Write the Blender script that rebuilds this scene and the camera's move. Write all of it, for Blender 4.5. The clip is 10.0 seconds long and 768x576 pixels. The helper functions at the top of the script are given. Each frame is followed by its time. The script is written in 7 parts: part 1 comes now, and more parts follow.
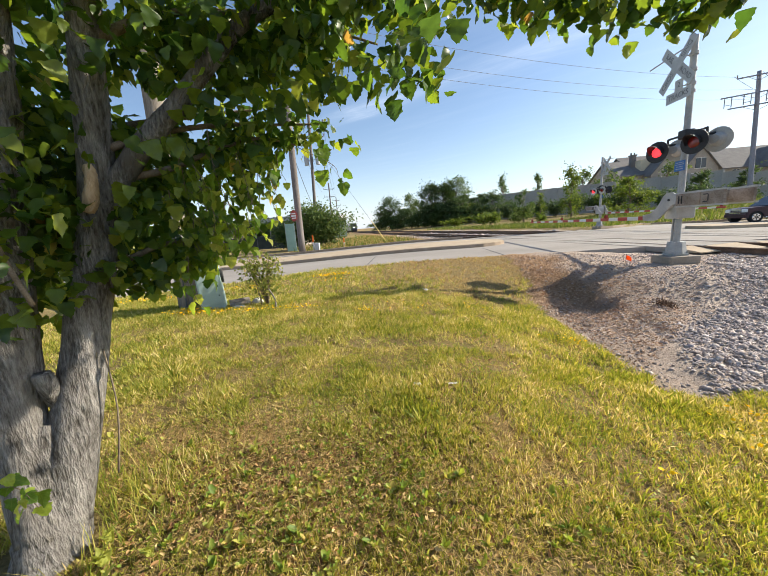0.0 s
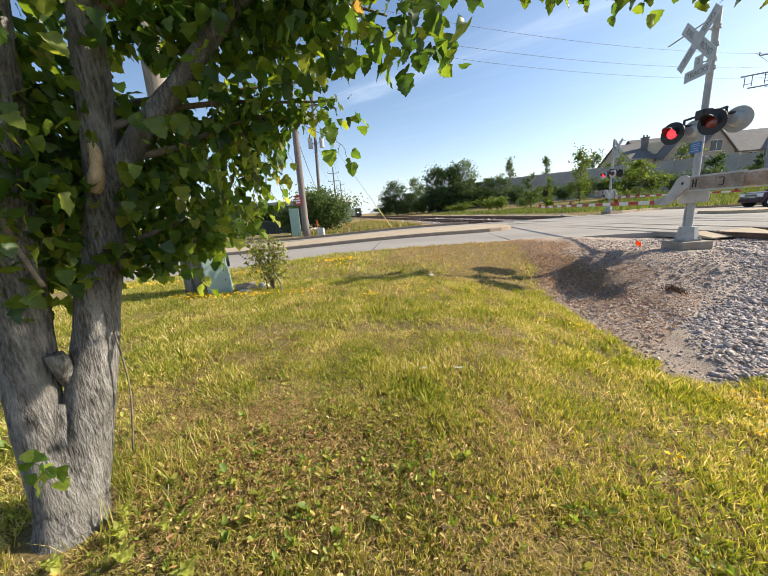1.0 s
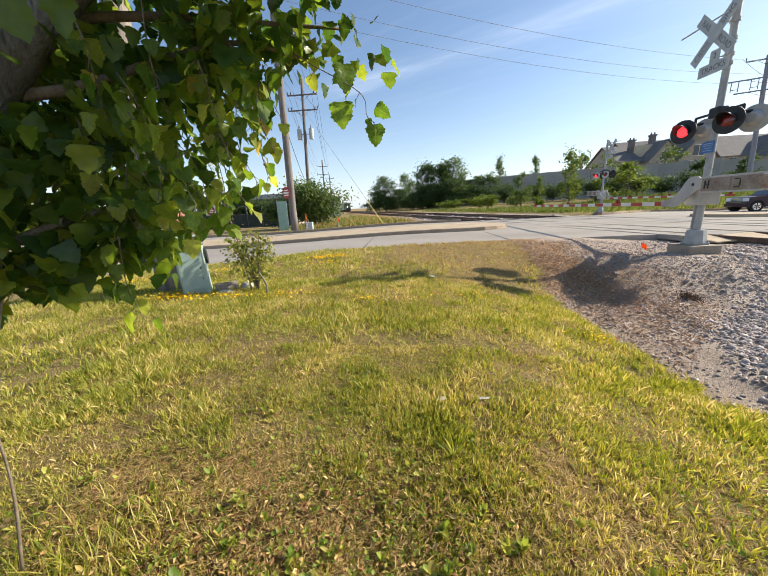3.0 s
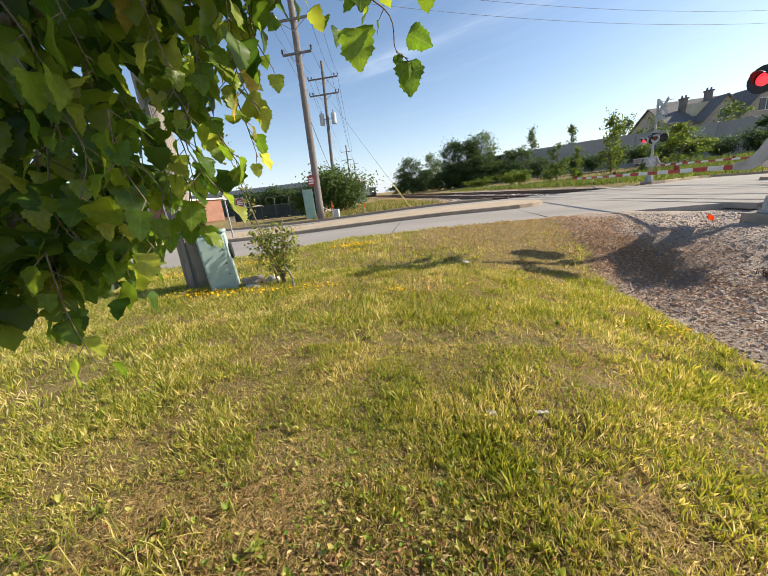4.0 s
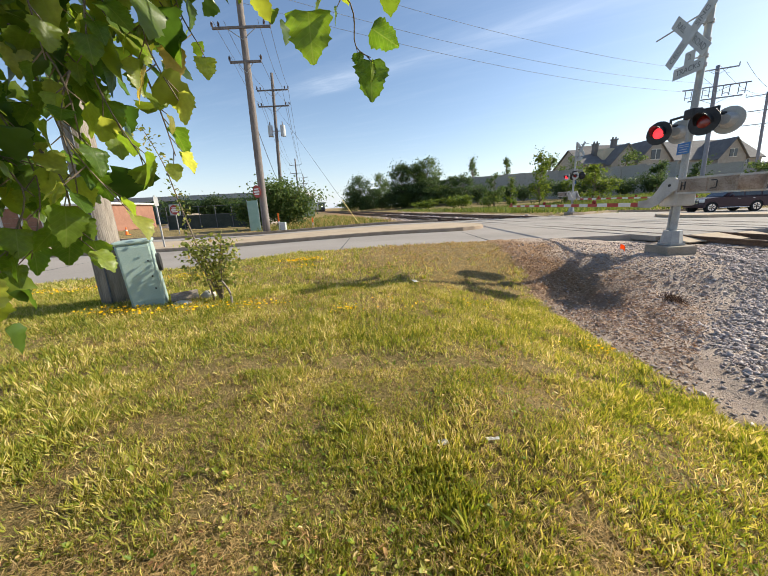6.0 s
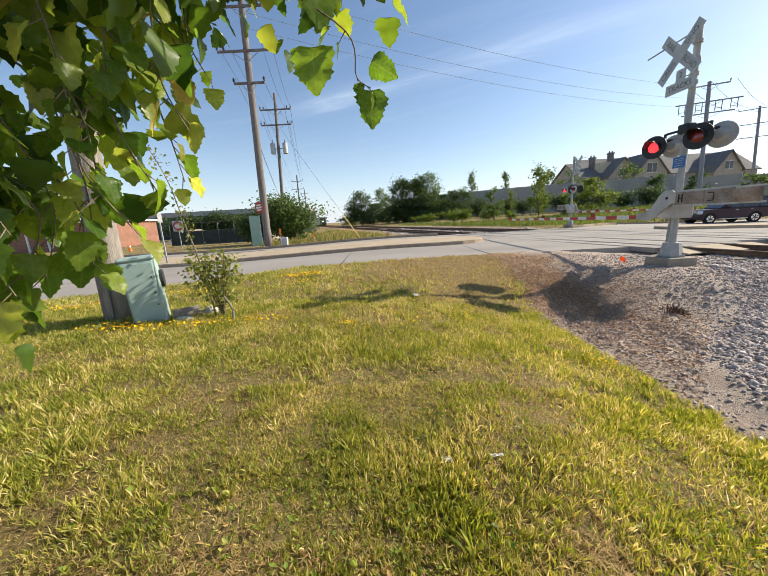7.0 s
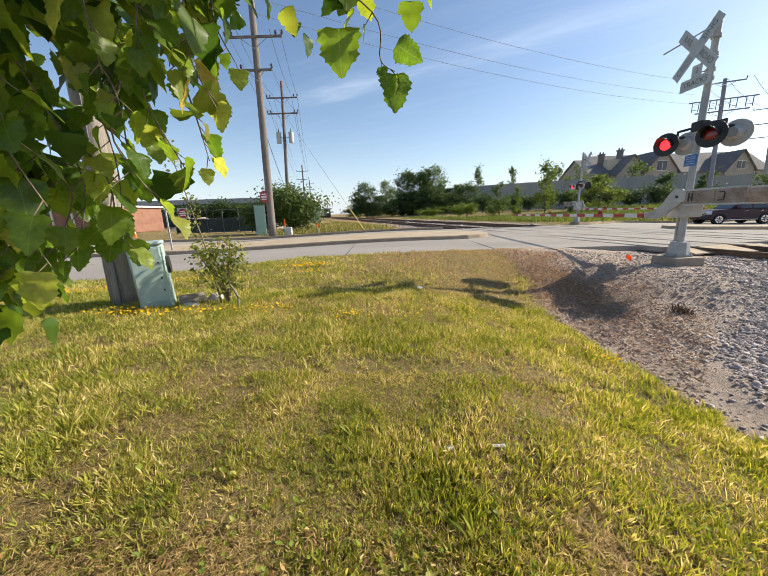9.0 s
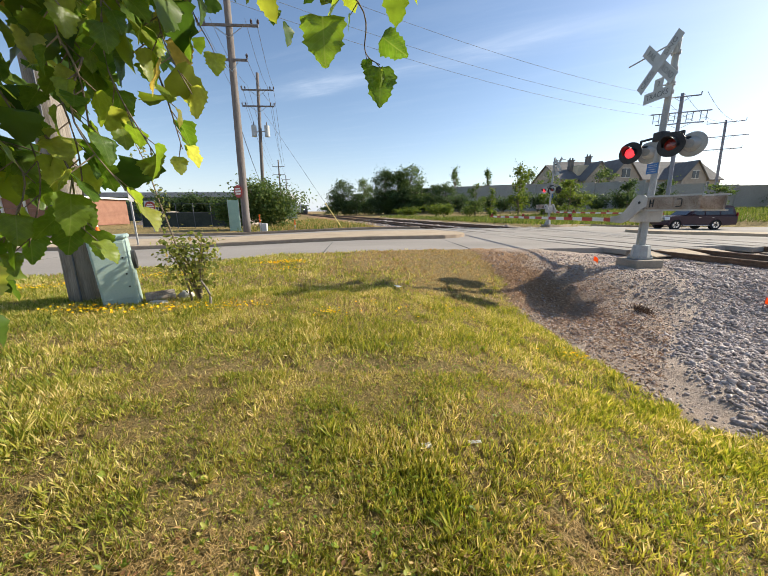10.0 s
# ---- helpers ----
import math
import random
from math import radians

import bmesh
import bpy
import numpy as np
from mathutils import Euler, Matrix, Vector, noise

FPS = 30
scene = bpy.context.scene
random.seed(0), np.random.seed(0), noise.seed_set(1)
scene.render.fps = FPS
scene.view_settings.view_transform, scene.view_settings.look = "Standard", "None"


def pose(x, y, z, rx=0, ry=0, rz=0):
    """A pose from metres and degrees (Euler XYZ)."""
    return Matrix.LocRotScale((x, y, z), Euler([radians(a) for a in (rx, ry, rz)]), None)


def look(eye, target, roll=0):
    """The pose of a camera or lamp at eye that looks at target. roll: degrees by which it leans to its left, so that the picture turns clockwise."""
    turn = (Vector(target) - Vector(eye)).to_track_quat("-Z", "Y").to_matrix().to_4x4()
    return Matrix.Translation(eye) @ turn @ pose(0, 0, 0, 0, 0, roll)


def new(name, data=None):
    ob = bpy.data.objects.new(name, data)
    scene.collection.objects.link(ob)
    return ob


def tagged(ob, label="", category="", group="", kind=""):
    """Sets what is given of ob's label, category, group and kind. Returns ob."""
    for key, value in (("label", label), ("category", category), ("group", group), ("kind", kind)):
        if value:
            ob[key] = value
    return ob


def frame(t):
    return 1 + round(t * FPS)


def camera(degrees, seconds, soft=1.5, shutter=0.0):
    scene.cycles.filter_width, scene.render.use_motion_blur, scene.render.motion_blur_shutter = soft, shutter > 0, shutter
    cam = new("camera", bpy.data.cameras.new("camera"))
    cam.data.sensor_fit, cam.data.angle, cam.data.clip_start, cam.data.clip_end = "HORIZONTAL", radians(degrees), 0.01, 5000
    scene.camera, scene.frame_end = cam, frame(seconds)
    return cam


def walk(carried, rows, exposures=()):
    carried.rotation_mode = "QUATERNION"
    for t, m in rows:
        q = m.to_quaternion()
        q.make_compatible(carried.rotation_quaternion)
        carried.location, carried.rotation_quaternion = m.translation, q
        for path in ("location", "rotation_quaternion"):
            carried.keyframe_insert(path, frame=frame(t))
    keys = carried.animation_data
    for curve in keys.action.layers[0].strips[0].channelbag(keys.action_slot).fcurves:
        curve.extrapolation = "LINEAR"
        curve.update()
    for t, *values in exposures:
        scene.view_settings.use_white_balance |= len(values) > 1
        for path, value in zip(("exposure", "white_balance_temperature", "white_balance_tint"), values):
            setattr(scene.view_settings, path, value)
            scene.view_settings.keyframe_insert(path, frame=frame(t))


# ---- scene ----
cam = camera(100.0, 10.0, soft=0.9)
PATH = [
    (0, (0.15, -0.155, 1.693), (-0.021, 1.802, 1.322), -4.31),
    (0.5, (0.138, -0.164, 1.699), (-0.046, 1.794, 1.331), -3.71),
    (1, (0.127, -0.143, 1.678), (-0.076, 1.794, 1.222), -4.32),
    (1.5, (0.12, -0.124, 1.675), (-0.122, 1.799, 1.179), -5.23),
    (2, (0.062, -0.066, 1.693), (-0.169, 1.873, 1.261), -4.32),
    (2.5, (-0.021, 0.145, 1.667), (-0.098, 2.093, 1.221), -1.91),
    (3.8, (-0.131, 0.71, 1.679), (-0.422, 2.609, 1.121), -5.94),
    (4, (-0.137, 0.745, 1.672), (-0.447, 2.638, 1.107), -6.25),
    (4.5, (-0.187, 0.857, 1.667), (-0.288, 2.755, 1.045), -4.65),
    (5, (-0.184, 0.875, 1.67), (-0.24, 2.795, 1.115), -2.73),
    (5.5, (-0.164, 0.872, 1.672), (-0.159, 2.804, 1.154), -2.31),
    (7, (-0.163, 0.858, 1.689), (-0.148, 2.815, 1.277), -3.19),
    (7.5, (-0.168, 0.839, 1.694), (-0.188, 2.804, 1.324), -3.69),
    (8, (-0.178, 0.843, 1.682), (-0.198, 2.796, 1.249), -3.3),
    (8.5, (-0.187, 0.841, 1.681), (-0.2, 2.794, 1.251), -2.6),
    (9, (-0.194, 0.844, 1.674), (-0.197, 2.792, 1.22), -1.8),
    (9.5, (-0.203, 0.846, 1.672), (-0.185, 2.791, 1.205), -0.8),
    (10, (-0.205, 0.855, 1.67), (-0.067, 2.795, 1.205), -0.38),
]
walk(cam, [(t, look(eye, target, roll)) for t, eye, target, roll in PATH], [(0.0, 0.80), (2.0, 0.80), (4.0, 0.72), (5.5, 0.68), (10.0, 0.66)])

# ---- world, sun ----
SUN_AZ, SUN_EL = radians(75), radians(30.5)      # azimuth clockwise from +y
sun_dir = Vector((math.sin(SUN_AZ) * math.cos(SUN_EL), math.cos(SUN_AZ) * math.cos(SUN_EL), math.sin(SUN_EL)))
sun = new("sun", bpy.data.lights.new("sun", "SUN"))
sun.data.energy, sun.data.angle, sun.data.color = 5.0, radians(0.6), (1.0, 0.91, 0.74)
sun.matrix_world = look(sun_dir * 50, (0, 0, 0))

world = bpy.data.worlds.new("world")
scene.world = world
world.use_nodes = True
wn, wl = world.node_tree.nodes, world.node_tree.links
wn.clear()


def wnode(kind, **inputs):
    n = wn.new(kind)
    for k, v in inputs.items():
        n.inputs[k].default_value = v
    return n


def wmath(op, a, b=None, clamp=False):
    n = wn.new("ShaderNodeMath")
    n.operation, n.use_clamp = op, clamp
    for i, v in enumerate((a, b)):
        if v is None:
            continue
        if isinstance(v, (int, float)):
            n.inputs[i].default_value = v
        else:
            wl.new(v, n.inputs[i])
    return n.outputs[0]


sky = wn.new("ShaderNodeTexSky")
sky.sky_type, sky.sun_disc, sky.sun_elevation, sky.sun_rotation = "NISHITA", False, SUN_EL, SUN_AZ
sky.air_density, sky.dust_density, sky.ozone_density = 1.0, 0.7, 2.3
coord = wn.new("ShaderNodeTexCoord")
split = wn.new("ShaderNodeSeparateXYZ")
wl.new(coord.outputs["Generated"], split.inputs[0])
hz_ = wmath("MAXIMUM", split.outputs[2], 0.02)
cu, cv = wmath("DIVIDE", split.outputs[0], hz_), wmath("DIVIDE", split.outputs[1], hz_)
# thin cirrus streak: along a line over the cloud layer
CIRRUS_A, CIRRUS_B = Vector((-1.4, 3.58)), Vector((1.1, 2.22))
cdir = (CIRRUS_B - CIRRUS_A).normalized()
along = wmath("ADD", wmath("MULTIPLY", wmath("SUBTRACT", cu, CIRRUS_A.x), cdir.x), wmath("MULTIPLY", wmath("SUBTRACT", cv, CIRRUS_A.y), cdir.y))
across = wmath("SUBTRACT", wmath("MULTIPLY", wmath("SUBTRACT", cv, CIRRUS_A.y), cdir.x), wmath("MULTIPLY", wmath("SUBTRACT", cu, CIRRUS_A.x), cdir.y))
comb = wn.new("ShaderNodeCombineXYZ")
wl.new(wmath("MULTIPLY", along, 0.9), comb.inputs[0])
wl.new(wmath("MULTIPLY", across, 4.0), comb.inputs[1])
streak = wnode("ShaderNodeTexNoise", Scale=1.1, Detail=7.0, Roughness=0.62, Distortion=0.5)
wl.new(comb.outputs[0], streak.inputs["Vector"])
bend = wnode("ShaderNodeTexNoise", Scale=0.5, Detail=2.0)
wl.new(comb.outputs[0], bend.inputs["Vector"])
off = wmath("ADD", across, wmath("MULTIPLY", wmath("SUBTRACT", bend.outputs[0], 0.5), 0.5))
band = wmath("SUBTRACT", 1.0, wmath("DIVIDE", wmath("ABSOLUTE", off), 0.34), clamp=True)
band = wmath("MULTIPLY", band, band)
wisp = wmath("MULTIPLY", wmath("SUBTRACT", streak.outputs[0], 0.28), 1.9, clamp=True)
veil = wmath("MULTIPLY", wmath("SUBTRACT", streak.outputs[0], 0.50), 0.8, clamp=True)
core = wmath("SUBTRACT", 1.0, wmath("DIVIDE", wmath("ABSOLUTE", wmath("SUBTRACT", along, 1.15)), 0.75), clamp=True)
plume = wmath("SUBTRACT", 1.0, wmath("DIVIDE", wmath("ABSOLUTE", wmath("SUBTRACT", along, 2.45)), 1.3), clamp=True)
reach = wmath("ADD", wmath("MULTIPLY", core, core), wmath("MULTIPLY", plume, 0.55), clamp=True)
cloud = wmath("ADD", wmath("MULTIPLY", wmath("MULTIPLY", band, wisp), reach), wmath("MULTIPLY", veil, 0.35), clamp=True)
cloud = wmath("MULTIPLY", cloud, 0.52)
mixw = wn.new("ShaderNodeMix")
mixw.data_type = "RGBA"
wl.new(cloud, mixw.inputs["Factor"])
wl.new(sky.outputs[0], mixw.inputs["A"])
mixw.inputs["B"].default_value = (8.5, 9.0, 9.6, 1)
# pale haze low over the horizon
low = wmath("POWER", wmath("SUBTRACT", 1.0, wmath("ABSOLUTE", split.outputs[2])), 9.0)
haze = wn.new("ShaderNodeMix")
haze.data_type = "RGBA"
wl.new(wmath("MULTIPLY", low, 0.66), haze.inputs["Factor"])
wl.new(mixw.outputs["Result"], haze.inputs["A"])
haze.inputs["B"].default_value = (5.9, 6.5, 7.6, 1)
bg = wnode("ShaderNodeBackground", Strength=0.105)
wl.new(haze.outputs["Result"], bg.inputs["Color"])
wout = wn.new("ShaderNodeOutputWorld")
wl.new(bg.outputs[0], wout.inputs[0])


# ---- materials ----
def material(name, c1, c2, rough=0.8, scale=6.0, fine=60.0, bump=0.3, depth=0.01, metal=0.0, c3=None, stretch=(1, 1, 1), island=0.0, spec=0.3, obrand=0.0):
    """Two-scale noise between c1 and c2, stains of c3, bump."""
    m = bpy.data.materials.new(name)
    m.use_nodes = True
    n, l = m.node_tree.nodes, m.node_tree.links
    b = n["Principled BSDF"]
    tc = n.new("ShaderNodeTexCoord")
    mp = n.new("ShaderNodeMapping")
    mp.inputs["Scale"].default_value = stretch
    l.new(tc.outputs["Object"], mp.inputs[0])
    big = n.new("ShaderNodeTexNoise")
    big.inputs["Scale"].default_value, big.inputs["Detail"].default_value = scale, 5
    small = n.new("ShaderNodeTexNoise")
    small.inputs["Scale"].default_value, small.inputs["Detail"].default_value, small.inputs["Roughness"].default_value = fine, 4, 0.65
    for t in (big, small):
        l.new(mp.outputs[0], t.inputs["Vector"])
    mix = n.new("ShaderNodeMix")
    mix.data_type = "RGBA"
    fac = n.new("ShaderNodeMath")
    fac.operation, fac.use_clamp = "MULTIPLY_ADD", True
    add = n.new("ShaderNodeMath")
    add.operation = "ADD"
    l.new(big.outputs[0], add.inputs[0])
    l.new(small.outputs[0], add.inputs[1])
    l.new(add.outputs[0], fac.inputs[0])
    fac.inputs[1].default_value, fac.inputs[2].default_value = 2.2, -1.7
    l.new(fac.outputs[0], mix.inputs["Factor"])
    mix.inputs["A"].default_value, mix.inputs["B"].default_value = (*c1, 1), (*c2, 1)
    out = mix.outputs["Result"]
    if c3:
        st = n.new("ShaderNodeTexNoise")
        st.inputs["Scale"].default_value, st.inputs["Detail"].default_value = scale * 0.45, 6
        l.new(mp.outputs[0], st.inputs["Vector"])
        rm = n.new("ShaderNodeMapRange")
        rm.inputs[1].default_value, rm.inputs[2].default_value, rm.inputs[4].default_value = 0.52, 0.68, 0.85
        l.new(st.outputs[0], rm.inputs[0])
        m2 = n.new("ShaderNodeMix")
        m2.data_type = "RGBA"
        l.new(rm.outputs[0], m2.inputs["Factor"])
        l.new(out, m2.inputs["A"])
        m2.inputs["B"].default_value = (*c3, 1)
        out = m2.outputs["Result"]
    if island or obrand:
        hs = n.new("ShaderNodeHueSaturation")
        rr = n.new("ShaderNodeMapRange")
        if island:
            geo = n.new("ShaderNodeNewGeometry")
            l.new(geo.outputs["Random Per Island"], rr.inputs[0])
        else:
            oi = n.new("ShaderNodeObjectInfo")
            l.new(oi.outputs["Random"], rr.inputs[0])
        k = island or obrand
        rr.inputs[3].default_value, rr.inputs[4].default_value = 1 - k, 1 + k
        l.new(rr.outputs[0], hs.inputs["Value"])
        l.new(out, hs.inputs["Color"])
        out = hs.outputs[0]
    l.new(out, b.inputs["Base Color"])
    b.inputs["Roughness"].default_value, b.inputs["Metallic"].default_value = rough, metal
    b.inputs["Specular IOR Level"].default_value = spec
    if bump:
        bp = n.new("ShaderNodeBump")
        bp.inputs["Strength"].default_value, bp.inputs["Distance"].default_value = bump, depth
        l.new(add.outputs[0], bp.inputs["Height"])
        l.new(bp.outputs[0], b.inputs["Normal"])
    return m


def leafy(name, stops, translucent=0.45, rough=0.45, spec=0.4, by="island", vein=0.0, zone=0.0):
    """Leaf material: colour picked per leaf from stops (position, colour); light passes through."""
    m = bpy.data.materials.new(name)
    m.use_nodes = True
    n, l = m.node_tree.nodes, m.node_tree.links
    b, out = n["Principled BSDF"], n["Material Output"]
    ramp = n.new("ShaderNodeValToRGB")
    ramp.color_ramp.elements[0].position, ramp.color_ramp.elements[0].color = stops[0][0], (*stops[0][1], 1)
    ramp.color_ramp.elements[1].position, ramp.color_ramp.elements[1].color = stops[-1][0], (*stops[-1][1], 1)
    for p, c in stops[1:-1]:
        ramp.color_ramp.elements.new(p).color = (*c, 1)
    if by == "island":
        src = n.new("ShaderNodeNewGeometry").outputs["Random Per Island"]
    else:
        src = n.new("ShaderNodeObjectInfo").outputs["Random"]
    tc = n.new("ShaderNodeTexCoord")
    if zone:                                 # greener and drier patches of the sward
        zt = n.new("ShaderNodeTexNoise")
        zt.inputs["Scale"].default_value, zt.inputs["Detail"].default_value = zone, 5
        l.new(tc.outputs["Object"], zt.inputs["Vector"])
        za, zb = n.new("ShaderNodeMath"), n.new("ShaderNodeMath")
        za.operation = zb.operation = "MULTIPLY_ADD"
        l.new(zt.outputs[0], za.inputs[0])
        za.inputs[1].default_value, za.inputs[2].default_value = 1.5, -0.74
        l.new(src, zb.inputs[0])
        zb.inputs[1].default_value = 0.95
        l.new(za.outputs[0], zb.inputs[2])
        src = zb.outputs[0]
    l.new(src, ramp.inputs[0])
    tx = n.new("ShaderNodeTexNoise")
    tx.inputs["Scale"].default_value, tx.inputs["Detail"].default_value = vein or 30, 4
    l.new(tc.outputs["Object"], tx.inputs["Vector"])
    mr = n.new("ShaderNodeMapRange")
    mr.inputs[3].default_value, mr.inputs[4].default_value = 0.55, 1.45
    l.new(tx.outputs[0], mr.inputs[0])
    hs = n.new("ShaderNodeHueSaturation")
    l.new(ramp.outputs[0], hs.inputs["Color"])
    l.new(mr.outputs[0], hs.inputs["Value"])
    if by == "object":                       # midrib and side veins in the leaf's own frame
        sep = n.new("ShaderNodeSeparateXYZ")
        l.new(tc.outputs["Object"], sep.inputs[0])

        def mth(op, a, c=None, clamp=False):
            q = n.new("ShaderNodeMath")
            q.operation, q.use_clamp = op, clamp
            for i, v in enumerate((a, c)):
                if v is None:
                    continue
                if isinstance(v, (int, float)):
                    q.inputs[i].default_value = v
                else:
                    l.new(v, q.inputs[i])
            return q.outputs[0]
        ax = mth("ABSOLUTE", sep.outputs[0])
        ph = mth("FRACT", mth("MULTIPLY", mth("SUBTRACT", sep.outputs[1], mth("MULTIPLY", ax, 0.9)), 6.5))
        side_vein = mth("SUBTRACT", 1.0, mth("MULTIPLY", mth("ABSOLUTE", mth("SUBTRACT", ph, 0.5)), 9.0), True)
        rib = mth("SUBTRACT", 1.0, mth("MULTIPLY", ax, 45.0), True)
        lines = mth("MAXIMUM", mth("MULTIPLY", side_vein, 0.5), rib)
        lite = n.new("ShaderNodeMix")
        lite.data_type = "RGBA"
        l.new(mth("MULTIPLY", lines, 0.28), lite.inputs["Factor"])
        l.new(hs.outputs[0], lite.inputs["A"])
        lite.inputs["B"].default_value = (0.30, 0.33, 0.10, 1)
        hs = lite
    l.new(hs.outputs["Result" if by == "object" else 0], b.inputs["Base Color"])
    b.inputs["Roughness"].default_value, b.inputs["Specular IOR Level"].default_value = rough, spec
    bp = n.new("ShaderNodeBump")
    bp.inputs["Strength"].default_value, bp.inputs["Distance"].default_value = 0.25, 0.004
    l.new(tx.outputs[0], bp.inputs["Height"])
    l.new(bp.outputs[0], b.inputs["Normal"])
    tr = n.new("ShaderNodeBsdfTranslucent")
    h2 = n.new("ShaderNodeHueSaturation")
    h2.inputs["Hue"].default_value, h2.inputs["Saturation"].default_value, h2.inputs["Value"].default_value = 0.485, 1.1, 1.9
    l.new(hs.outputs["Result" if by == "object" else 0], h2.inputs["Color"])
    l.new(h2.outputs[0], tr.inputs["Color"])
    mx = n.new("ShaderNodeMixShader")
    mx.inputs[0].default_value = translucent
    l.new(b.outputs[0], mx.inputs[1])
    l.new(tr.outputs[0], mx.inputs[2])
    l.new(mx.outputs[0], out.inputs["Surface"])
    return m


def glow(name, colour, strength):
    m = bpy.data.materials.new(name)
    m.use_nodes = True
    b = m.node_tree.nodes["Principled BSDF"]
    b.inputs["Base Color"].default_value = (*colour, 1)
    b.inputs["Emission Color"].default_value, b.inputs["Emission Strength"].default_value = (*colour, 1), strength
    b.inputs["Roughness"].default_value = 0.3
    return m


M_BARK = material("bark", (0.085, 0.075, 0.065), (0.40, 0.375, 0.35), 0.95, 13, 75, 1.0, 0.04, stretch=(1, 1, 0.20), c3=(0.19, 0.17, 0.15))
M_SCAR = material("bare_wood", (0.42, 0.28, 0.16), (0.66, 0.50, 0.33), 0.85, 14, 80, 0.6, 0.01, stretch=(1, 1, 0.3))
M_TWIG = material("twig_bark", (0.13, 0.10, 0.07), (0.24, 0.19, 0.14), 0.9, 20, 120, 0.5, 0.004)
# one leaf in two tones: crown darker for shade, near leaves lighter for sun
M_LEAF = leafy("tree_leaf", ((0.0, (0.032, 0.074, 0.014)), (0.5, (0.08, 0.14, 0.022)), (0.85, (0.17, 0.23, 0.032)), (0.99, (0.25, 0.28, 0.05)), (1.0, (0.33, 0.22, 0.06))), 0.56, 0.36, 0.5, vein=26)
M_LEAF_OB = leafy("tree_leaf_near_sunlit", ((0.0, (0.07, 0.14, 0.02)), (0.5, (0.13, 0.21, 0.03)), (0.8, (0.24, 0.31, 0.05)), (0.96, (0.34, 0.36, 0.08)), (1.0, (0.40, 0.31, 0.08))), 0.60, 0.36, 0.5, by="object", vein=5)
M_GRASS = leafy("grass_blade", ((0.0, (0.122, 0.16, 0.022)), (0.34, (0.25, 0.275, 0.04)), (0.64, (0.40, 0.368, 0.07)), (0.86, (0.525, 0.44, 0.15)), (1.0, (0.66, 0.55, 0.27))), 0.40, 0.45, 0.4, zone=1.9)
M_DRY = leafy("dry_blade", ((0.0, (0.20, 0.135, 0.05)), (0.4, (0.38, 0.265, 0.10)), (1.0, (0.58, 0.43, 0.20))), 0.3, 0.7, 0.2)
M_CLOVER = leafy("clover_leaf", ((0.0, (0.11, 0.20, 0.025)), (0.7, (0.22, 0.30, 0.04)), (1.0, (0.38, 0.36, 0.07))), 0.35, 0.5, 0.3)
M_WEED = leafy("weed_leaf", ((0.0, (0.12, 0.19, 0.03)), (0.4, (0.24, 0.30, 0.05)), (0.75, (0.38, 0.37, 0.08)), (1.0, (0.48, 0.37, 0.12))), 0.4, 0.5, 0.3)
M_LITTER = leafy("leaf_litter", ((0.0, (0.15, 0.075, 0.035)), (0.45, (0.33, 0.19, 0.08)), (0.8, (0.52, 0.36, 0.16)), (1.0, (0.64, 0.50, 0.25))), 0.15, 0.8, 0.2)
M_CHIP = leafy("wood_chip", ((0.0, (0.25, 0.145, 0.085)), (0.5, (0.47, 0.315, 0.20)), (1.0, (0.68, 0.52, 0.37))), 0.05, 0.85, 0.15)
M_YELLOW = leafy("yellow_petal", ((0.0, (0.78, 0.45, 0.01)), (1.0, (0.85, 0.62, 0.02))), 0.3, 0.6, 0.2)
M_SHRUB = leafy("shrub_leaf", ((0.0, (0.09, 0.13, 0.025)), (0.6, (0.20, 0.22, 0.05)), (0.9, (0.30, 0.29, 0.08)), (1.0, (0.40, 0.30, 0.12))), 0.4, 0.5, 0.3)
# M_FAR and M_FAR_DARK are lightened to stand in for distance haze
M_FAR = leafy("far_leaf", ((0.0, (0.055, 0.095, 0.028)), (0.6, (0.09, 0.14, 0.04)), (1.0, (0.15, 0.185, 0.055))), 0.35, 0.6, 0.2, vein=2)
M_FAR_DARK = leafy("far_leaf_dark", ((0.0, (0.048, 0.08, 0.03)), (1.0, (0.085, 0.125, 0.045))), 0.32, 0.6, 0.2, vein=2)
M_FAR_LIGHT = leafy("far_leaf_light", ((0.0, (0.07, 0.12, 0.02)), (1.0, (0.15, 0.19, 0.04))), 0.4, 0.6, 0.2, vein=2)
M_STONE = material("ballast_stone", (0.29, 0.24, 0.215), (0.53, 0.46, 0.42), 0.9, 12, 90, 0.5, 0.006, island=0.42)
M_CONCRETE = material("concrete", (0.40, 0.375, 0.33), (0.52, 0.49, 0.44), 0.9, 1.4, 45, 0.3, 0.006, c3=(0.34, 0.31, 0.27))
M_ROAD = material("road_concrete", (0.27, 0.24, 0.21), (0.345, 0.31, 0.275), 0.88, 0.5, 38, 0.25, 0.006, c3=(0.22, 0.195, 0.17), stretch=(0.35, 1, 1))
M_MEDIAN = material("median_concrete", (0.37, 0.285, 0.195), (0.47, 0.375, 0.265), 0.9, 1.2, 45, 0.3, 0.006)
M_PANEL = material("worn_panel_concrete", (0.27, 0.245, 0.215), (0.36, 0.33, 0.295), 0.9, 1.4, 45, 0.3, 0.006, c3=(0.22, 0.20, 0.175))
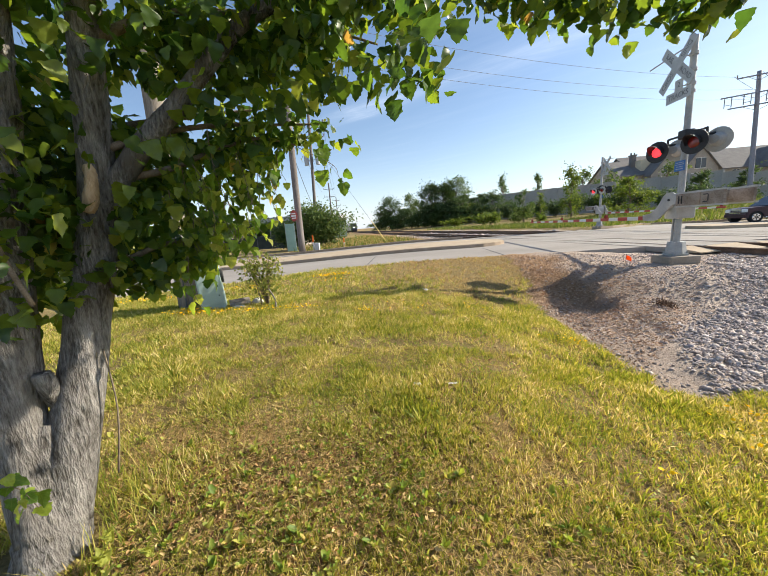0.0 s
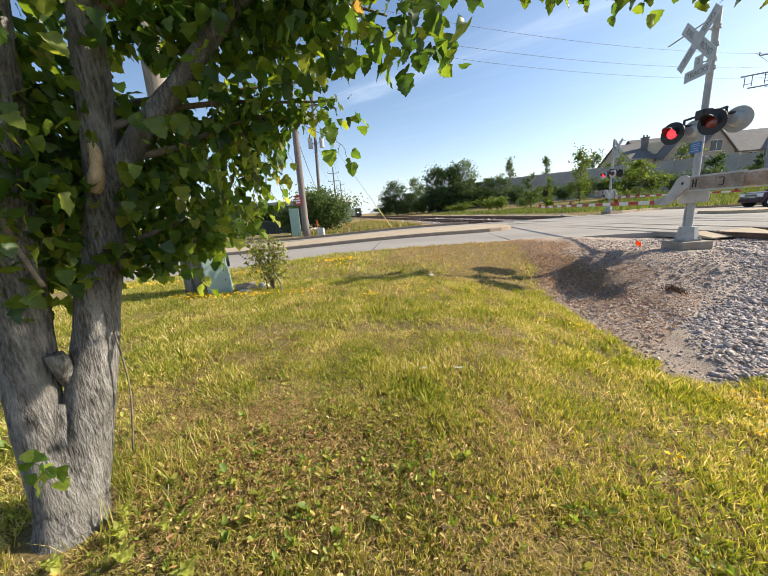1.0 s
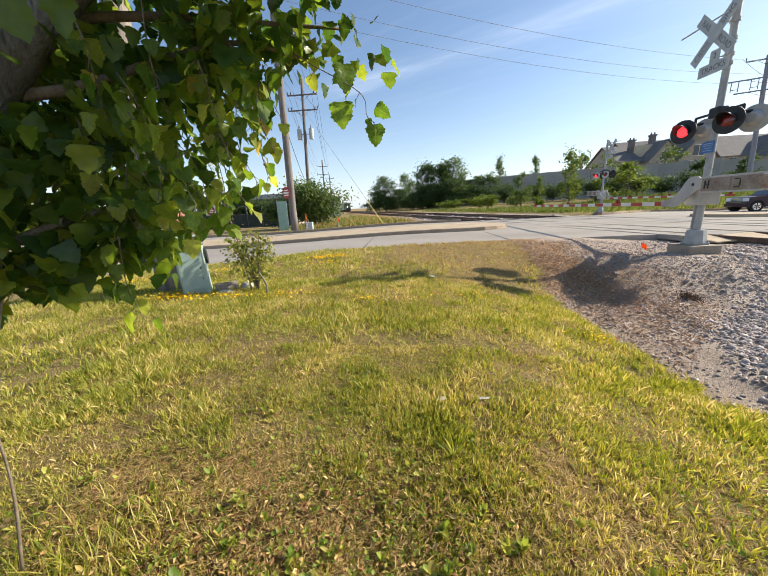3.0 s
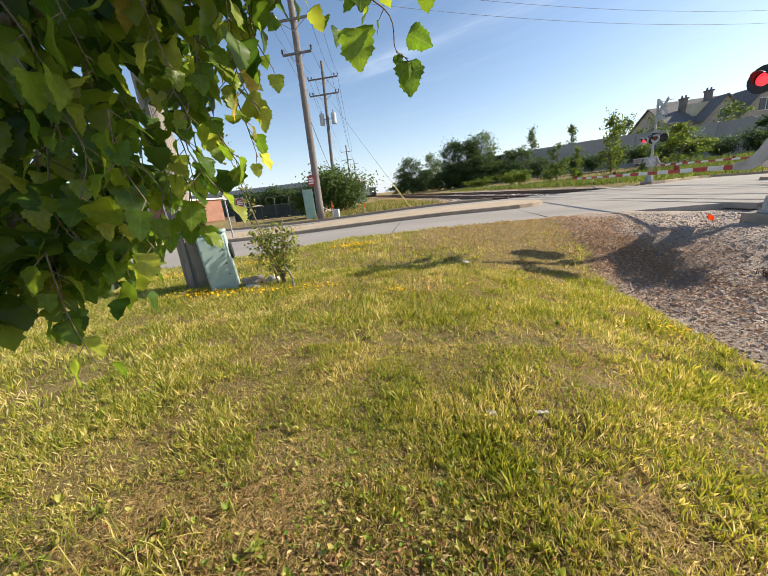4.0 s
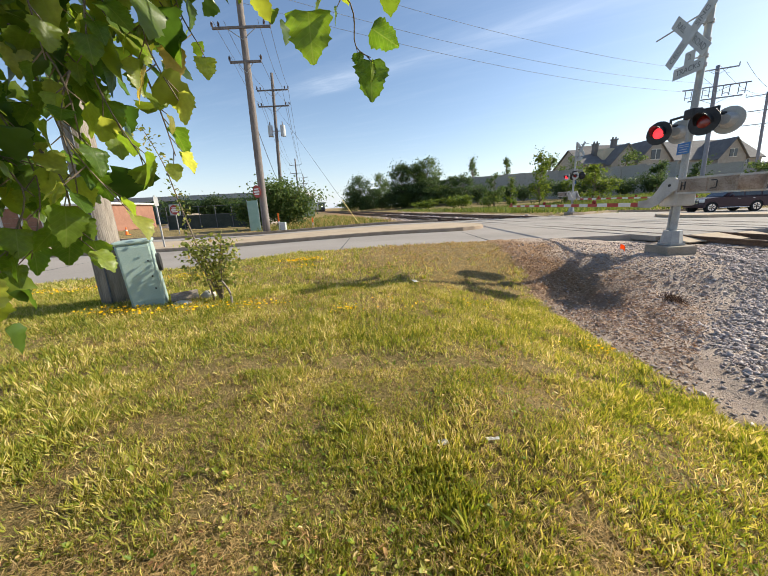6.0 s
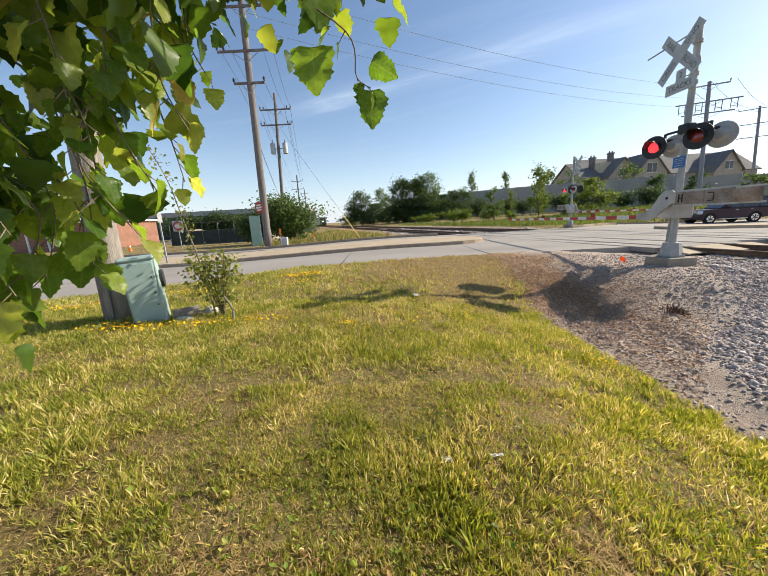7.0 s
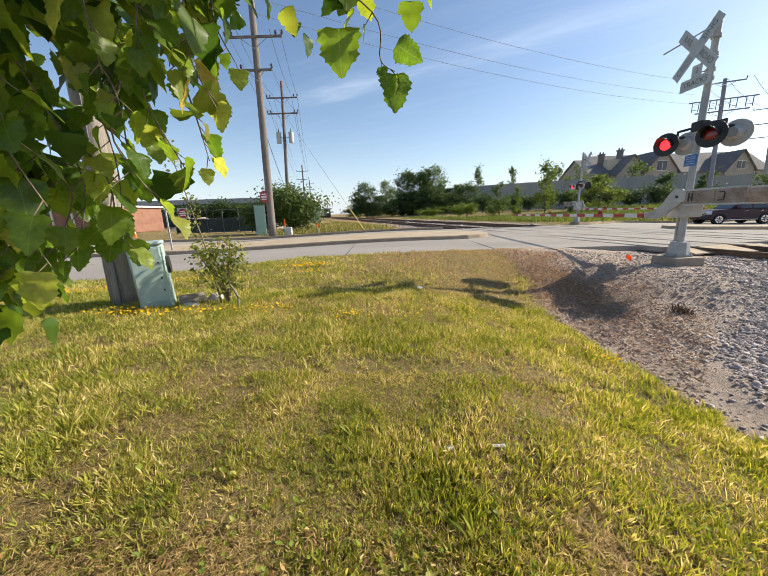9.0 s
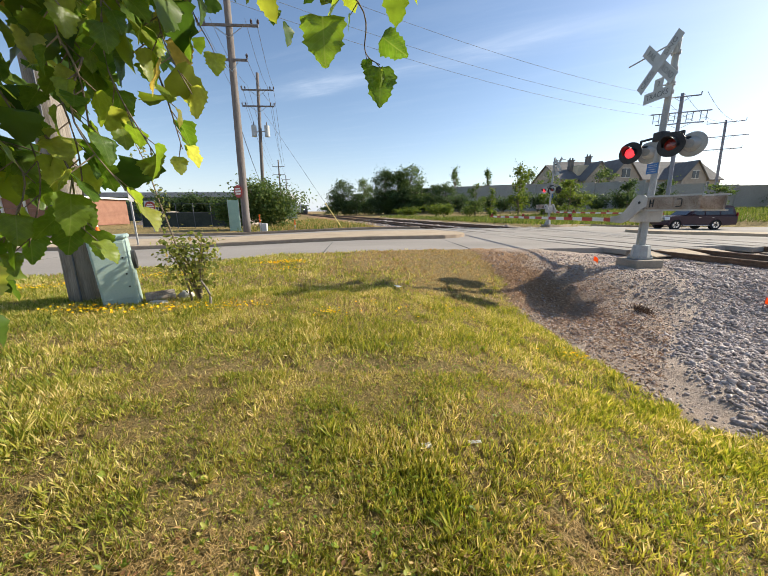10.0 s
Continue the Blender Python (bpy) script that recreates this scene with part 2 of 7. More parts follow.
M_BASE = material("weathered_foundation", (0.24, 0.20, 0.155), (0.34, 0.29, 0.235), 0.92, 4, 50, 0.4, 0.006)
M_KERB = material("kerb_concrete", (0.27, 0.205, 0.145), (0.38, 0.30, 0.225), 0.92, 2.5, 45, 0.3, 0.006)
M_RAIL = material("rail_steel", (0.10, 0.065, 0.045), (0.20, 0.13, 0.09), 0.75, 5, 60, 0.3, 0.003, metal=0.3)
M_TIE = material("railway_tie_wood", (0.13, 0.10, 0.08), (0.26, 0.21, 0.17), 0.95, 5, 60, 0.6, 0.01, obrand=0.3)
M_GALV = material("galvanised_steel", (0.30, 0.305, 0.305), (0.41, 0.415, 0.41), 0.6, 6, 60, 0.15, 0.002, metal=0.35)
M_ALU = material("cast_aluminium", (0.38, 0.375, 0.355), (0.50, 0.49, 0.465), 0.65, 4, 50, 0.15, 0.002, metal=0.25, c3=(0.30, 0.285, 0.265))
M_WEIGHT = material("rusty_steel_plate", (0.20, 0.15, 0.11), (0.40, 0.35, 0.30), 0.85, 4, 40, 0.4, 0.004, metal=0.2, c3=(0.13, 0.09, 0.07))
M_BLACK = material("black_paint", (0.018, 0.018, 0.020), (0.035, 0.035, 0.037), 0.5, 10, 80, 0.1, 0.002)
M_DISC = material("disc_back_metal", (0.36, 0.36, 0.35), (0.46, 0.455, 0.44), 0.6, 6, 60, 0.15, 0.002, metal=0.3)
M_SIGNWHITE = material("sign_white_sheet", (0.37, 0.40, 0.41), (0.46, 0.49, 0.50), 0.5, 5, 70, 0.1, 0.001)
M_FADED = material("faded_sign_ink", (0.10, 0.11, 0.12), (0.17, 0.185, 0.195), 0.6, 8, 60, 0.0)
M_ARMWHITE = material("arm_white_sheet", (0.55, 0.55, 0.53), (0.64, 0.64, 0.62), 0.5, 5, 70, 0.1, 0.001)
M_INK = material("sign_ink_black", (0.03, 0.03, 0.03), (0.06, 0.06, 0.06), 0.6, 8, 60, 0.0)
M_RED = material("red_reflective_sheet", (0.30, 0.04, 0.032), (0.40, 0.06, 0.045), 0.5, 6, 60, 0.1, 0.001)
M_REDDIM = material("red_lens_dark", (0.16, 0.012, 0.012), (0.24, 0.02, 0.018), 0.2, 14, 60, 0.1, 0.002, spec=0.6)
M_REDLIT = glow("red_lens_lit", (0.9, 0.03, 0.04), 1.3)
M_BLUE = material("blue_sign_sheet", (0.03, 0.13, 0.36), (0.05, 0.17, 0.42), 0.5, 6, 60, 0.1, 0.001)
M_ORANGE = material("orange_plastic", (0.95, 0.16, 0.015), (1.0, 0.22, 0.03), 0.6, 8, 60, 0.1, 0.001)
M_PEDESTAL = material("pale_green_paint", (0.30, 0.40, 0.37), (0.37, 0.47, 0.43), 0.6, 3, 50, 0.15, 0.002, c3=(0.26, 0.34, 0.32))
M_POLE = material("weathered_pole_wood", (0.115, 0.10, 0.095), (0.23, 0.205, 0.19), 0.92, 7, 60, 0.6, 0.008, stretch=(1, 1, 0.08))
M_POLEGREY = material("grey_pole_wood", (0.16, 0.135, 0.11), (0.32, 0.28, 0.24), 0.92, 8, 70, 0.7, 0.01, stretch=(1, 1, 0.08))
M_STEELPOLE = material("blue_grey_pole", (0.20, 0.20, 0.24), (0.30, 0.30, 0.34), 0.7, 5, 50, 0.2, 0.003, stretch=(1, 1, 0.1))
M_WIRE = material("wire", (0.09, 0.095, 0.11), (0.13, 0.135, 0.15), 0.6, 5, 50, 0.0)
M_WIRE_NEAR = material("aluminium_wire", (0.22, 0.25, 0.30), (0.28, 0.31, 0.36), 0.7, 5, 50, 0.0)
M_CERAMIC = material("brown_ceramic", (0.07, 0.05, 0.045), (0.12, 0.09, 0.08), 0.3, 6, 60, 0.0)
M_TRANSF = material("grey_enamel", (0.42, 0.44, 0.45), (0.50, 0.52, 0.53), 0.5, 4, 60, 0.1, 0.002)
M_YELLOWPLASTIC = material("yellow_plastic", (0.72, 0.55, 0.16), (0.80, 0.63, 0.22), 0.5, 6, 60, 0.0)
M_GREENPANEL = material("pale_green_panel", (0.24, 0.38, 0.32), (0.32, 0.46, 0.39), 0.6, 2, 40, 0.1, 0.002)
M_BRICK = material("red_brick", (0.235, 0.115, 0.08), (0.31, 0.165, 0.115), 0.9, 1.5, 30, 0.3, 0.006)
M_TRIMWHITE = material("white_trim", (0.66, 0.64, 0.60), (0.76, 0.74, 0.70), 0.7, 3, 40, 0.1, 0.002)
M_SIDING = material("dark_green_siding", (0.035, 0.055, 0.05), (0.06, 0.085, 0.075), 0.7, 1, 20, 0.1, 0.004)
M_ROOFGREY = material("grey_roofing", (0.30, 0.30, 0.31), (0.38, 0.38, 0.39), 0.8, 0.8, 15, 0.2, 0.01)
M_SCREEN = material("dark_fence_screen", (0.03, 0.04, 0.035), (0.06, 0.07, 0.06), 0.9, 1.5, 25, 0.2, 0.006)
M_DIRT = material("dirt_pile", (0.40, 0.33, 0.25), (0.54, 0.46, 0.36), 0.95, 1.2, 14, 0.5, 0.04)
# noise wall, roof and house wall colours also lightened for distance haze
M_NOISEWALL = material("noise_wall_concrete", (0.36, 0.325, 0.285), (0.46, 0.42, 0.37), 0.92, 0.4, 8, 0.4, 0.03)
M_SHINGLE = material("brown_grey_shingle", (0.14, 0.132, 0.13), (0.20, 0.188, 0.18), 0.9, 0.8, 10, 0.4, 0.02)
M_STUCCO = material("tan_stone_wall", (0.33, 0.29, 0.25), (0.45, 0.40, 0.345), 0.92, 1.2, 10, 0.4, 0.02)
M_CREAM = material("cream_siding", (0.62, 0.52, 0.36), (0.70, 0.60, 0.43), 0.85, 1, 12, 0.2, 0.01)
M_WINDOW = material("dark_window_glass", (0.03, 0.035, 0.045), (0.06, 0.065, 0.075), 0.12, 1, 8, 0.0, spec=0.6)
M_MAROON = material("maroon_car_paint", (0.035, 0.012, 0.020), (0.05, 0.018, 0.028), 0.35, 2, 40, 0.0, spec=0.4)
M_TYRE = material("tyre_rubber", (0.02, 0.02, 0.02), (0.035, 0.035, 0.035), 0.9, 12, 60, 0.2, 0.003)
M_CHROME = material("chrome", (0.62, 0.62, 0.63), (0.72, 0.72, 0.73), 0.2, 5, 50, 0.0, metal=0.9)
M_HEADLAMP = material("headlamp_glass", (0.65, 0.68, 0.70), (0.78, 0.80, 0.82), 0.15, 8, 60, 0.0, spec=0.7)
M_TRAINBLUE = material("navy_train_paint", (0.020, 0.028, 0.042), (0.03, 0.042, 0.06), 0.35, 0.7, 20, 0.05, 0.003, spec=0.5)
M_TRAINGREY = material("silver_train_side", (0.10, 0.125, 0.13), (0.14, 0.165, 0.17), 0.35, 0.5, 12, 0.05, 0.004, metal=0.4)
M_TRAINLAMP = glow("train_headlamp", (1.0, 0.95, 0.80), 6.0)
M_MEADOW = leafy("meadow_blade", ((0.0, (0.06, 0.10, 0.02)), (0.6, (0.12, 0.17, 0.03)), (1.0, (0.24, 0.24, 0.07))), 0.3, 0.6, 0.2)
M_SAGE = material("dry_brush", (0.10, 0.06, 0.04), (0.18, 0.11, 0.07), 0.9, 8, 60, 0.2, 0.004)


def ground_material():
    m = bpy.data.materials.new("ground_soil_and_turf")
    m.use_nodes = True
    n, l = m.node_tree.nodes, m.node_tree.links
    b = n["Principled BSDF"]
    tc = n.new("ShaderNodeTexCoord")

    def tex(scale, detail=5, rough=0.6):
        t = n.new("ShaderNodeTexNoise")
        t.inputs["Scale"].default_value, t.inputs["Detail"].default_value, t.inputs["Roughness"].default_value = scale, detail, rough
        l.new(tc.outputs["Object"], t.inputs["Vector"])
        return t.outputs[0]

    def ramp(src, *stops):
        r = n.new("ShaderNodeValToRGB")
        e = r.color_ramp.elements
        e[0].position, e[0].color = stops[0][0], (*stops[0][1], 1)
        e[1].position, e[1].color = stops[-1][0], (*stops[-1][1], 1)
        for p, c in stops[1:-1]:
            e.new(p).color = (*c, 1)
        l.new(src, r.inputs[0])
        return r.outputs[0]

    def mix(f, a, c):
        x = n.new("ShaderNodeMix")
        x.data_type = "RGBA"
        l.new(f, x.inputs["Factor"])
        l.new(a, x.inputs["A"])
        l.new(c, x.inputs["B"])
        return x.outputs["Result"]

    def attr(name):
        a = n.new("ShaderNodeAttribute")
        a.attribute_name = name
        return a.outputs["Fac"]

    turf = ramp(tex(1.1), (0.30, (0.17, 0.14, 0.04)), (0.5, (0.27, 0.205, 0.075)), (0.72, (0.40, 0.29, 0.135)))
    thatch = ramp(tex(55, 4, 0.7), (0.36, (0.08, 0.06, 0.026)), (0.55, (0.31, 0.23, 0.10)), (0.72, (0.58, 0.44, 0.22)))
    half = n.new("ShaderNodeValue")
    half.outputs[0].default_value = 0.5
    lawn = mix(half.outputs[0], turf, thatch)
    straw = ramp(tex(30, 4, 0.7), (0.3, (0.20, 0.15, 0.065)), (0.7, (0.36, 0.265, 0.13)))
    lawn = mix(attr("dry"), lawn, straw)
    gravel = ramp(tex(38, 6, 0.75), (0.30, (0.20, 0.15, 0.115)), (0.5, (0.45, 0.36, 0.29)), (0.72, (0.64, 0.54, 0.46)))
    soil = ramp(tex(0.9, 5), (0.4, (0.39, 0.30, 0.235)), (0.65, (0.58, 0.48, 0.40)))
    gravel = mix(half.outputs[0], gravel, soil)
    mulch = ramp(tex(24, 5, 0.7), (0.3, (0.15, 0.085, 0.045)), (0.5, (0.34, 0.21, 0.115)), (0.72, (0.55, 0.38, 0.23)))
    gravel = mix(attr("mulch"), gravel, mulch)
    l.new(mix(attr("gravel"), lawn, gravel), b.inputs["Base Color"])
    b.inputs["Roughness"].default_value, b.inputs["Specular IOR Level"].default_value = 0.95, 0.15
    bp = n.new("ShaderNodeBump")
    bp.inputs["Strength"].default_value, bp.inputs["Distance"].default_value = 1.0, 0.05
    l.new(tex(42, 6, 0.75), bp.inputs["Height"])
    l.new(bp.outputs[0], b.inputs["Normal"])
    return m


M_GROUND = ground_material()


# ---- mesh helpers ----
def link(name, me, mat, parent=None, label=""):
    me.materials.clear()
    me.materials.append(mat)
    ob = new(name, me)
    if parent:
        ob.parent = parent
    if label:
        ob["label"] = label
    return ob


def part(name, bm, mat, parent=None, label="", smooth=False):
    me = bpy.data.meshes.new(name)
    bm.to_mesh(me)
    bm.free()
    if smooth:
        me.shade_smooth()
    return link(name, me, mat, parent, label)


def empty(name, at, rz=0.0):
    e = new(name)
    e.matrix_world = pose(*at, 0, 0, rz)
    return e


def add_box(bm, size, at, rot=None, bevel=0.0):
    """Box with its centre at `at`."""
    m = Matrix.Translation(at) @ (rot.to_4x4() if rot else Matrix()) @ Matrix.Diagonal((*size, 1))
    r = bmesh.ops.create_cube(bm, size=1.0, matrix=m)
    if bevel:
        es = list({e for v in r["verts"] for e in v.link_edges})
        bmesh.ops.bevel(bm, geom=es, offset=bevel, segments=2, profile=0.5, affect="EDGES")
    return r


def box(name, size, at, mat, parent=None, bevel=0.0, label="", rot=None):
    bm = bmesh.new()
    add_box(bm, size, at, rot, bevel)
    return part(name, bm, mat, parent, label)


def add_cyl(bm, a, b, r0, r1=None, n=16, caps=True):
    a, b = Vector(a), Vector(b)
    d = b - a
    q = d.to_track_quat("Z", "Y").to_matrix().to_4x4()
    bmesh.ops.create_cone(bm, cap_ends=caps, segments=n, radius1=r0, radius2=r0 if r1 is None else r1, depth=d.length, matrix=Matrix.Translation((a + b) / 2) @ q)


def cyl(name, a, b, r0, mat, parent=None, r1=None, n=16, label=""):
    bm = bmesh.new()
    add_cyl(bm, a, b, r0, r1, n)
    return part(name, bm, mat, parent, label, smooth=False)


def add_tube(bm, pts, radii, n=12, rough=0.0, seed=0):
    """A limb: rings along pts, with bumps of relative size rough."""
    pts = [Vector(p) for p in pts]
    rings = []
    for i, p in enumerate(pts):
        d = (pts[min(i + 1, len(pts) - 1)] - pts[max(i - 1, 0)]).normalized()
        q = d.to_track_quat("Z", "Y")
        ring = []
        for k in range(n):
            a = 2 * math.pi * k / n
            v = Vector((math.cos(a), math.sin(a), 0))
            rr = radii[i] * (1 + rough * noise.noise((v.x * 2.2 + seed, v.y * 2.2, i * 0.35)))
            ring.append(bm.verts.new(p + q @ (v * rr)))
        rings.append(ring)
    for a, b in zip(rings, rings[1:]):
        for k in range(n):
            bm.faces.new((a[k], a[(k + 1) % n], b[(k + 1) % n], b[k]))
    bm.faces.new(rings[0][::-1])
    bm.faces.new(rings[-1])


def smooth_line(pts, steps=6):
    """Catmull-Rom through pts."""
    pts = [Vector(p) for p in pts]
    out = []
    for i in range(len(pts) - 1):
        p0, p1, p2, p3 = pts[max(i - 1, 0)], pts[i], pts[i + 1], pts[min(i + 2, len(pts) - 1)]
        for s in range(steps):
            t = s / steps
            out.append(0.5 * (2 * p1 + (p2 - p0) * t + (2 * p0 - 5 * p1 + 4 * p2 - p3) * t * t + (3 * p1 - p0 - 3 * p2 + p3) * t ** 3))
    out.append(pts[-1])
    return out


def mesh_from_arrays(name, verts, tris):
    me = bpy.data.meshes.new(name)
    me.vertices.add(len(verts))
    me.vertices.foreach_set("co", np.ascontiguousarray(verts, dtype=np.float32).ravel())
    me.loops.add(len(tris) * 3)
    me.loops.foreach_set("vertex_index", np.ascontiguousarray(tris, dtype=np.int32).ravel())
    me.polygons.add(len(tris))
    me.polygons.foreach_set("loop_start", np.arange(0, len(tris) * 3, 3, dtype=np.int32))
    me.update(calc_edges=True)
    me.validate()
    return me


def turns(rng, n, tilt=0.5, yaw=None):
    """n rotation matrices: a random yaw, then a lean of up to tilt radians any way."""
    a = rng.uniform(0, 2 * np.pi, n) if yaw is None else yaw
    t, s = rng.uniform(0, tilt, n), rng.uniform(0, 2 * np.pi, n)
    ca, sa = np.cos(a), np.sin(a)
    z = np.zeros(n)
    R = np.stack([np.stack([ca, -sa, z], 1), np.stack([sa, ca, z], 1), np.stack([z, z, z + 1], 1)], 1)
    k = np.stack([np.cos(s), np.sin(s), z], 1)
    K = np.stack([np.stack([z, -k[:, 2], k[:, 1]], 1), np.stack([k[:, 2], z, -k[:, 0]], 1), np.stack([-k[:, 1], k[:, 0], z], 1)], 1)
    T = np.eye(3)[None] + np.sin(t)[:, None, None] * K + (1 - np.cos(t))[:, None, None] * (K @ K)
    return T @ R


def scatter(name, base, tris, places, R, scale):
    """Many copies of a small shape in one mesh. scale: n or n x 3."""
    base, tris = np.asarray(base, float), np.asarray(tris, int)
    n = len(places)
    sc = scale[:, None, None] if scale.ndim == 1 else scale[:, None, :]
    v = np.einsum("nij,nkj->nki", R, base[None] * sc) + places[:, None, :]
    f = tris[None] + (np.arange(n) * len(base))[:, None, None]
    return mesh_from_arrays(name, v.reshape(-1, 3), f.reshape(-1, 3))


def sstep(t):
    t = np.clip(t, 0, 1)
    return t * t * (3 - 2 * t)


def vnoise(x, y, f=1.0, seed=0):
    """Smooth value noise, -1 to 1, for arrays."""
    x, y = np.asarray(x, float) * f + seed * 17.3, np.asarray(y, float) * f - seed * 9.7
    xi, yi = np.floor(x), np.floor(y)
    u, v = sstep(x - xi), sstep(y - yi)

    def h(a, b):
        s = np.sin(a * 127.1 + b * 311.7 + seed * 74.7) * 43758.5453
        return (s - np.floor(s)) * 2 - 1
    return (h(xi, yi) * (1 - u) + h(xi + 1, yi) * u) * (1 - v) + (h(xi, yi + 1) * (1 - u) + h(xi + 1, yi + 1) * u) * v


# ---- the lie of the land ----
RAIL_X, RAIL_Y, TRACK = 8.9, 9.57, math.atan(0.242)      # near rail passes here, turned left by TRACK


def rail_u(x, y):
    """Metres east of the near rail."""
    return (x - RAIL_X) * math.cos(TRACK) + (y - RAIL_Y) * math.sin(TRACK)


def rail_point(u, s, z=0.0):
    """u metres east of the near rail, s metres along the track from abreast of the gate mast."""
    return Vector((RAIL_X + u * math.cos(TRACK) - s * math.sin(TRACK), RAIL_Y + u * math.sin(TRACK) + s * math.cos(TRACK), z))


def road_z(x):
    x = np.asarray(x, float)
    return 0.43 - 0.30 * sstep((1.5 - x) / 12.0) - 0.40 * sstep((x - 13) / 15.0)


def road_edge(x):
    """y of the road's near edge."""
    x = np.asarray(x, float)
    return 11.0 - 2.1 * sstep((-2.0 - x) / 6.5)


def gravel_mask(x, y):
    """1 on gravel, 0 on grass."""
    g = 2.55 + 0.12 * vnoise(x, y, 1.7, 3) + 0.07 * vnoise(x, y, 6, 4) + 0.55 * sstep((y - 6.0) / 3) + 0.2 * sstep((3.2 - y) / 0.6)
    m = sstep((x - g) / 0.22) * sstep((y - (2.80 + 0.10 * (x - 2.5) + 0.1 * vnoise(x, y, 2.1, 5))) / 0.2)
    far = sstep((x - 5.5) / 2.5) * sstep((y - 1.0) / 1.5)
    return np.maximum(m, far) * (y < 11.4)


def land(x, y):
    x, y = np.asarray(x, float), np.asarray(y, float)
    z = 0.30 + 0.03 * np.clip(-x, 0, 6) - 0.48 * sstep((x - 0.1) / 3.0)
    z = z + 0.05 * np.exp(-((x + 1.53) ** 2 + (y - 0.95) ** 2) / 0.4)
    k = sstep((y - 5.2) / (road_edge(x) - 5.4))
    z = z * (1 - k) + (road_z(x) + 0.02) * k
    r = np.hypot(x - 6.4, (y - 8.5) * 0.9)
    w = 1 - sstep((r - 0.9) / 1.7)
    z = z * (1 - w) + 0.30 * w
    u = rail_u(x, y)
    w = sstep((u + 3.4) / 2.6) * (1 - sstep((u - 9) / 4))
    z = z * (1 - w) + 0.26 * w
    z = z - 0.28 * np.exp(-((x - 3.80) ** 2 + (y - 6.5) ** 2) / 0.14)
    near = np.clip(1 - np.hypot(x, y - 2) / 25, 0, 1)
    z = z + near * (0.025 * vnoise(x, y, 1.3, 1) + 0.012 * vnoise(x, y, 4.1, 2))
    gm = gravel_mask(x, y)
    z = z + near * gm * (0.045 * vnoise(x, y, 1.9, 31) + 0.03 * vnoise(x, y, 4.7, 32) + 0.018 * vnoise(x, y, 9.0, 33))
    inroad = sstep((y - road_edge(x) - 0.15) / 0.3) * (1 - sstep((y - 23.9 - 5.4 * sstep((x - 13) / 8)) / 0.3))
    z = z - 0.25 * inroad
    # beyond the road: verge, then the corridor, then the bank to the east
    b = sstep((y - 24) / 2) * (1 - sstep((u + 4.0) / 3))
    z = np.where(y > 23.5 + 5.4 * sstep((x - 13) / 8), road_z(x) + 0.08 - 0.05 * np.clip(y - 26, 0, 8) / 8 + 0 * b, z)
    bed = (1 - sstep((np.abs(u - 2.8) - 4.2) / 2.2)) * (y > 23.7)
    z = z * (1 - bed) + 0.24 * bed
    bank = sstep((u - 11) / 26.0) * (y > 24) * sstep((y - 24) / 14)
    z = z + 1.3 * bank
    return z


def grid_lines(a, b, stops):
    """Coordinates from a to b: stops are (to, step)."""
    out, x = [a], a
    for to, step in stops:
        k = max(1, round((to - x) / step))
        out += [x + (to - x) * (i + 1) / k for i in range(k)]
        x = to
    return np.array(out)


gx = grid_lines(-900, 900, ((-120, 130), (-30, 10), (-8, 1.0), (-4, 0.25), (9, 0.12), (14, 0.5), (60, 2.5), (120, 10), (900, 130)))
gy = grid_lines(-120, 2500, ((-10, 20), (0, 0.8), (8, 0.12), (12, 0.2), (30, 0.6), (120, 4.5), (300, 30), (2500, 400)))
GX, GY = np.meshgrid(gx, gy)
gz = land(GX, GY)
nx, ny = len(gx), len(gy)
idx = np.arange(nx * ny).reshape(ny, nx)
quads = np.stack([idx[:-1, :-1], idx[:-1, 1:], idx[1:, 1:], idx[1:, :-1]], -1).reshape(-1, 4)
tri = np.concatenate([quads[:, [0, 1, 2]], quads[:, [0, 2, 3]]])
me = mesh_from_arrays("ground", np.stack([GX, GY, gz], -1).reshape(-1, 3), tri)
me.shade_smooth()
fx, fy = GX.ravel(), GY.ravel()
for nm, val in (("gravel", np.maximum(gravel_mask(fx, fy), (np.abs(rail_u(fx, fy) - 2.8) < 5.2 + 0.3 * vnoise(fx, fy, 0.4, 8)) * (fy > 20))),
                ("dry", sstep((fy - 7.6 + 0.8 * vnoise(fx, fy, 0.7, 6)) / 2.2) * sstep((fx + 2.5) / 3) * (fy < 12) * 0.8 + 0.3 * (fy > 24) * sstep((vnoise(fx, fy, 0.15, 12) + 0.3) / 0.8)),
                ("mulch", sstep((5.1 + 0.6 * vnoise(fx, fy, 1.1, 7) - fx) / 1.3) * sstep((fy - 5.6 + 0.6 * vnoise(fx, fy, 0.9, 8)) / 1.6))):
    me.attributes.new(nm, "FLOAT", "POINT").data.foreach_set("value", np.asarray(val, np.float32))
ground = tagged(link("ground", me, M_GROUND), "mown lawn running into gravel beside the railway", "ground", kind="structure")


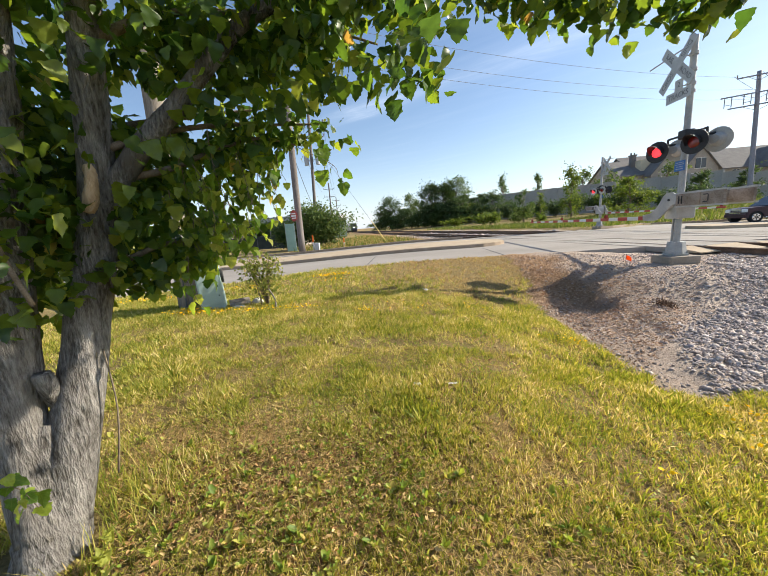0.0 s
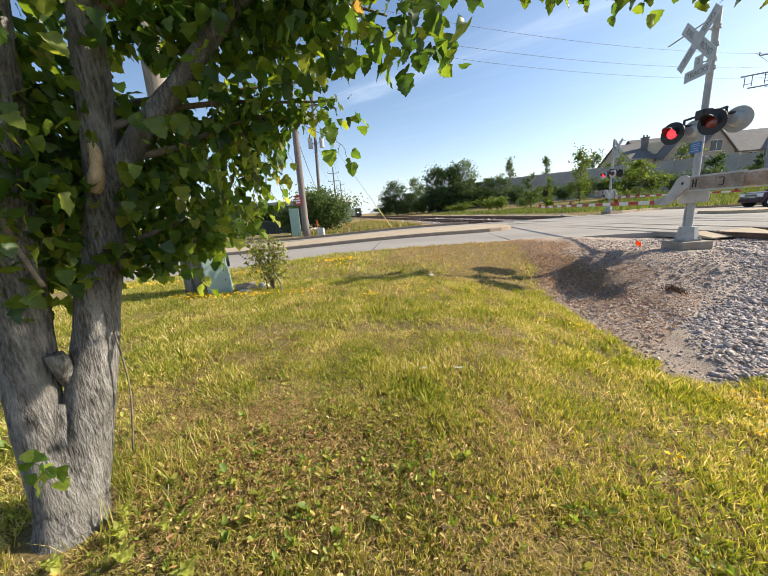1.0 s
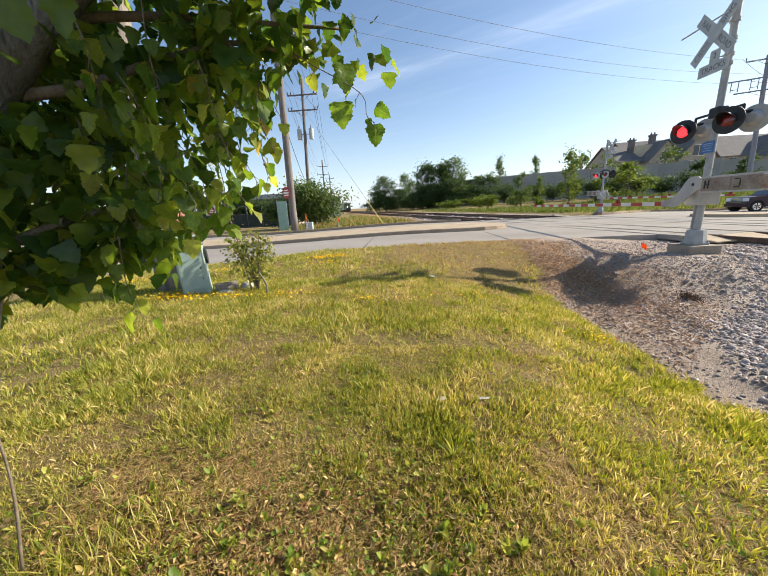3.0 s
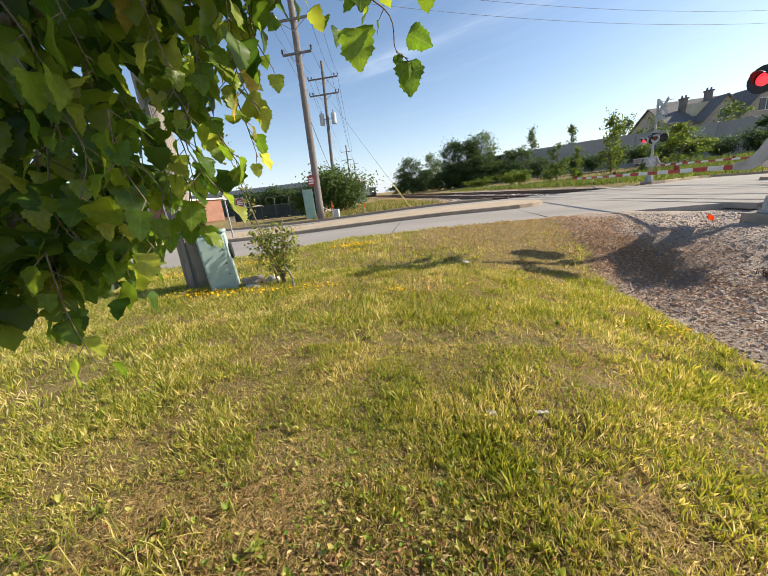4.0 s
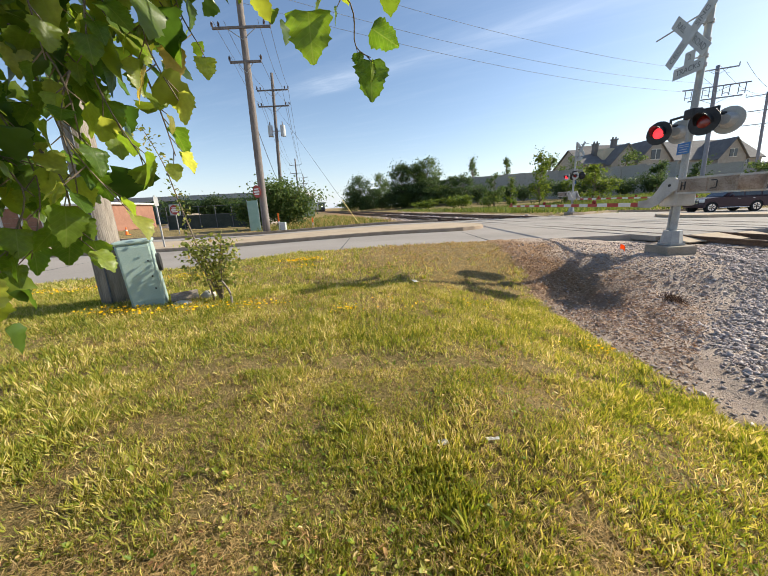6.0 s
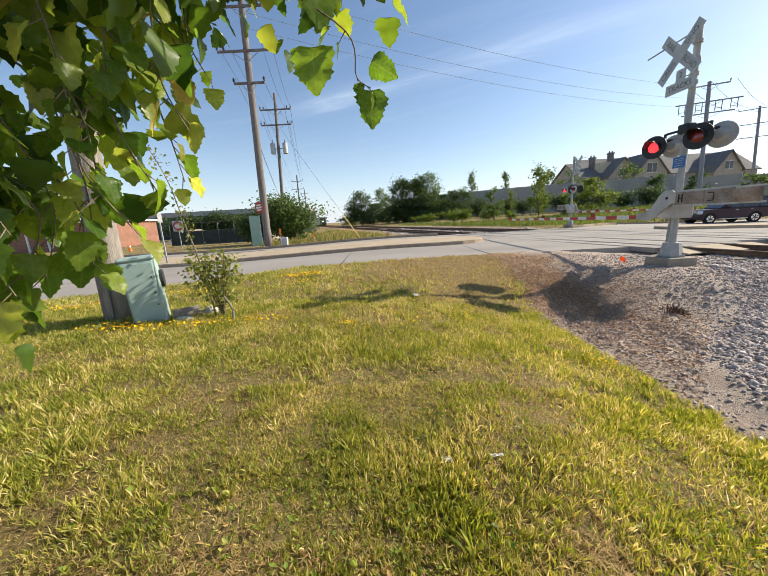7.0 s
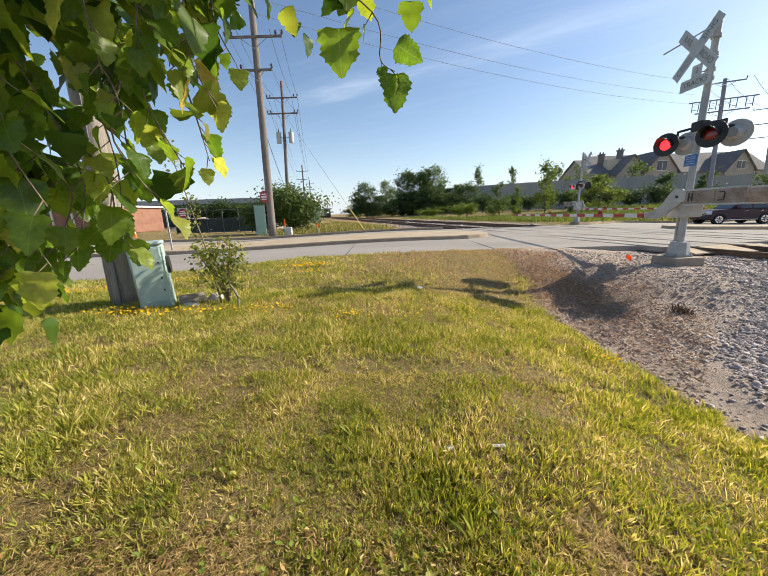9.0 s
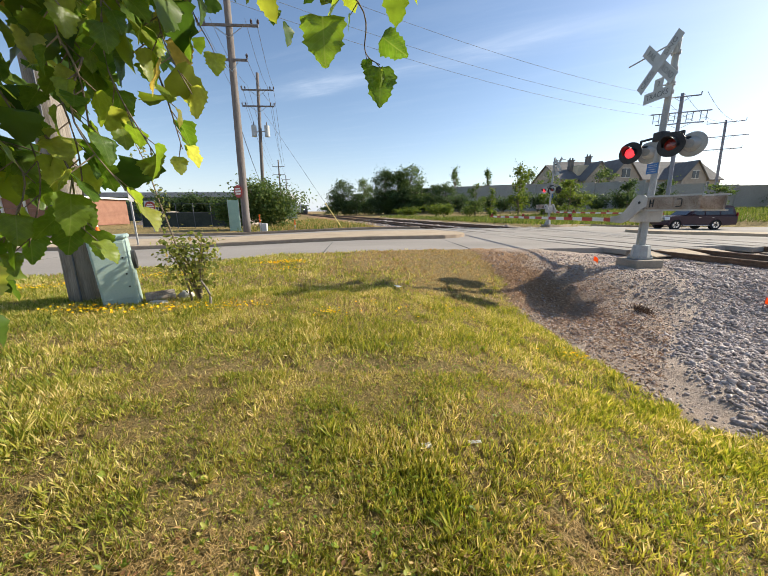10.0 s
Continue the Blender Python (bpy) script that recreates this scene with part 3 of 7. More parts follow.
# ---- road, medians, kerbs ----
def strip(name, y0, y1, xs, top, thick, mat, label, category):
    """A slab along the road; y0 and y1 are functions of x, top a height over the road."""
    bm = bmesh.new()
    rows = []
    for x in xs:
        z = float(road_z(x)) + top
        a, b = float(y0(x)), float(y1(x))
        rows.append([bm.verts.new(v) for v in ((x, a, z - thick), (x, a + 0.03, z), (x, (a + b) / 2, z + (0.02 if b - a > 2 else 0)), (x, b - 0.03, z), (x, b, z - thick))])
    for p, q in zip(rows, rows[1:]):
        for i in range(4):
            bm.faces.new((p[i], q[i], q[i + 1], p[i + 1]))
    bm.faces.new(rows[0])
    bm.faces.new(rows[-1][::-1])
    bmesh.ops.recalc_face_normals(bm, faces=bm.faces)
    return tagged(part(name, bm, mat), label, category, kind="structure")


xs = list(np.arange(-140, -20, 8.0)) + list(np.arange(-20, 30, 0.5)) + list(np.arange(30, 260, 10.0))
strip("road", lambda x: road_edge(x) + 0.06 * math.sin(x * 1.3), lambda x: 23.6 + 5.4 * float(sstep((x - 13) / 8)), xs, 0.0, 0.3, M_ROAD, "pale worn concrete road crossing the railway", "road")


def nose(x, x_end, w):
    """Half width of a median with a rounded nose at x_end."""
    d = max(x_end - x, 0.0)
    return w * math.sqrt(max(0.0, 1 - (1 - min(d / w, 1)) ** 2))


xm = list(np.arange(-90, -10, 6.0)) + list(np.arange(-10, 3.0, 1.0)) + [3.0, 3.6, 4.2, 4.6, 4.85, 4.98]
strip("median", lambda x: 17.3 - nose(x, 5.0, 2.0) - 0.02, lambda x: 17.3 + nose(x, 5.0, 2.0) + 0.02, xm, 0.16, 0.3, M_MEDIAN, "raised tan concrete median with a rounded nose", "median")
strip("kerb", lambda x: 17.3 - nose(x, 5.0, 2.0) - 0.14, lambda x: 17.3 - nose(x, 5.0, 2.0) - 0.025, xm, 0.145, 0.3, M_KERB, "brownish concrete kerb along the median", "kerb")
xr = [14.6, 14.75, 15.1, 15.7, 16.3, 17.5, 19] + list(np.arange(21, 120, 6.0))
strip("median", lambda x: 17.6 - nose(-x, -14.5, 1.2) - 0.02, lambda x: 17.6 + nose(-x, -14.5, 1.2) + 0.02, xr, 0.16, 0.3, M_MEDIAN, "raised tan concrete median beyond the tracks", "median")
strip("kerb", lambda x: 23.6, lambda x: 23.85, list(np.arange(-90, 4.5, 2.0)), 0.16, 0.4, M_KERB, "low concrete kerb at the far verge", "kerb")
strip("kerb", lambda x: 23.6 + 5.4 * float(sstep((x - 13) / 8)), lambda x: 23.85 + 5.4 * float(sstep((x - 13) / 8)), list(np.arange(13.5, 40, 1.0)) + list(np.arange(40, 120, 5.0)), 0.16, 0.4, M_KERB, "low concrete kerb at the far verge", "kerb")
# joints across the near lane, as thin recessed tar lines
for i, x in enumerate((-11.0, -6.2, -1.4, 3.4)):
    z = float(road_z(x))
    tagged(box("road_joint", (0.025, 4.0, 0.012), (x, 13.2, z + 0.006), M_INK), "dark tar joint across the concrete lane", "road joint", "joints of the lane", "structure")


# ---- railway ----
def rail(u, s0, s1, label):
    """One rail: foot, web and head, drawn along the track."""
    prof = ((-0.07, 0), (0.07, 0), (0.07, 0.015), (0.012, 0.035), (0.012, 0.125), (0.036, 0.135), (0.036, 0.165), (0.030, 0.172), (-0.030, 0.172), (-0.036, 0.165), (-0.036, 0.135), (-0.012, 0.125), (-0.012, 0.035), (-0.07, 0.015))
    bm = bmesh.new()
    rings = [[bm.verts.new(rail_point(u + a, s, 0.275 + b)) for a, b in prof] for s in (s0, s1)]
    n = len(prof)
    for k in range(n):
        bm.faces.new((rings[0][k], rings[0][(k + 1) % n], rings[1][(k + 1) % n], rings[1][k]))
    bm.faces.new(rings[0][::-1])
    bm.faces.new(rings[1])
    bmesh.ops.recalc_face_normals(bm, faces=bm.faces)
    return tagged(part("rail", bm, M_RAIL), label, "rail", "rails of the two tracks", "structure")


for u in (0.0, 1.435, 4.3, 5.735):
    rail(u, -45, 420, "rusty brown steel rail with a worn head")

bm = bmesh.new()
add_box(bm, (2.6, 0.23, 0.16), (0, 0, 0), None, 0.012)
tie_me = bpy.data.meshes.new("tie")
bm.to_mesh(tie_me)
bm.free()
tie_me.materials.append(M_TIE)
rng = np.random.default_rng(5)
tie_rot = Euler((0, 0, TRACK)).to_matrix().to_4x4()
for uc in (0.72, 5.02):
    for s in list(np.arange(-8, 0.6, 0.55)) + list(np.arange(14.8, 58, 0.62)):
        ob = new("tie", tie_me)
        ob.matrix_world = Matrix.Translation(rail_point(uc + rng.uniform(-.03, .03), s, 0.205 + rng.uniform(-.012, .012))) @ tie_rot
        tagged(ob, "weathered dark wooden railway tie", "railway tie", "ties under the rails", "structure")
# crossing panels between and beside the rails
for u, w in ((-0.42, 0.62), (0.717, 1.2), (1.86, 0.62), (3.88, 0.62), (5.017, 1.2), (6.16, 0.62)):
    for k in range(6):
        s = 1.9 + k * 2.25 - u * math.tan(TRACK) * 0.9
        bm = bmesh.new()
        p = rail_point(u, s)
        add_box(bm, (w, 2.22, 0.16), (0, 0, 0), None, 0.012)
        ob = part("crossing_panel", bm, M_PANEL)
        ob.matrix_world = Matrix.Translation((p.x, p.y, 0.372)) @ tie_rot
        tagged(ob, "pale concrete panel set between the rails", "crossing panel", "panels of the level crossing", "structure")
# pale ramped end shoes by the gate
for u in (-0.35, 0.72, 1.9):
    bm = bmesh.new()
    r = add_box(bm, (0.66 if u != 0.72 else 1.1, 0.75, 0.14), (0, 0, 0))
    for v in r["verts"]:
        if v.co.y < 0 and v.co.z > 0:
            v.co.z -= 0.11
    p = rail_point(u, 0.35 - u * math.tan(TRACK) * 0.9)
    ob = part("end_ramp", bm, M_MEDIAN)
    ob.matrix_world = Matrix.Translation((p.x, p.y, 0.385)) @ tie_rot
    tagged(ob, "sloped tan concrete end piece of the crossing", "end ramp", "end ramps of the crossing", "structure")


# ---- crossing signal with gate ----
def text_mesh(text, size):
    c = bpy.data.curves.new("lettering", "FONT")
    c.body, c.size, c.align_x, c.align_y, c.extrude = text, size, "CENTER", "CENTER", 0.0015
    ob = bpy.data.objects.new("lettering", c)
    scene.collection.objects.link(ob)
    bpy.context.view_layer.update()
    me = bpy.data.meshes.new_from_object(ob.evaluated_get(bpy.context.evaluated_depsgraph_get()))
    bpy.data.objects.remove(ob)
    return me


# a frame whose x runs to the sign reader's right, y up, z towards the reader (who looks along +x)
FACE = Matrix(((0, 0, -1, 0), (-1, 0, 0, 0), (0, 1, 0, 0), (0, 0, 0, 1)))


def signal(at, turn, lit, detailed=True):
    """Crossing mast: concrete base, mast, crossbuck, plate, lamp pairs, gate machine with arm and weights. Local -x faces the traffic."""
    g = empty("crossing_signal", at, turn)
    bm = bmesh.new()
    add_box(bm, (0.66, 0.66, 0.34), (0, 0, 0.02), None, 0.02)
    part("base", bm, M_BASE, g, "square concrete foundation block")
    bm = bmesh.new()
    add_box(bm, (0.36, 0.36, 0.05), (0, 0, 0.215), None, 0.01)
    add_cyl(bm, (0, 0, 0.24), (0, 0, 0.52), 0.21, 0.17, 8)
    part("junction_box", bm, M_GALV, g, "galvanised junction box at the foot")
    for sx in (-1, 1):
        for sy in (-1, 1):
            cyl("bolt", (sx * 0.15, sy * 0.15, 0.18), (sx * 0.15, sy * 0.15, 0.29), 0.018, M_GALV, g, n=8)
    bm = bmesh.new()
    add_cyl(bm, (0, 0, 0.5), (0, 0, 4.98), 0.07, 0.062, 20)
    part("mast", bm, M_GALV, g, "tall galvanised tubular mast", smooth=False)
    cyl("conduit", (-0.02, 0.12, 0.5), (-0.02, 0.11, 1.15), 0.03, M_GALV, g, n=10)
    # crossbuck
    cx, cy, cz = -0.20, 0.16, 4.47
    for ang, words in ((45, "CROSSING"), (-45, "RAILROAD")):
        bm = bmesh.new()
        add_box(bm, (1.22, 0.225, 0.006), (0, 0, 0.012 if ang > 0 else 0.0), None, 0.001)
        m = Matrix.Translation((cx, cy, cz)) @ FACE @ Matrix.Rotation(radians(ang), 4, "Z")
        b = part("crossbuck_blade", bm, M_SIGNWHITE, g, "greyish white blade lettered %s" % words)
        b.matrix_local = m
        if detailed:
            half = len(words) // 2
            for k, piece in ((-1, words[:half]), (1, words[half:])):
                t = link("lettering", text_mesh(piece, 0.15), M_FADED, b)
                t.matrix_local = Matrix.Translation((k * 0.34, 0, (0.017 if ang > 0 else 0.0055)))
    bm = bmesh.new()
    add_box(bm, (0.69, 0.225, 0.006), (0, 0, 0), None, 0.001)
    add_box(bm, (0.23, 0.225, 0.006), (0, 0.2255, 0), None, 0.001)
    pl = part("track_plate", bm, M_SIGNWHITE, g, "inverted T plate reading 2 TRACKS")
    pl.matrix_local = Matrix.Translation((-0.16, 0.13, 3.84)) @ FACE
    if detailed:
        for txt, y in (("TRACKS", 0), ("2", 0.225)):
            t = link("lettering", text_mesh(txt, 0.15), M_FADED, pl)
            t.matrix_local = Matrix.Translation((0, y, 0.0055))
    for z in (4.3, 4.62, 3.86, 4.02):
        bm = bmesh.new()
        add_cyl(bm, (-0.17, 0.12, z), (0.0, 0, z), 0.014, None, 8)
        add_cyl(bm, (0, 0, z - 0.03), (0, 0, z + 0.03), 0.085, None, 16)
        part("bracket", bm, M_GALV, g)
    bm = bmesh.new()
    add_cyl(bm, (-0.15, 0.0, 4.78), (-0.22, 1.0, 4.72), 0.016, None, 8)
    part("stay_rod", bm, M_GALV, g, "thin steel rod behind the crossbuck")
    # lamps
    arm_z = 2.96
    bm = bmesh.new()
    add_cyl(bm, (0, -0.53, arm_z), (0, 0.53, arm_z), 0.026, None, 10)
    for s in (-1, 1):
        add_cyl(bm, (0, s * 0.53, arm_z + 0.01), (0, s * 0.53, arm_z - 0.14), 0.026, None, 10)
        add_cyl(bm, (-0.16, s * 0.53, arm_z - 0.12), (0.16, s * 0.53, arm_z - 0.12), 0.03, None, 10)
    add_box(bm, (0.22, 0.24, 0.20), (0, 0, arm_z), None, 0.03)
    part("lamp_arm", bm, M_BLACK, g, "dark crossarm carrying the lamps")
    for s in (-1, 1):
        for face in (-1, 1):
            c = Vector((face * 0.21, s * 0.53 + (0.03 if face < 0 else -0.03), arm_z - 0.26))
            fd = Vector((math.cos(radians(24)), math.sin(radians(24)), 0)) * face      # heads are aimed off the road axis
            bm = bmesh.new()
            add_cyl(bm, c, c + fd * 0.012, 0.25, None, 36)
            d = part("background_disc", bm, M_DISC if face > 0 else M_BLACK, g, "round grey disc seen from behind" if face > 0 else "round black background disc")
            bm = bmesh.new()
            add_cyl(bm, c - fd * 0.16, c, 0.09, 0.15, 20)
            part("lamp_housing", bm, M_BLACK if face < 0 else M_DISC, d)
            bm = bmesh.new()
            bmesh.ops.create_uvsphere(bm, u_segments=20, v_segments=10, radius=0.118, matrix=Matrix.Translation(c + fd * 0.012) @ Matrix.Rotation(radians(24), 4, "Z") @ Matrix.Diagonal((0.22, 1, 1, 1)))
            part("lens", bm, M_REDLIT if s * face == lit else M_REDDIM, d, "glowing red lens" if s * face == lit else "unlit red lens", smooth=True)
            bm = bmesh.new()                      # hood: upper part of a short tube
            N = 18
            ring = []
            for k in range(N + 1):
                a = radians(-20 + 220 * k / N)
                L = 0.10 + 0.20 * max(0.0, math.sin(a))
                y, z = math.cos(a) * 0.14, math.sin(a) * 0.14
                ring.append([bm.verts.new(c + fd * q + Vector((-fd.y * face, fd.x * face, 0)) * (y * r) + Vector((0, 0, z * r))) for q, r in ((0.01, 1.0), (L, 1.0), (L, 0.95), (0.01, 0.95))])
            for p, q in zip(ring, ring[1:]):
                for i in range(4):
                    bm.faces.new((p[i], q[i], q[(i + 1) % 4], p[(i + 1) % 4]))
            bmesh.ops.recalc_face_normals(bm, faces=bm.faces)
            part("hood", bm, M_BLACK, d)
    # notice
    bm = bmesh.new()
    add_box(bm, (0.30, 0.23, 0.004), (0, 0, 0), None, 0.001)
    nt = part("notice", bm, M_BLUE, g, "small blue notice plate with pale lines")
    nt.matrix_local = Matrix.Translation((-0.085, 0.0, 2.28)) @ FACE
    bm = bmesh.new()
    for k, w in ((0.07, 0.22), (0.03, 0.24), (-0.02, 0.18), (-0.07, 0.22)):
        add_box(bm, (w, 0.012, 0.002), (0, k, 0.0036))
    part("writing_bars", bm, M_SIGNWHITE, nt)
    # gate machine
    bm = bmesh.new()
    add_box(bm, (0.42, 0.36, 0.46), (0.02, 0.0, 1.30), None, 0.03)
    add_box(bm, (0.30, 0.30, 0.06), (0.02, 0.0, 1.55), None, 0.015)
    add_cyl(bm, (-0.28, 0, 1.38), (0.30, 0, 1.38), 0.075, None, 18)
    part("gate_machine", bm, M_ALU, g, "cast grey gate machine housing")
    side = []
    for sx in (-0.27, 0.27):
        bm = bmesh.new()
        outline = ((0.16, 1.60), (0.05, 1.69), (-0.12, 1.69), (-0.25, 1.62), (-0.40, 1.62), (-0.40, 1.44), (-0.15, 1.40), (0.05, 1.24), (0.22, 1.10), (0.42, 1.03), (0.78, 1.05), (0.80, 1.19), (0.55, 1.22), (0.42, 1.28), (0.28, 1.42))
        lo = [bm.verts.new((sx - 0.016, y, z)) for y, z in outline]
        hi = [bm.verts.new((sx + 0.016, y, z)) for y, z in outline]
        bm.faces.new(lo)
        bm.faces.new(hi[::-1])
        for k in range(len(outline)):
            bm.faces.new((lo[k], lo[(k + 1) % len(lo)], hi[(k + 1) % len(lo)], hi[k]))
        bmesh.ops.recalc_face_normals(bm, faces=bm.faces)
        sp = part("gate_lever", bm, M_ALU, g, "cast swan-neck lever of the gate")
        cyl("pivot_bolt", (sx - 0.03 if sx < 0 else sx + 0.03, -0.04, 1.52), (sx, -0.04, 1.52), 0.03, M_BLACK, sp, n=10)
        bm = bmesh.new()
        add_box(bm, (0.045, 1.25, 0.035), (sx, -0.85, 1.645))
        add_box(bm, (0.045, 1.25, 0.035), (sx, -0.85, 1.345))
        part("weight_arm", bm, M_ALU, sp)
        bm = bmesh.new()
        add_box(bm, (0.05, 0.62, 0.26), (sx + 0.001, -0.56, 1.495), None, 0.004)
        w = part("counterweight", bm, M_WEIGHT, sp, "rusty bolted counterweight plate")
        bm = bmesh.new()
        add_box(bm, (0.055, 0.50, 0.26), (sx - 0.003, -1.16, 1.495), None, 0.004)
        part("counterweight", bm, M_WEIGHT, sp, "rusty bolted counterweight plate")
        fx = sx + (-0.031 if sx < 0 else 0.031)
        for yy, zz, w, h in ((-0.34, 1.495, 0.02, 0.17), (-0.42, 1.495, 0.02, 0.17), (-0.38, 1.495, 0.06, 0.02), (-1.02, 1.57, 0.11, 0.02), (-1.02, 1.42, 0.11, 0.02), (-1.08, 1.495, 0.02, 0.13)):
            box("plate_bar", (0.012, w, h), (fx, yy, zz), M_BLACK, sp)
    # arm with red and white bands
    L, y0 = 8.6, 0.72
    arm = box("gate_arm", (0.05, 0.3, 0.13), (0, y0 + 0.1, 1.10), M_ALU, g, 0.01, "red and white striped gate arm")
    n = 19
    for k in range(n):
        a, b = y0 + 0.2 + L * k / n, y0 + 0.2 + L * (k + 1) / n
        h = 0.105 - 0.03 * k / n
        bm = bmesh.new()
        add_box(bm, (0.035, b - a, h), (0, (a + b) / 2, 1.10 - 0.006 * (a - y0)), None, 0.003)
        part("arm_band", bm, M_ARMWHITE if k % 2 else M_RED, arm)
    for yy in (2.9, 6.0, 9.3):
        bm = bmesh.new()
        add_cyl(bm, (-0.03, yy, 1.20 - 0.006 * yy), (0.03, yy, 1.20 - 0.006 * yy), 0.06, None, 14)
        part("arm_lamp", bm, M_REDDIM, arm, "small red lamp on the arm")
    tagged(g, "railroad crossing signal with lamps and a lowered striped gate", "crossing signal", "signals of the crossing")
    return g


signal((6.62, 8.25, 0.30), 0, -1)
# the far signal faces the other way
signal((14.1, 25.0, 0.40), 180, -1, detailed=False)


# ---- utility poles and wires ----
def pole(at, height, r0, r1, mat, arms, label, lean=(0, 0), ins=0.13, brace=True, turn=0.0):
    """arms: (height, half length, insulators a side)."""
    g = empty("utility_pole", at, turn)
    top = Vector((lean[0], lean[1], height))
    bm = bmesh.new()
    N = 14
    add_tube(bm, [top * (k / N) for k in range(N + 1)], [r0 + (r1 - r0) * k / N for k in range(N + 1)], 18, 0.03)
    part("pole", bm, mat, g, smooth=True)
    for z, half, k in arms:
        c = top * (z / height)
        a = box("crossarm", (2 * half, 0.10, 0.12), c + Vector((0, -r0 * 0.7, 0)), mat, g, 0.008)
        if brace:
            bm = bmesh.new()
            for s in (-1, 1):
                add_cyl(bm, c + Vector((s * half * 0.5, -r0 * 0.8, -0.04)), c + Vector((0, -r0 * 0.8, -0.6)), 0.02, None, 6)
            part("brace", bm, M_GALV, a)
        for s in (-1, 1):
            for j in range(k):
                x = s * half * (1 - 0.45 * j / max(k, 1))
                bm = bmesh.new()
                add_cyl(bm, c + Vector((x, -r0 * 0.7, 0.05)), c + Vector((x, -r0 * 0.7, 0.05 + ins * 2.2)), 0.025, None, 8)
                for q in (0.5, 1.0, 1.5):
                    add_cyl(bm, c + Vector((x, -r0 * 0.7, 0.05 + ins * q)), c + Vector((x, -r0 * 0.7, 0.09 + ins * q)), 0.07, 0.05, 10)
                part("insulator", bm, M_CERAMIC, a)
    tagged(g, label, "utility pole", "utility poles")
    return g


P1, P2, P3 = Vector((-7.45, 22.4, 0.42)), Vector((-10.15, 36, 0.35)), Vector((-20.7, 90, 0.3))
pole(P1, 15.0, 0.24, 0.17, M_POLE, ((11.35, 1.65, 2), (9.65, 0.9, 1), (13.6, 1.2, 2)), "tall brown wooden utility pole with crossarms", (0.22, 0))
g2 = pole(P2, 14.1, 0.19, 0.13, M_POLE, ((12.6, 1.5, 2), (11.2, 1.5, 2)), "brown wooden utility pole with two transformers", (0.55, 0))
for s in (-1, 1):
    c = Vector((0.42 + s * 0.62, -0.05, 9.0))
    bm = bmesh.new()
    add_cyl(bm, c - Vector((0, 0, 0.5)), c + Vector((0, 0, 0.5)), 0.24, None, 18)
    t = part("transformer", bm, M_TRANSF, g2, "grey drum transformer")
    bm = bmesh.new()
    add_cyl(bm, c + Vector((0, 0, 0.5)), c + Vector((0, 0, 0.85)), 0.05, 0.03, 10)
    part("bushing", bm, M_CERAMIC, t)
    cyl("hanger", c, (0.42, 0, 9.0), 0.04, M_GALV, t, n=8)
pole(P3, 14.2, 0.22, 0.16, M_POLE, ((12.6, 1.5, 1), (10.6, 1.5, 1)), "distant wooden utility pole", (0, 0), 0.2)
pole((-26.5, 125, 0.3), 14.0, 0.2, 0.15, M_POLE, ((12.6, 1.5, 1), (10.6, 1.5, 1)), "distant wooden utility pole", (0, 0), 0.2)
R1, R2 = Vector((38.3, 40, 0.35)), Vector((67.5, 60, 0.4))
gr = pole(R1, 14.5, 0.24, 0.18, M_STEELPOLE, ((14.1, 1.7, 1), (12.4, 2.9, 0), (11.2, 2.3, 0)), "grey utility pole with three crossarms", (-0.5, 0), 0.16, turn=-25)
for x in (-2.3, -0.8, 0.9, 2.2):
    bm = bmesh.new()
    for dx in (-0.28, 0.28):
        add_box(bm, (0.06, 0.06, 1.0), (-0.42 + x + dx, -0.2, 11.85))
    add_box(bm, (0.62, 0.05, 0.05), (-0.42 + x, -0.2, 11.6))
    part("fuse_frame", bm, M_STEELPOLE, gr)
pole(R2, 17.0, 0.24, 0.18, M_STEELPOLE, ((16.6, 2.6, 1), (14.2, 3.2, 0), (12.0, 2.6, 1)), "grey utility pole with wide crossarms", (-0.8, 0), 0.2, turn=-35)


def wire(a, b, sag, r, mat, label, n=18):
    a, b = Vector(a), Vector(b)
    bm = bmesh.new()
    pts = [a.lerp(b, k / n) - Vector((0, 0, sag * 4 * (k / n) * (1 - k / n))) for k in range(n + 1)]
    add_tube(bm, pts, [r] * (n + 1), 6)
    return tagged(part("wire", bm, mat), label, "wire", "overhead wires")


for x in (-1.55, -0.95, 0.95, 1.55):
    wire(P1 + Vector((0.16 + x, -0.15, 11.7)), P2 + Vector((0.5 + x * 0.95, -0.1, 12.95)), 0.5, 0.013, M_WIRE, "overhead wire between the wooden poles")
    wire(P2 + Vector((0.5 + x * 0.95, -0.1, 12.95)), P3 + Vector((x, 0, 13.0)), 1.2, 0.016, M_WIRE, "overhead wire between the wooden poles")
for x in (-0.8, 0.8):
    wire(P1 + Vector((0.14 + x, -0.15, 9.95)), P2 + Vector((0.45 + x * 1.6, -0.1, 11.5)), 0.5, 0.013, M_WIRE, "overhead wire between the wooden poles")
    wire(P2 + Vector((0.45 + x * 1.6, -0.1, 11.5)), P3 + Vector((x * 1.6, 0, 11.0)), 1.2, 0.016, M_WIRE, "overhead wire between the wooden poles")
wire(P1 + Vector((0.1, 0, 6.8)), P2 + Vector((0.1, 0, 3.8)), 0.3, 0.02, M_WIRE, "black service cable down the line of poles")
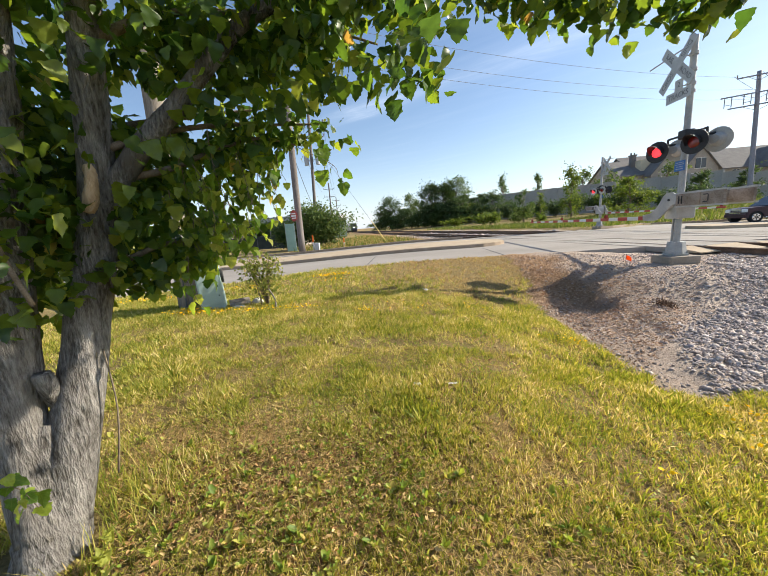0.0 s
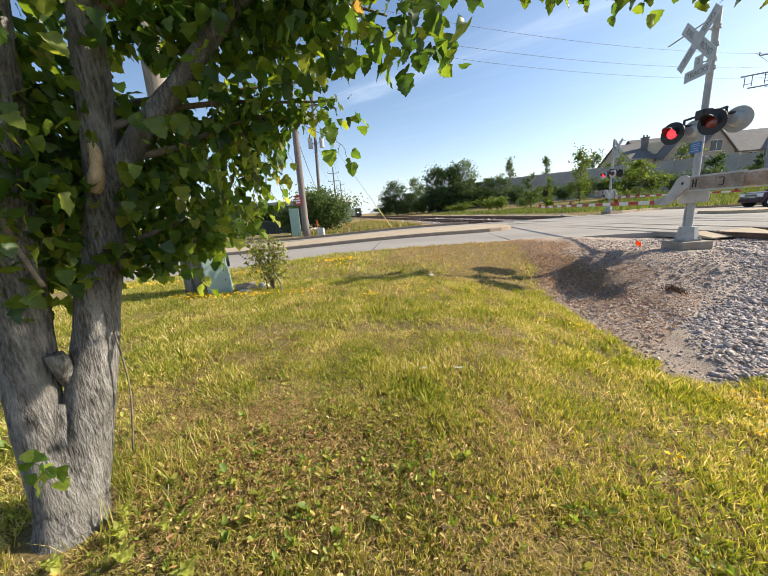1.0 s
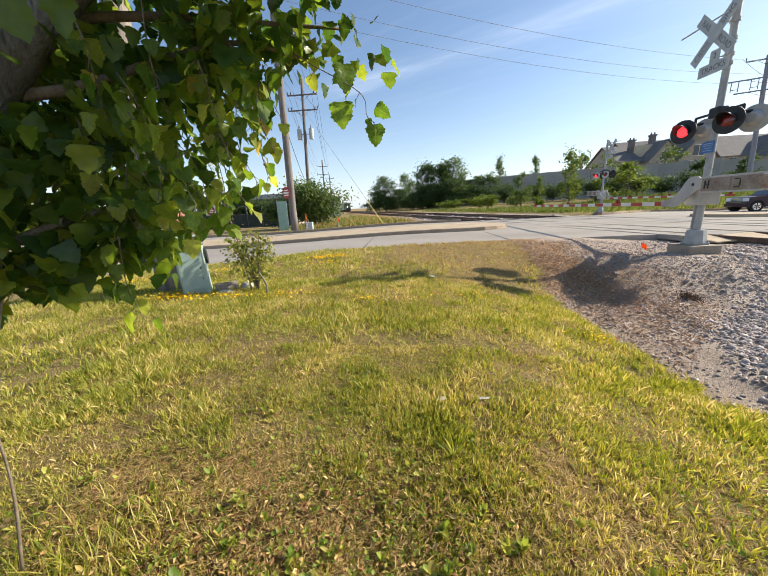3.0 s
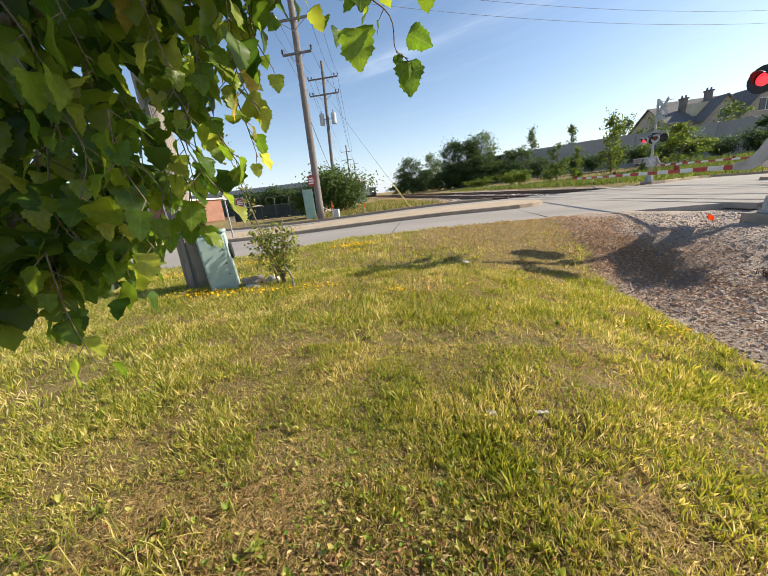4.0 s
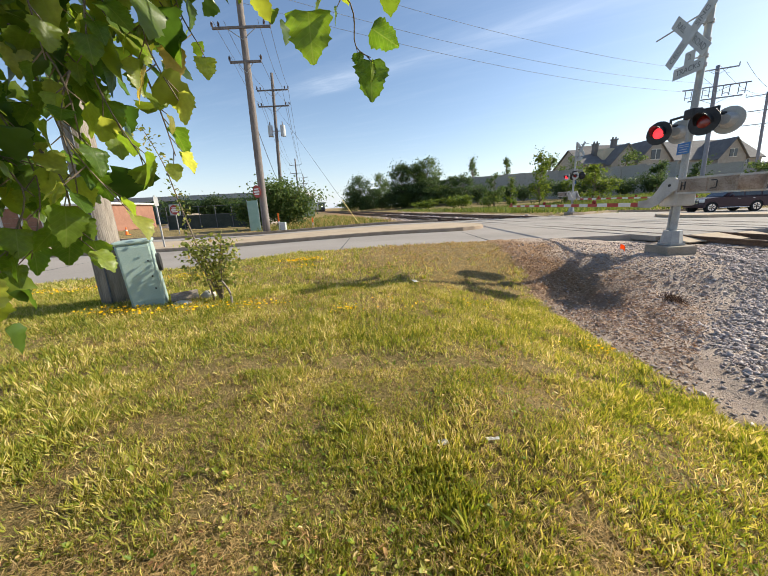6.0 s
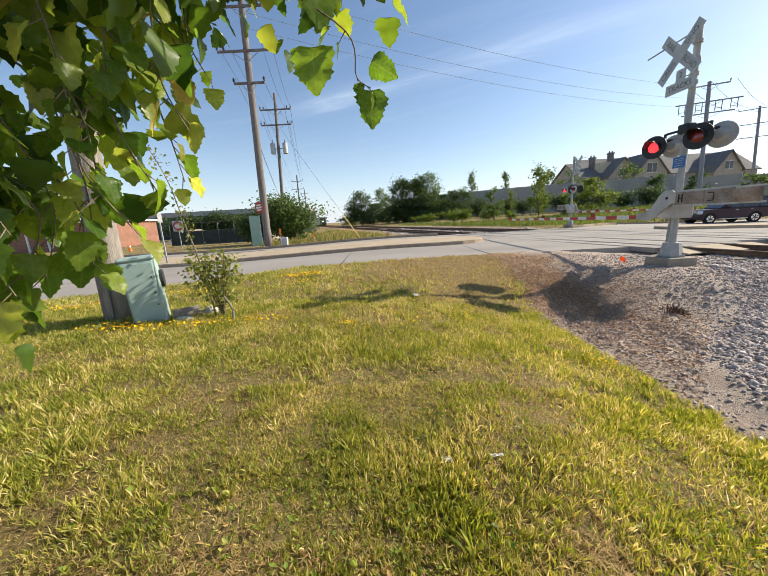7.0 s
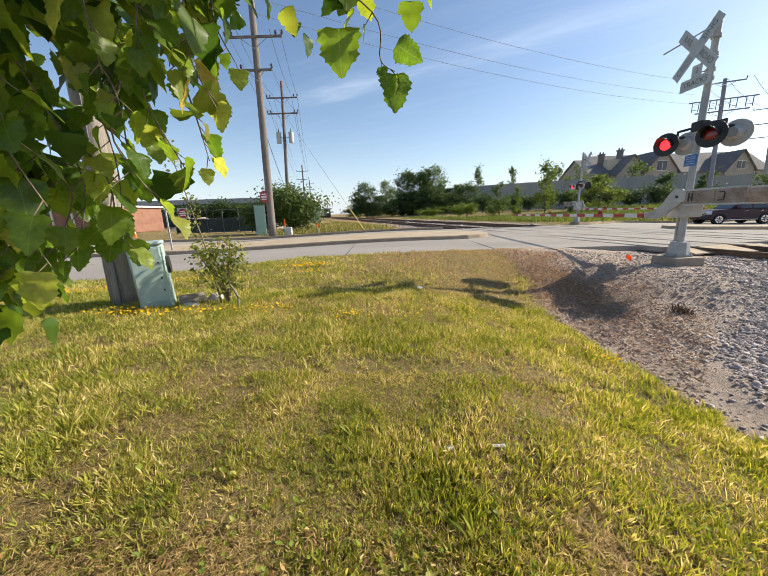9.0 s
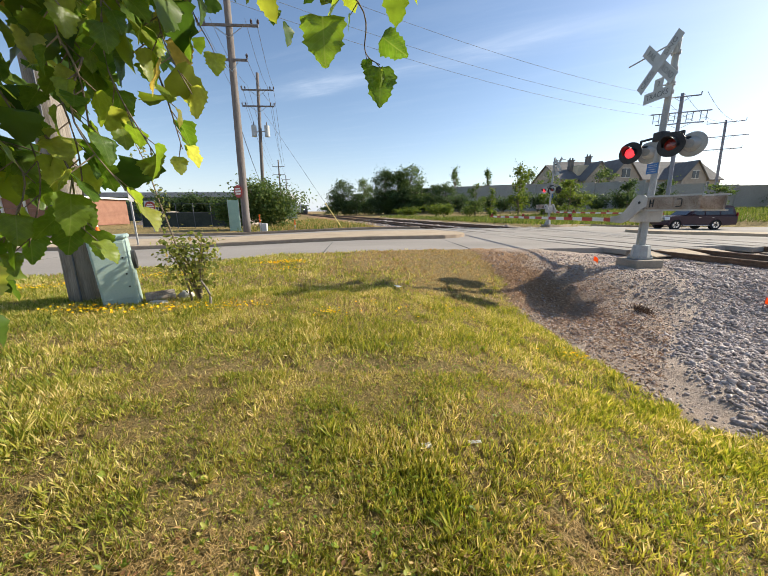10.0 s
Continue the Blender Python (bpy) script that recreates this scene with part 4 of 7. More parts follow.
for dz, dx in ((14.0, 0.9), (13.0, -0.4), (12.0, 0.3)):
    wire(P1 + Vector((dx, 0, dz + 0.6)), R1 + Vector((dx * 1.4 - 0.5, 0, dz - 0.3)), 1.0, 0.012, M_WIRE_NEAR, "thin overhead wire across the road")
for dx in (-2.0, 0, 2.0):
    wire(R1 + Vector((dx - 0.4, dx * -0.4, 14.4)), R2 + Vector((dx - 0.7, dx * -0.4, 16.8)), 1.2, 0.02, M_WIRE_NEAR, "thin overhead wire across the road")
# guy wire with its yellow guard
gfoot, gtop = Vector((-1.45, 24.6, 0.40)), P2 + Vector((0.55, -0.1, 11.2))
wire(gfoot, gtop, 0.0, 0.014, M_WIRE_NEAR, "straight steel guy wire", 2)
gd = (gtop - gfoot).normalized()
gg = cyl("guy_guard", gfoot + gd * 0.05, gfoot + gd * 3.0, 0.03, M_YELLOWPLASTIC, n=10)
tagged(gg, "pale yellow plastic guard round a guy wire", "guy guard")


# ---- pedestal and old pole on the lawn ----
def sits(x, y):
    return float(land(x, y))


NEARER = Matrix.Translation((-0.194, 0.844, 1.674)) @ Matrix.Scale(0.885, 4) @ Matrix.Translation((0.194, -0.844, -1.674))


def fit_to_view(ob):
    """Scale a thing laid out on the lawn about the camera's late eye, to fit its view and meet the ground."""
    ob.matrix_world = NEARER @ ob.matrix_world
    return ob


pz = 0.18
g = empty("utility_pole", (-4.66, 6.25, pz))
bm = bmesh.new()
add_tube(bm, [Vector((0.006 * k, 0.0, 0.35 * k)) for k in range(33)], [0.215 - 0.0022 * k for k in range(33)], 22, 0.05, 3)
part("pole", bm, M_POLEGREY, g, smooth=True)
cyl("ground_wire", (0.08, -0.21, 0), (0.14, -0.19, 4.0), 0.012, M_WIRE, g, n=6)
fit_to_view(g)
tagged(g, "thick grey weathered wooden utility pole on the lawn", "utility pole", "utility poles")

pz = 0.2
g = empty("cable_pedestal", (-4.02, 6.15, pz), 28)
g.matrix_world = g.matrix_world @ pose(0, 0, 0, 0, -3, 0)
bm = bmesh.new()
add_box(bm, (0.46, 0.46, 1.10), (0, 0, 0.53), None, 0.035)
part("housing", bm, M_PEDESTAL, g, "pale green painted steel housing")
bm = bmesh.new()
add_box(bm, (0.49, 0.49, 0.06), (0, 0, 1.105), None, 0.025)
part("lid", bm, M_PEDESTAL, g, "worn pale green lid")
bm = bmesh.new()
add_box(bm, (0.40, 0.012, 0.86), (0, -0.234, 0.60), None, 0.004)
dd = part("door", bm, M_PEDESTAL, g)
for z in (0.35, 0.55, 0.8):
    cyl("rivet", (0.15, -0.235, z), (0.15, -0.25, z), 0.014, M_BLACK, dd, n=8)
bm = bmesh.new()
bmesh.ops.create_cone(bm, cap_ends=True, segments=24, radius1=0.15, radius2=0.15, depth=0.05, matrix=Matrix.Translation((0.25, 0.1, 0.72)) @ Matrix.Rotation(math.pi / 2, 4, "Y"))
part("rim", bm, M_BLACK, g, "dark rounded bracket behind the housing")
fit_to_view(g)
tagged(g, "pale green telephone cable pedestal leaning beside a pole", "cable pedestal")


# ---- the tree ----
def leaf_shape(fold=0.25, curl=0.25, seed=0, wide=1.0, N=23):
    """A broad ovate leaf with coarse teeth and shallow lobes, of length 1, base at the origin, tip along +y, face up."""
    rnd = random.Random(seed)
    v = [(0, k / (N - 1), -curl * (k / (N - 1)) ** 2 * 0.6) for k in range(N)]
    f = []
    for s in (-1, 1):
        st = len(v)
        for k in range(N):
            t = k / (N - 1)
            w = 0.45 * wide * (math.sin(math.pi * t ** 0.60) ** 0.80 if 0 < t < 1 else 0)
            w *= 1 + 0.09 * math.cos(t * 15 + 0.4 + seed + s * 0.3)
            tooth = (0.06, -0.01, -0.08)[k % 3] if N > 12 else (0.09, -0.09)[k % 2]
            w *= 1 + tooth + rnd.uniform(-.02, .02)
            y = t - 0.13 * (1 - t) ** 2 * (w / 0.45) + (0.02 if tooth > 0.04 else 0)
            ripple = 0.05 * math.sin(t * 11 + seed * 2.1 + s) * (w / 0.45)
            v.append((s * w, y, fold * w * (1 - 0.5 * t) - curl * max(y, 0) ** 2 * 0.6 + ripple))
        # a row half way out, so that the blade arches between rib and margin
        md = len(v) if N > 12 else st
        for k in range(N if N > 12 else 0):
            x, y, z = v[st + k]
            rx, ry, rz = v[k]
            v.append((x * 0.5, (y + ry) / 2, (z + rz) / 2 + 0.10 * abs(x)))
        for k in range(N - 1):
            for p, q in ((0, md), (md, st)) if N > 12 else ((0, st),):
                a, b, c, d = p + k, p + k + 1, q + k + 1, q + k
                f += ((a, b, c), (a, c, d)) if s > 0 else ((a, c, b), (a, d, c))
    return np.array(v, float), np.array(f)


FOLIAGE = [leaf_shape(0.22, 0.25, 1, 1.0, 11), leaf_shape(0.40, 0.5, 2, 0.9, 11), leaf_shape(0.10, 0.15, 3, 1.08, 11)]
LEAVES = [leaf_shape(0.22, 0.25, 1), leaf_shape(0.40, 0.5, 2, 0.9), leaf_shape(0.10, 0.15, 3, 1.08)]


def frames_hang(rng, n, droop, spread):
    """Leaf frames: tip points outwards and down by droop."""
    yaw = rng.uniform(0, 2 * np.pi, n)
    pitch = -droop + rng.normal(0, spread, n)
    roll = rng.normal(0, 0.5, n)
    fwd = np.stack([np.cos(yaw) * np.cos(pitch), np.sin(yaw) * np.cos(pitch), np.sin(pitch)], 1)
    side = np.stack([np.sin(yaw), -np.cos(yaw), 0 * yaw], 1)
    up = np.cross(side, fwd)
    s2 = side * np.cos(roll)[:, None] + up * np.sin(roll)[:, None]
    u2 = np.cross(s2, fwd)
    return np.stack([s2, fwd, u2], 2)


tree = empty("tree", (-1.80, 0.98, 0.08))
TO = tree.matrix_world.translation.copy()


def tree_limb(name, pts, r0, r1, sides=12, rough=0.12, steps=7, mat=None, seed=0, label=""):
    pts = smooth_line([Vector(p) - TO for p in pts], steps)
    n = len(pts)
    bm = bmesh.new()
    add_tube(bm, pts, [r0 + (r1 - r0) * (k / (n - 1)) ** 0.8 for k in range(n)], sides, rough, seed)
    return part(name, bm, mat or M_BARK, tree, label, smooth=True)


tree_limb("trunk", [(-1.80, 0.94, 0.05), (-1.80, 0.97, 0.22), (-1.80, 1.00, 0.42), (-1.785, 1.03, 0.60), (-1.77, 1.06, 0.80)], 0.185, 0.07, 26, 0.12, 8, seed=1, label="grey furrowed double trunk")
RIGHT = [(-1.78, 1.0, 0.22), (-1.69, 1.13, 0.75), (-1.61, 1.26, 1.31), (-1.51, 1.31, 1.70), (-1.44, 1.33, 2.0), (-1.37, 1.33, 2.46), (-1.29, 1.31, 2.8), (-1.15, 1.3, 3.3)]
LEFT = [(-1.80, 0.95, 0.22), (-1.86, 1.0, 0.80), (-1.80, 1.05, 1.38), (-1.69, 1.07, 2.0), (-1.61, 1.10, 2.4), (-1.5, 1.1, 3.1)]
tree_limb("stem", RIGHT, 0.128, 0.06, 22, 0.10, 7, seed=2)
tree_limb("stem", LEFT, 0.13, 0.07, 22, 0.10, 7, seed=3)
ARCH = [(-1.47, 1.32, 1.86), (-1.20, 1.38, 2.20), (-0.95, 1.45, 2.46), (-0.66, 1.52, 2.77), (-0.47, 1.58, 2.91), (-0.05, 1.62, 3.02), (0.49, 1.73, 3.03), (1.03, 1.77, 2.94), (1.46, 1.63, 2.80), (1.78, 1.51, 2.66)]
tree_limb("limb", ARCH, 0.066, 0.010, 14, 0.12, 7, seed=4)
REACH = [(-1.42, 1.33, 2.05), (-1.15, 1.45, 2.1), (-0.9, 1.55, 2.2), (-0.65, 1.62, 2.27), (-0.42, 1.65, 2.22)]
tree_limb("limb", REACH, 0.026, 0.005, 8, 0.1, 6, M_TWIG, 5)
LOW = [(-1.55, 1.30, 1.55), (-1.25, 1.42, 1.68), (-1.05, 1.52, 1.72), (-0.95, 1.58, 1.76)]
tree_limb("limb", LOW, 0.022, 0.005, 8, 0.1, 6, M_TWIG, 6)
MIDL = [(-1.4, 1.33, 2.2), (-1.1, 1.5, 2.32), (-0.8, 1.62, 2.36), (-0.55, 1.7, 2.36), (-0.28, 1.78, 2.36)]
tree_limb("limb", MIDL, 0.024, 0.005, 8, 0.1, 6, M_TWIG, 7)
OUTL = [(-1.8, 1.07, 1.9), (-1.95, 1.3, 2.1), (-2.0, 1.6, 2.25), (-1.9, 1.9, 2.3)]
tree_limb("limb", OUTL, 0.03, 0.006, 8, 0.1, 6, M_TWIG, 8)
HIGH = [(-1.3, 1.31, 2.7), (-1.0, 1.5, 2.9), (-0.7, 1.7, 2.98), (-0.3, 1.85, 2.95), (0.1, 1.95, 2.85)]
tree_limb("limb", HIGH, 0.03, 0.006, 8, 0.1, 6, M_TWIG, 9)
BACK = [(-1.5, 1.35, 2.3), (-1.35, 1.7, 2.45), (-1.1, 1.95, 2.55), (-0.8, 2.1, 2.6)]
tree_limb("limb", BACK, 0.03, 0.006, 8, 0.1, 6, M_TWIG, 14)
# bare hanging stems and stub
tree_limb("dead_stem", [(-1.62, 0.92, 2.0), (-1.57, 0.92, 1.72), (-1.52, 0.95, 1.46)], 0.013, 0.011, 8, 0.1, 5, M_TWIG, 10)
tree_limb("stub", [(-1.73, 1.10, 0.90), (-1.69, 1.04, 1.03), (-1.685, 1.03, 1.09)], 0.046, 0.040, 14, 0.2, 4, M_BARK, 11, "cut branch stub")
tree_limb("knot", [(-1.57, 1.27, 1.42), (-1.555, 1.19, 1.45), (-1.55, 1.165, 1.455)], 0.055, 0.034, 12, 0.2, 4, M_BARK, 13, "dark hollow of a healed branch knot")
tree_limb("scar", [(-1.445, 1.255, 1.90), (-1.40, 1.245, 1.97), (-1.385, 1.25, 2.05), (-1.40, 1.265, 2.12)], 0.042, 0.022, 12, 0.35, 4, M_SCAR, 15, "torn patch of bare pale wood")
tree_limb("sucker", [(-1.55, 1.16, 0.4), (-1.48, 1.18, 0.8), (-1.50, 1.2, 1.15)], 0.006, 0.004, 6, 0.1, 5, M_TWIG, 12)

VIEW_GAPS = [((0.20, -0.36, 1.68), (-0.578, 0.749, 0.325), 0.050), ((0.20, -0.36, 1.68), (-0.501, 0.817, 0.284), 0.034), ((0.20, -0.36, 1.68), (-0.709, 0.631, 0.314), 0.016),
        ((-0.16, 0.84, 1.70), (-0.465, 0.792, 0.395), 0.030), ((-0.16, 0.84, 1.70), (-0.417, 0.880, 0.229), 0.040), ((-0.16, 0.84, 1.70), (-0.663, 0.699, 0.268), 0.028), ((-0.16, 0.84, 1.70), (-0.709, 0.704, 0.028), 0.020)]      # foot at the camera's eye, way along its ray, half width a metre
rng = np.random.default_rng(21)
places, sizes = [], []


def spray(line, count, reach, drop, size, t0=0.15, t1=1.0):
    """Leaves round a limb: within reach of it, hanging by up to drop."""
    pts = smooth_line(line, 8)
    k = rng.uniform(t0, t1, count) * (len(pts) - 1)
    i = k.astype(int).clip(0, len(pts) - 2)
    P = np.array([tuple(p) for p in pts])
    base = P[i] + (P[i + 1] - P[i]) * (k - i)[:, None]
    # gather in clumps, so that gaps stay between them
    c = rng.normal(0, 1, (count // 9 + 1, 3))
    d = c[rng.integers(0, len(c), count)] * 0.75 + rng.normal(0, 0.38, (count, 3))
    d *= reach * 0.62
    d[:, 2] = d[:, 2] * 0.8 - rng.uniform(0, drop, count)
    places.append(base + d)
    sizes.append(rng.uniform(0.62, 1.15, count) * size)


spray(ARCH, 800, 0.15, 0.10, 0.078, 0.42)
spray(ARCH, 520, 0.34, 0.24, 0.078, 0.05, 0.55)
spray(BACK, 700, 0.36, 0.30, 0.080, 0.0)
spray(MIDL, 620, 0.22, 0.14, 0.068)
spray(LOW, 640, 0.17, 0.16, 0.078)
spray(REACH, 640, 0.22, 0.20, 0.078, 0.0, 0.9)
spray(OUTL, 1700, 0.46, 0.40, 0.085)
spray(HIGH, 850, 0.32, 0.18, 0.080, 0.1, 0.80)
spray(RIGHT, 760, 0.36, 0.1, 0.078, 0.40)
spray(LEFT, 1300, 0.42, 0.1, 0.082, 0.40)
# the crown overhead, above the lawn beside the trunk
# added to shade the trunk; heights kept above the camera's later view
n = 1500
x, y = rng.uniform(-1.55, 0.35, n), rng.uniform(0.95, 1.55, n)
z = 1.80 + 0.66 * (y - 0.85) + 0.14 + rng.uniform(0, 1, n) ** 1.4 * (0.85 - 0.25 * (x + 1.5) / 1.9)
ok = (vnoise(x * 3.1, y * 3.1 + z * 2.2, 1.0, 40) > -0.45) & (np.hypot(x + 0.19, y - 0.84) > 0.30)
OVER = np.stack([x, y, z], 1)[ok]
OVER = (OVER - np.array([-0.194, 0.844, 1.674])) / 0.82 + np.array([-0.194, 0.844, 1.674])
places.append(OVER)
sizes.append(rng.uniform(0.62, 1.15, len(OVER)) * 0.085)
LP, LS = np.concatenate(places), np.concatenate(sizes)
# skirt cut on a plane through the camera's late eye: nothing low beyond it, nothing low by the trunk
skirt = -0.20 - 0.44 * (LP[:, 1] - 0.84)
keep = ~((LP[:, 0] > skirt) & (LP[:, 2] < 2.22)) & (np.hypot(LP[:, 0] - 0.05, (LP[:, 1] - 0.25) * 0.75) > 0.60)
keep &= ~((LP[:, 0] > -1.62) & (LP[:, 2] < 1.42)) & ~((LP[:, 0] > -1.0) & (LP[:, 2] < 1.74)) & (LP[:, 2] > 1.3)
keep &= ~((LP[:, 1] > 1.25) & (LP[:, 0] > -1.25) & (LP[:, 2] < 2.2) & (rng.uniform(0, 1, len(LP)) < 0.40))
# thinner on the camera's side, so that the big limb and the fork show
open_zone = (LP[:, 0] > -1.5) & (LP[:, 0] < -0.45) & (LP[:, 2] > 1.98) & (LP[:, 2] < 2.8) & (LP[:, 1] < 1.40)
keep &= ~(open_zone & (rng.uniform(0, 1, len(LP)) < 0.72))
thin = (LP[:, 0] > -1.05) & (LP[:, 1] > 1.2) & (LP[:, 2] < 2.55)
keep &= ~(thin & (rng.uniform(0, 1, len(LP)) < 0.32)) & (np.linalg.norm(LP - np.array([-0.19, 0.84, 1.67]), axis=1) > 0.78)
# holes cut along camera rays, where the sky shows beside the big limb and between the sprays
for foot, way, wide in VIEW_GAPS:
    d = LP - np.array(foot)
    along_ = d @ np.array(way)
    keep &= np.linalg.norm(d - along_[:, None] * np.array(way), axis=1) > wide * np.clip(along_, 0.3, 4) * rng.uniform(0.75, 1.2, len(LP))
# leaves between the camera's early eye and the big limb or right stem are thinned
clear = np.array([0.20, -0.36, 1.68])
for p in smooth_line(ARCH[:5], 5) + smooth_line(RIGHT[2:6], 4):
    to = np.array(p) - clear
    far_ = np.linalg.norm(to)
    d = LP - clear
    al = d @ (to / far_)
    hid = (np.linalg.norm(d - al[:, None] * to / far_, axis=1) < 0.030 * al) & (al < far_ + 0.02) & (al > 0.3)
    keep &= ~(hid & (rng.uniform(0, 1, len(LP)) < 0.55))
LP, LS = LP[keep], LS[keep]
pick = rng.integers(0, 3, len(LP))
for k in range(3):
    q = pick == k
    R = frames_hang(rng, int(q.sum()), 0.75, 0.5)
    lm = scatter("foliage", *FOLIAGE[k], LP[q] - np.array(TO), R, LS[q])
    lm.shade_smooth()
    ob = link("foliage", lm, M_LEAF, tree, "dense broad green leaves, darker for the crown's shade")
    tagged(ob, kind="stuff")
# the nearest leaves, one by one, on hanging twigs
leaf_me = []
for k, (v, f) in enumerate(LEAVES):
    m_ = mesh_from_arrays("leaf", v, f)
    m_.shade_smooth()
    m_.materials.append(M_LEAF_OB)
    leaf_me.append(m_)


def near_leaf(at, yaw, pitch, size, roll=0.0, k=0):
    ob = new("leaf", leaf_me[k % 3])
    ob.parent = tree
    fwd = Vector((math.cos(yaw) * math.cos(pitch), math.sin(yaw) * math.cos(pitch), math.sin(pitch)))
    side = Vector((math.sin(yaw), -math.cos(yaw), 0))
    up = side.cross(fwd)
    s2 = side * math.cos(roll) + up * math.sin(roll)
    u2 = s2.cross(fwd)
    m = Matrix((s2 * size, fwd * size, u2 * size)).transposed().to_4x4()
    m.translation = Vector(at) - TO
    ob.matrix_local = m
    return ob


def twig(pts, leaves, size, seed, r=0.004, droop=1.15):
    """A thin shoot with leaves on short stalks."""
    rnd = random.Random(seed)
    bow = [Vector((rnd.uniform(-.05, .05), rnd.uniform(-.05, .05), rnd.uniform(-.02, .02))) if 0 < i < len(pts) - 1 else Vector() for i in range(len(pts))]
    pts = [Vector(p) + b for p, b in zip(pts, bow)]
    line = smooth_line(pts, 6)
    tw = tree_limb("twig", pts, r * 0.62, 0.0010, 6, 0.05, 6, M_TWIG, seed)
    for j in range(leaves):
        t = (j + 0.6) / leaves
        p = line[min(int(t * (len(line) - 1)), len(line) - 1)]
        yaw = rnd.uniform(0, 2 * math.pi)
        # no leaf inside the holes cut along the camera's rays
        if any(((p - Vector(f)) - (p - Vector(f)).dot(Vector(w)) * Vector(w)).length < q * (p - Vector(f)).dot(Vector(w)) for f, w, q in VIEW_GAPS):
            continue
        stalk = Vector((math.cos(yaw), math.sin(yaw), -0.9)).normalized() * rnd.uniform(0.02, 0.05)
        bm = bmesh.new()
        add_tube(bm, [p - TO, p + stalk * 0.6 - TO, p + stalk - TO], [0.0012, 0.0010, 0.0008], 5)
        part("stalk", bm, M_TWIG, tw)
        near_leaf(p + stalk, yaw, -droop + rnd.uniform(-.4, .6), size * 0.84 * rnd.uniform(0.6, 1.15), rnd.uniform(-.7, .7), j)


# shoot with the large lit leaves
twig([(-0.46, 1.64, 2.25), (-0.33, 1.65, 2.19), (-0.22, 1.67, 2.10), (-0.16, 1.68, 2.04), (-0.155, 1.68, 1.99)], 5, 0.045, 31)
near_leaf((-0.255, 1.63, 2.18), -1.2, -1.35, 0.100, 0.2, 0)
near_leaf((-0.275, 1.64, 2.06), -1.4, -1.45, 0.096, -0.2, 2)
near_leaf((-0.155, 1.68, 1.985), -1.5, -1.45, 0.082, 0.1, 0)
near_leaf((-0.15, 1.68, 2.045), 0.1, -0.55, 0.070, 1.2, 1)
near_leaf((-0.24, 1.66, 2.10), 2.6, -0.5, 0.055, 0.9, 1)
# shoots hanging at the skirt of the crown
for k, (x, y, z, dx, dz, n, size) in enumerate((
        (-0.64, 1.62, 2.24, 0.03, 0.26, 8, 0.10), (-0.74, 1.55, 2.24, 0.02, 0.32, 9, 0.10), (-0.90, 1.50, 2.18, -0.02, 0.42, 11, 0.095),
        (-0.68, 1.72, 2.22, 0.10, 0.16, 8, 0.075), (-0.80, 1.62, 2.06, 0.10, 0.20, 7, 0.10), (-1.0, 1.58, 1.90, 0.16, 0.14, 8, 0.095))):
    twig([(x, y, z), (x + dx * 0.5, y, z - dz * 0.5), (x + dx, y, z - dz)], n, size, 32 + k)
for k, (x, y, z, dx, dz, n, size) in enumerate((
        (-0.82, 1.42, 2.32, 0.02, 0.36, 9, 0.095), (-0.62, 1.54, 2.42, 0.03, 0.24, 8, 0.095), (-1.0, 1.60, 1.82, 0.22, 0.06, 8, 0.085),
        (-1.05, 1.52, 1.78, 0.14, 0.16, 7, 0.085), (-1.08, 1.46, 1.66, 0.10, 0.12, 6, 0.085), (-0.58, 1.74, 2.20, 0.04, 0.16, 6, 0.07), (-1.12, 1.50, 1.98, 0.12, 0.22, 9, 0.095))):
    twig([(x, y, z), (x + dx * 0.5, y, z - dz * 0.5), (x + dx, y, z - dz)], n, size, 42 + k)
for k, (x, y, z, dx, dz, n, size) in enumerate((
        (-0.72, 1.52, 1.98, 0.03, 0.22, 7, 0.075), (-0.95, 1.50, 1.92, 0.02, 0.26, 7, 0.08),
        (-0.62, 1.62, 2.0, 0.04, 0.2, 7, 0.075), (-1.02, 1.42, 1.84, 0.03, 0.24, 8, 0.09))):
    twig([(x, y, z), (x + dx * 0.5, y, z - dz * 0.5), (x + dx, y, z - dz)], n, size, 62 + k)
for k, (x, y, z, dx, dz, n, size) in enumerate((
        (-0.62, 1.52, 2.05, 0.04, 0.28, 9, 0.07), (-0.72, 1.48, 1.98, 0.02, 0.34, 10, 0.07), (-0.82, 1.48, 1.95, 0.02, 0.34, 9, 0.07),
        (-0.54, 1.54, 2.12, 0.03, 0.24, 8, 0.065), (-0.92, 1.48, 1.92, 0.0, 0.34, 9, 0.07), (-0.66, 1.50, 1.92, 0.05, 0.24, 8, 0.065), (-0.98, 1.42, 1.86, 0.02, 0.3, 8, 0.075))):
    twig([(x, y, z), (x + dx * 0.5, y, z - dz * 0.5), (x + dx, y, z - dz)], n, size, 82 + k, 0.003)
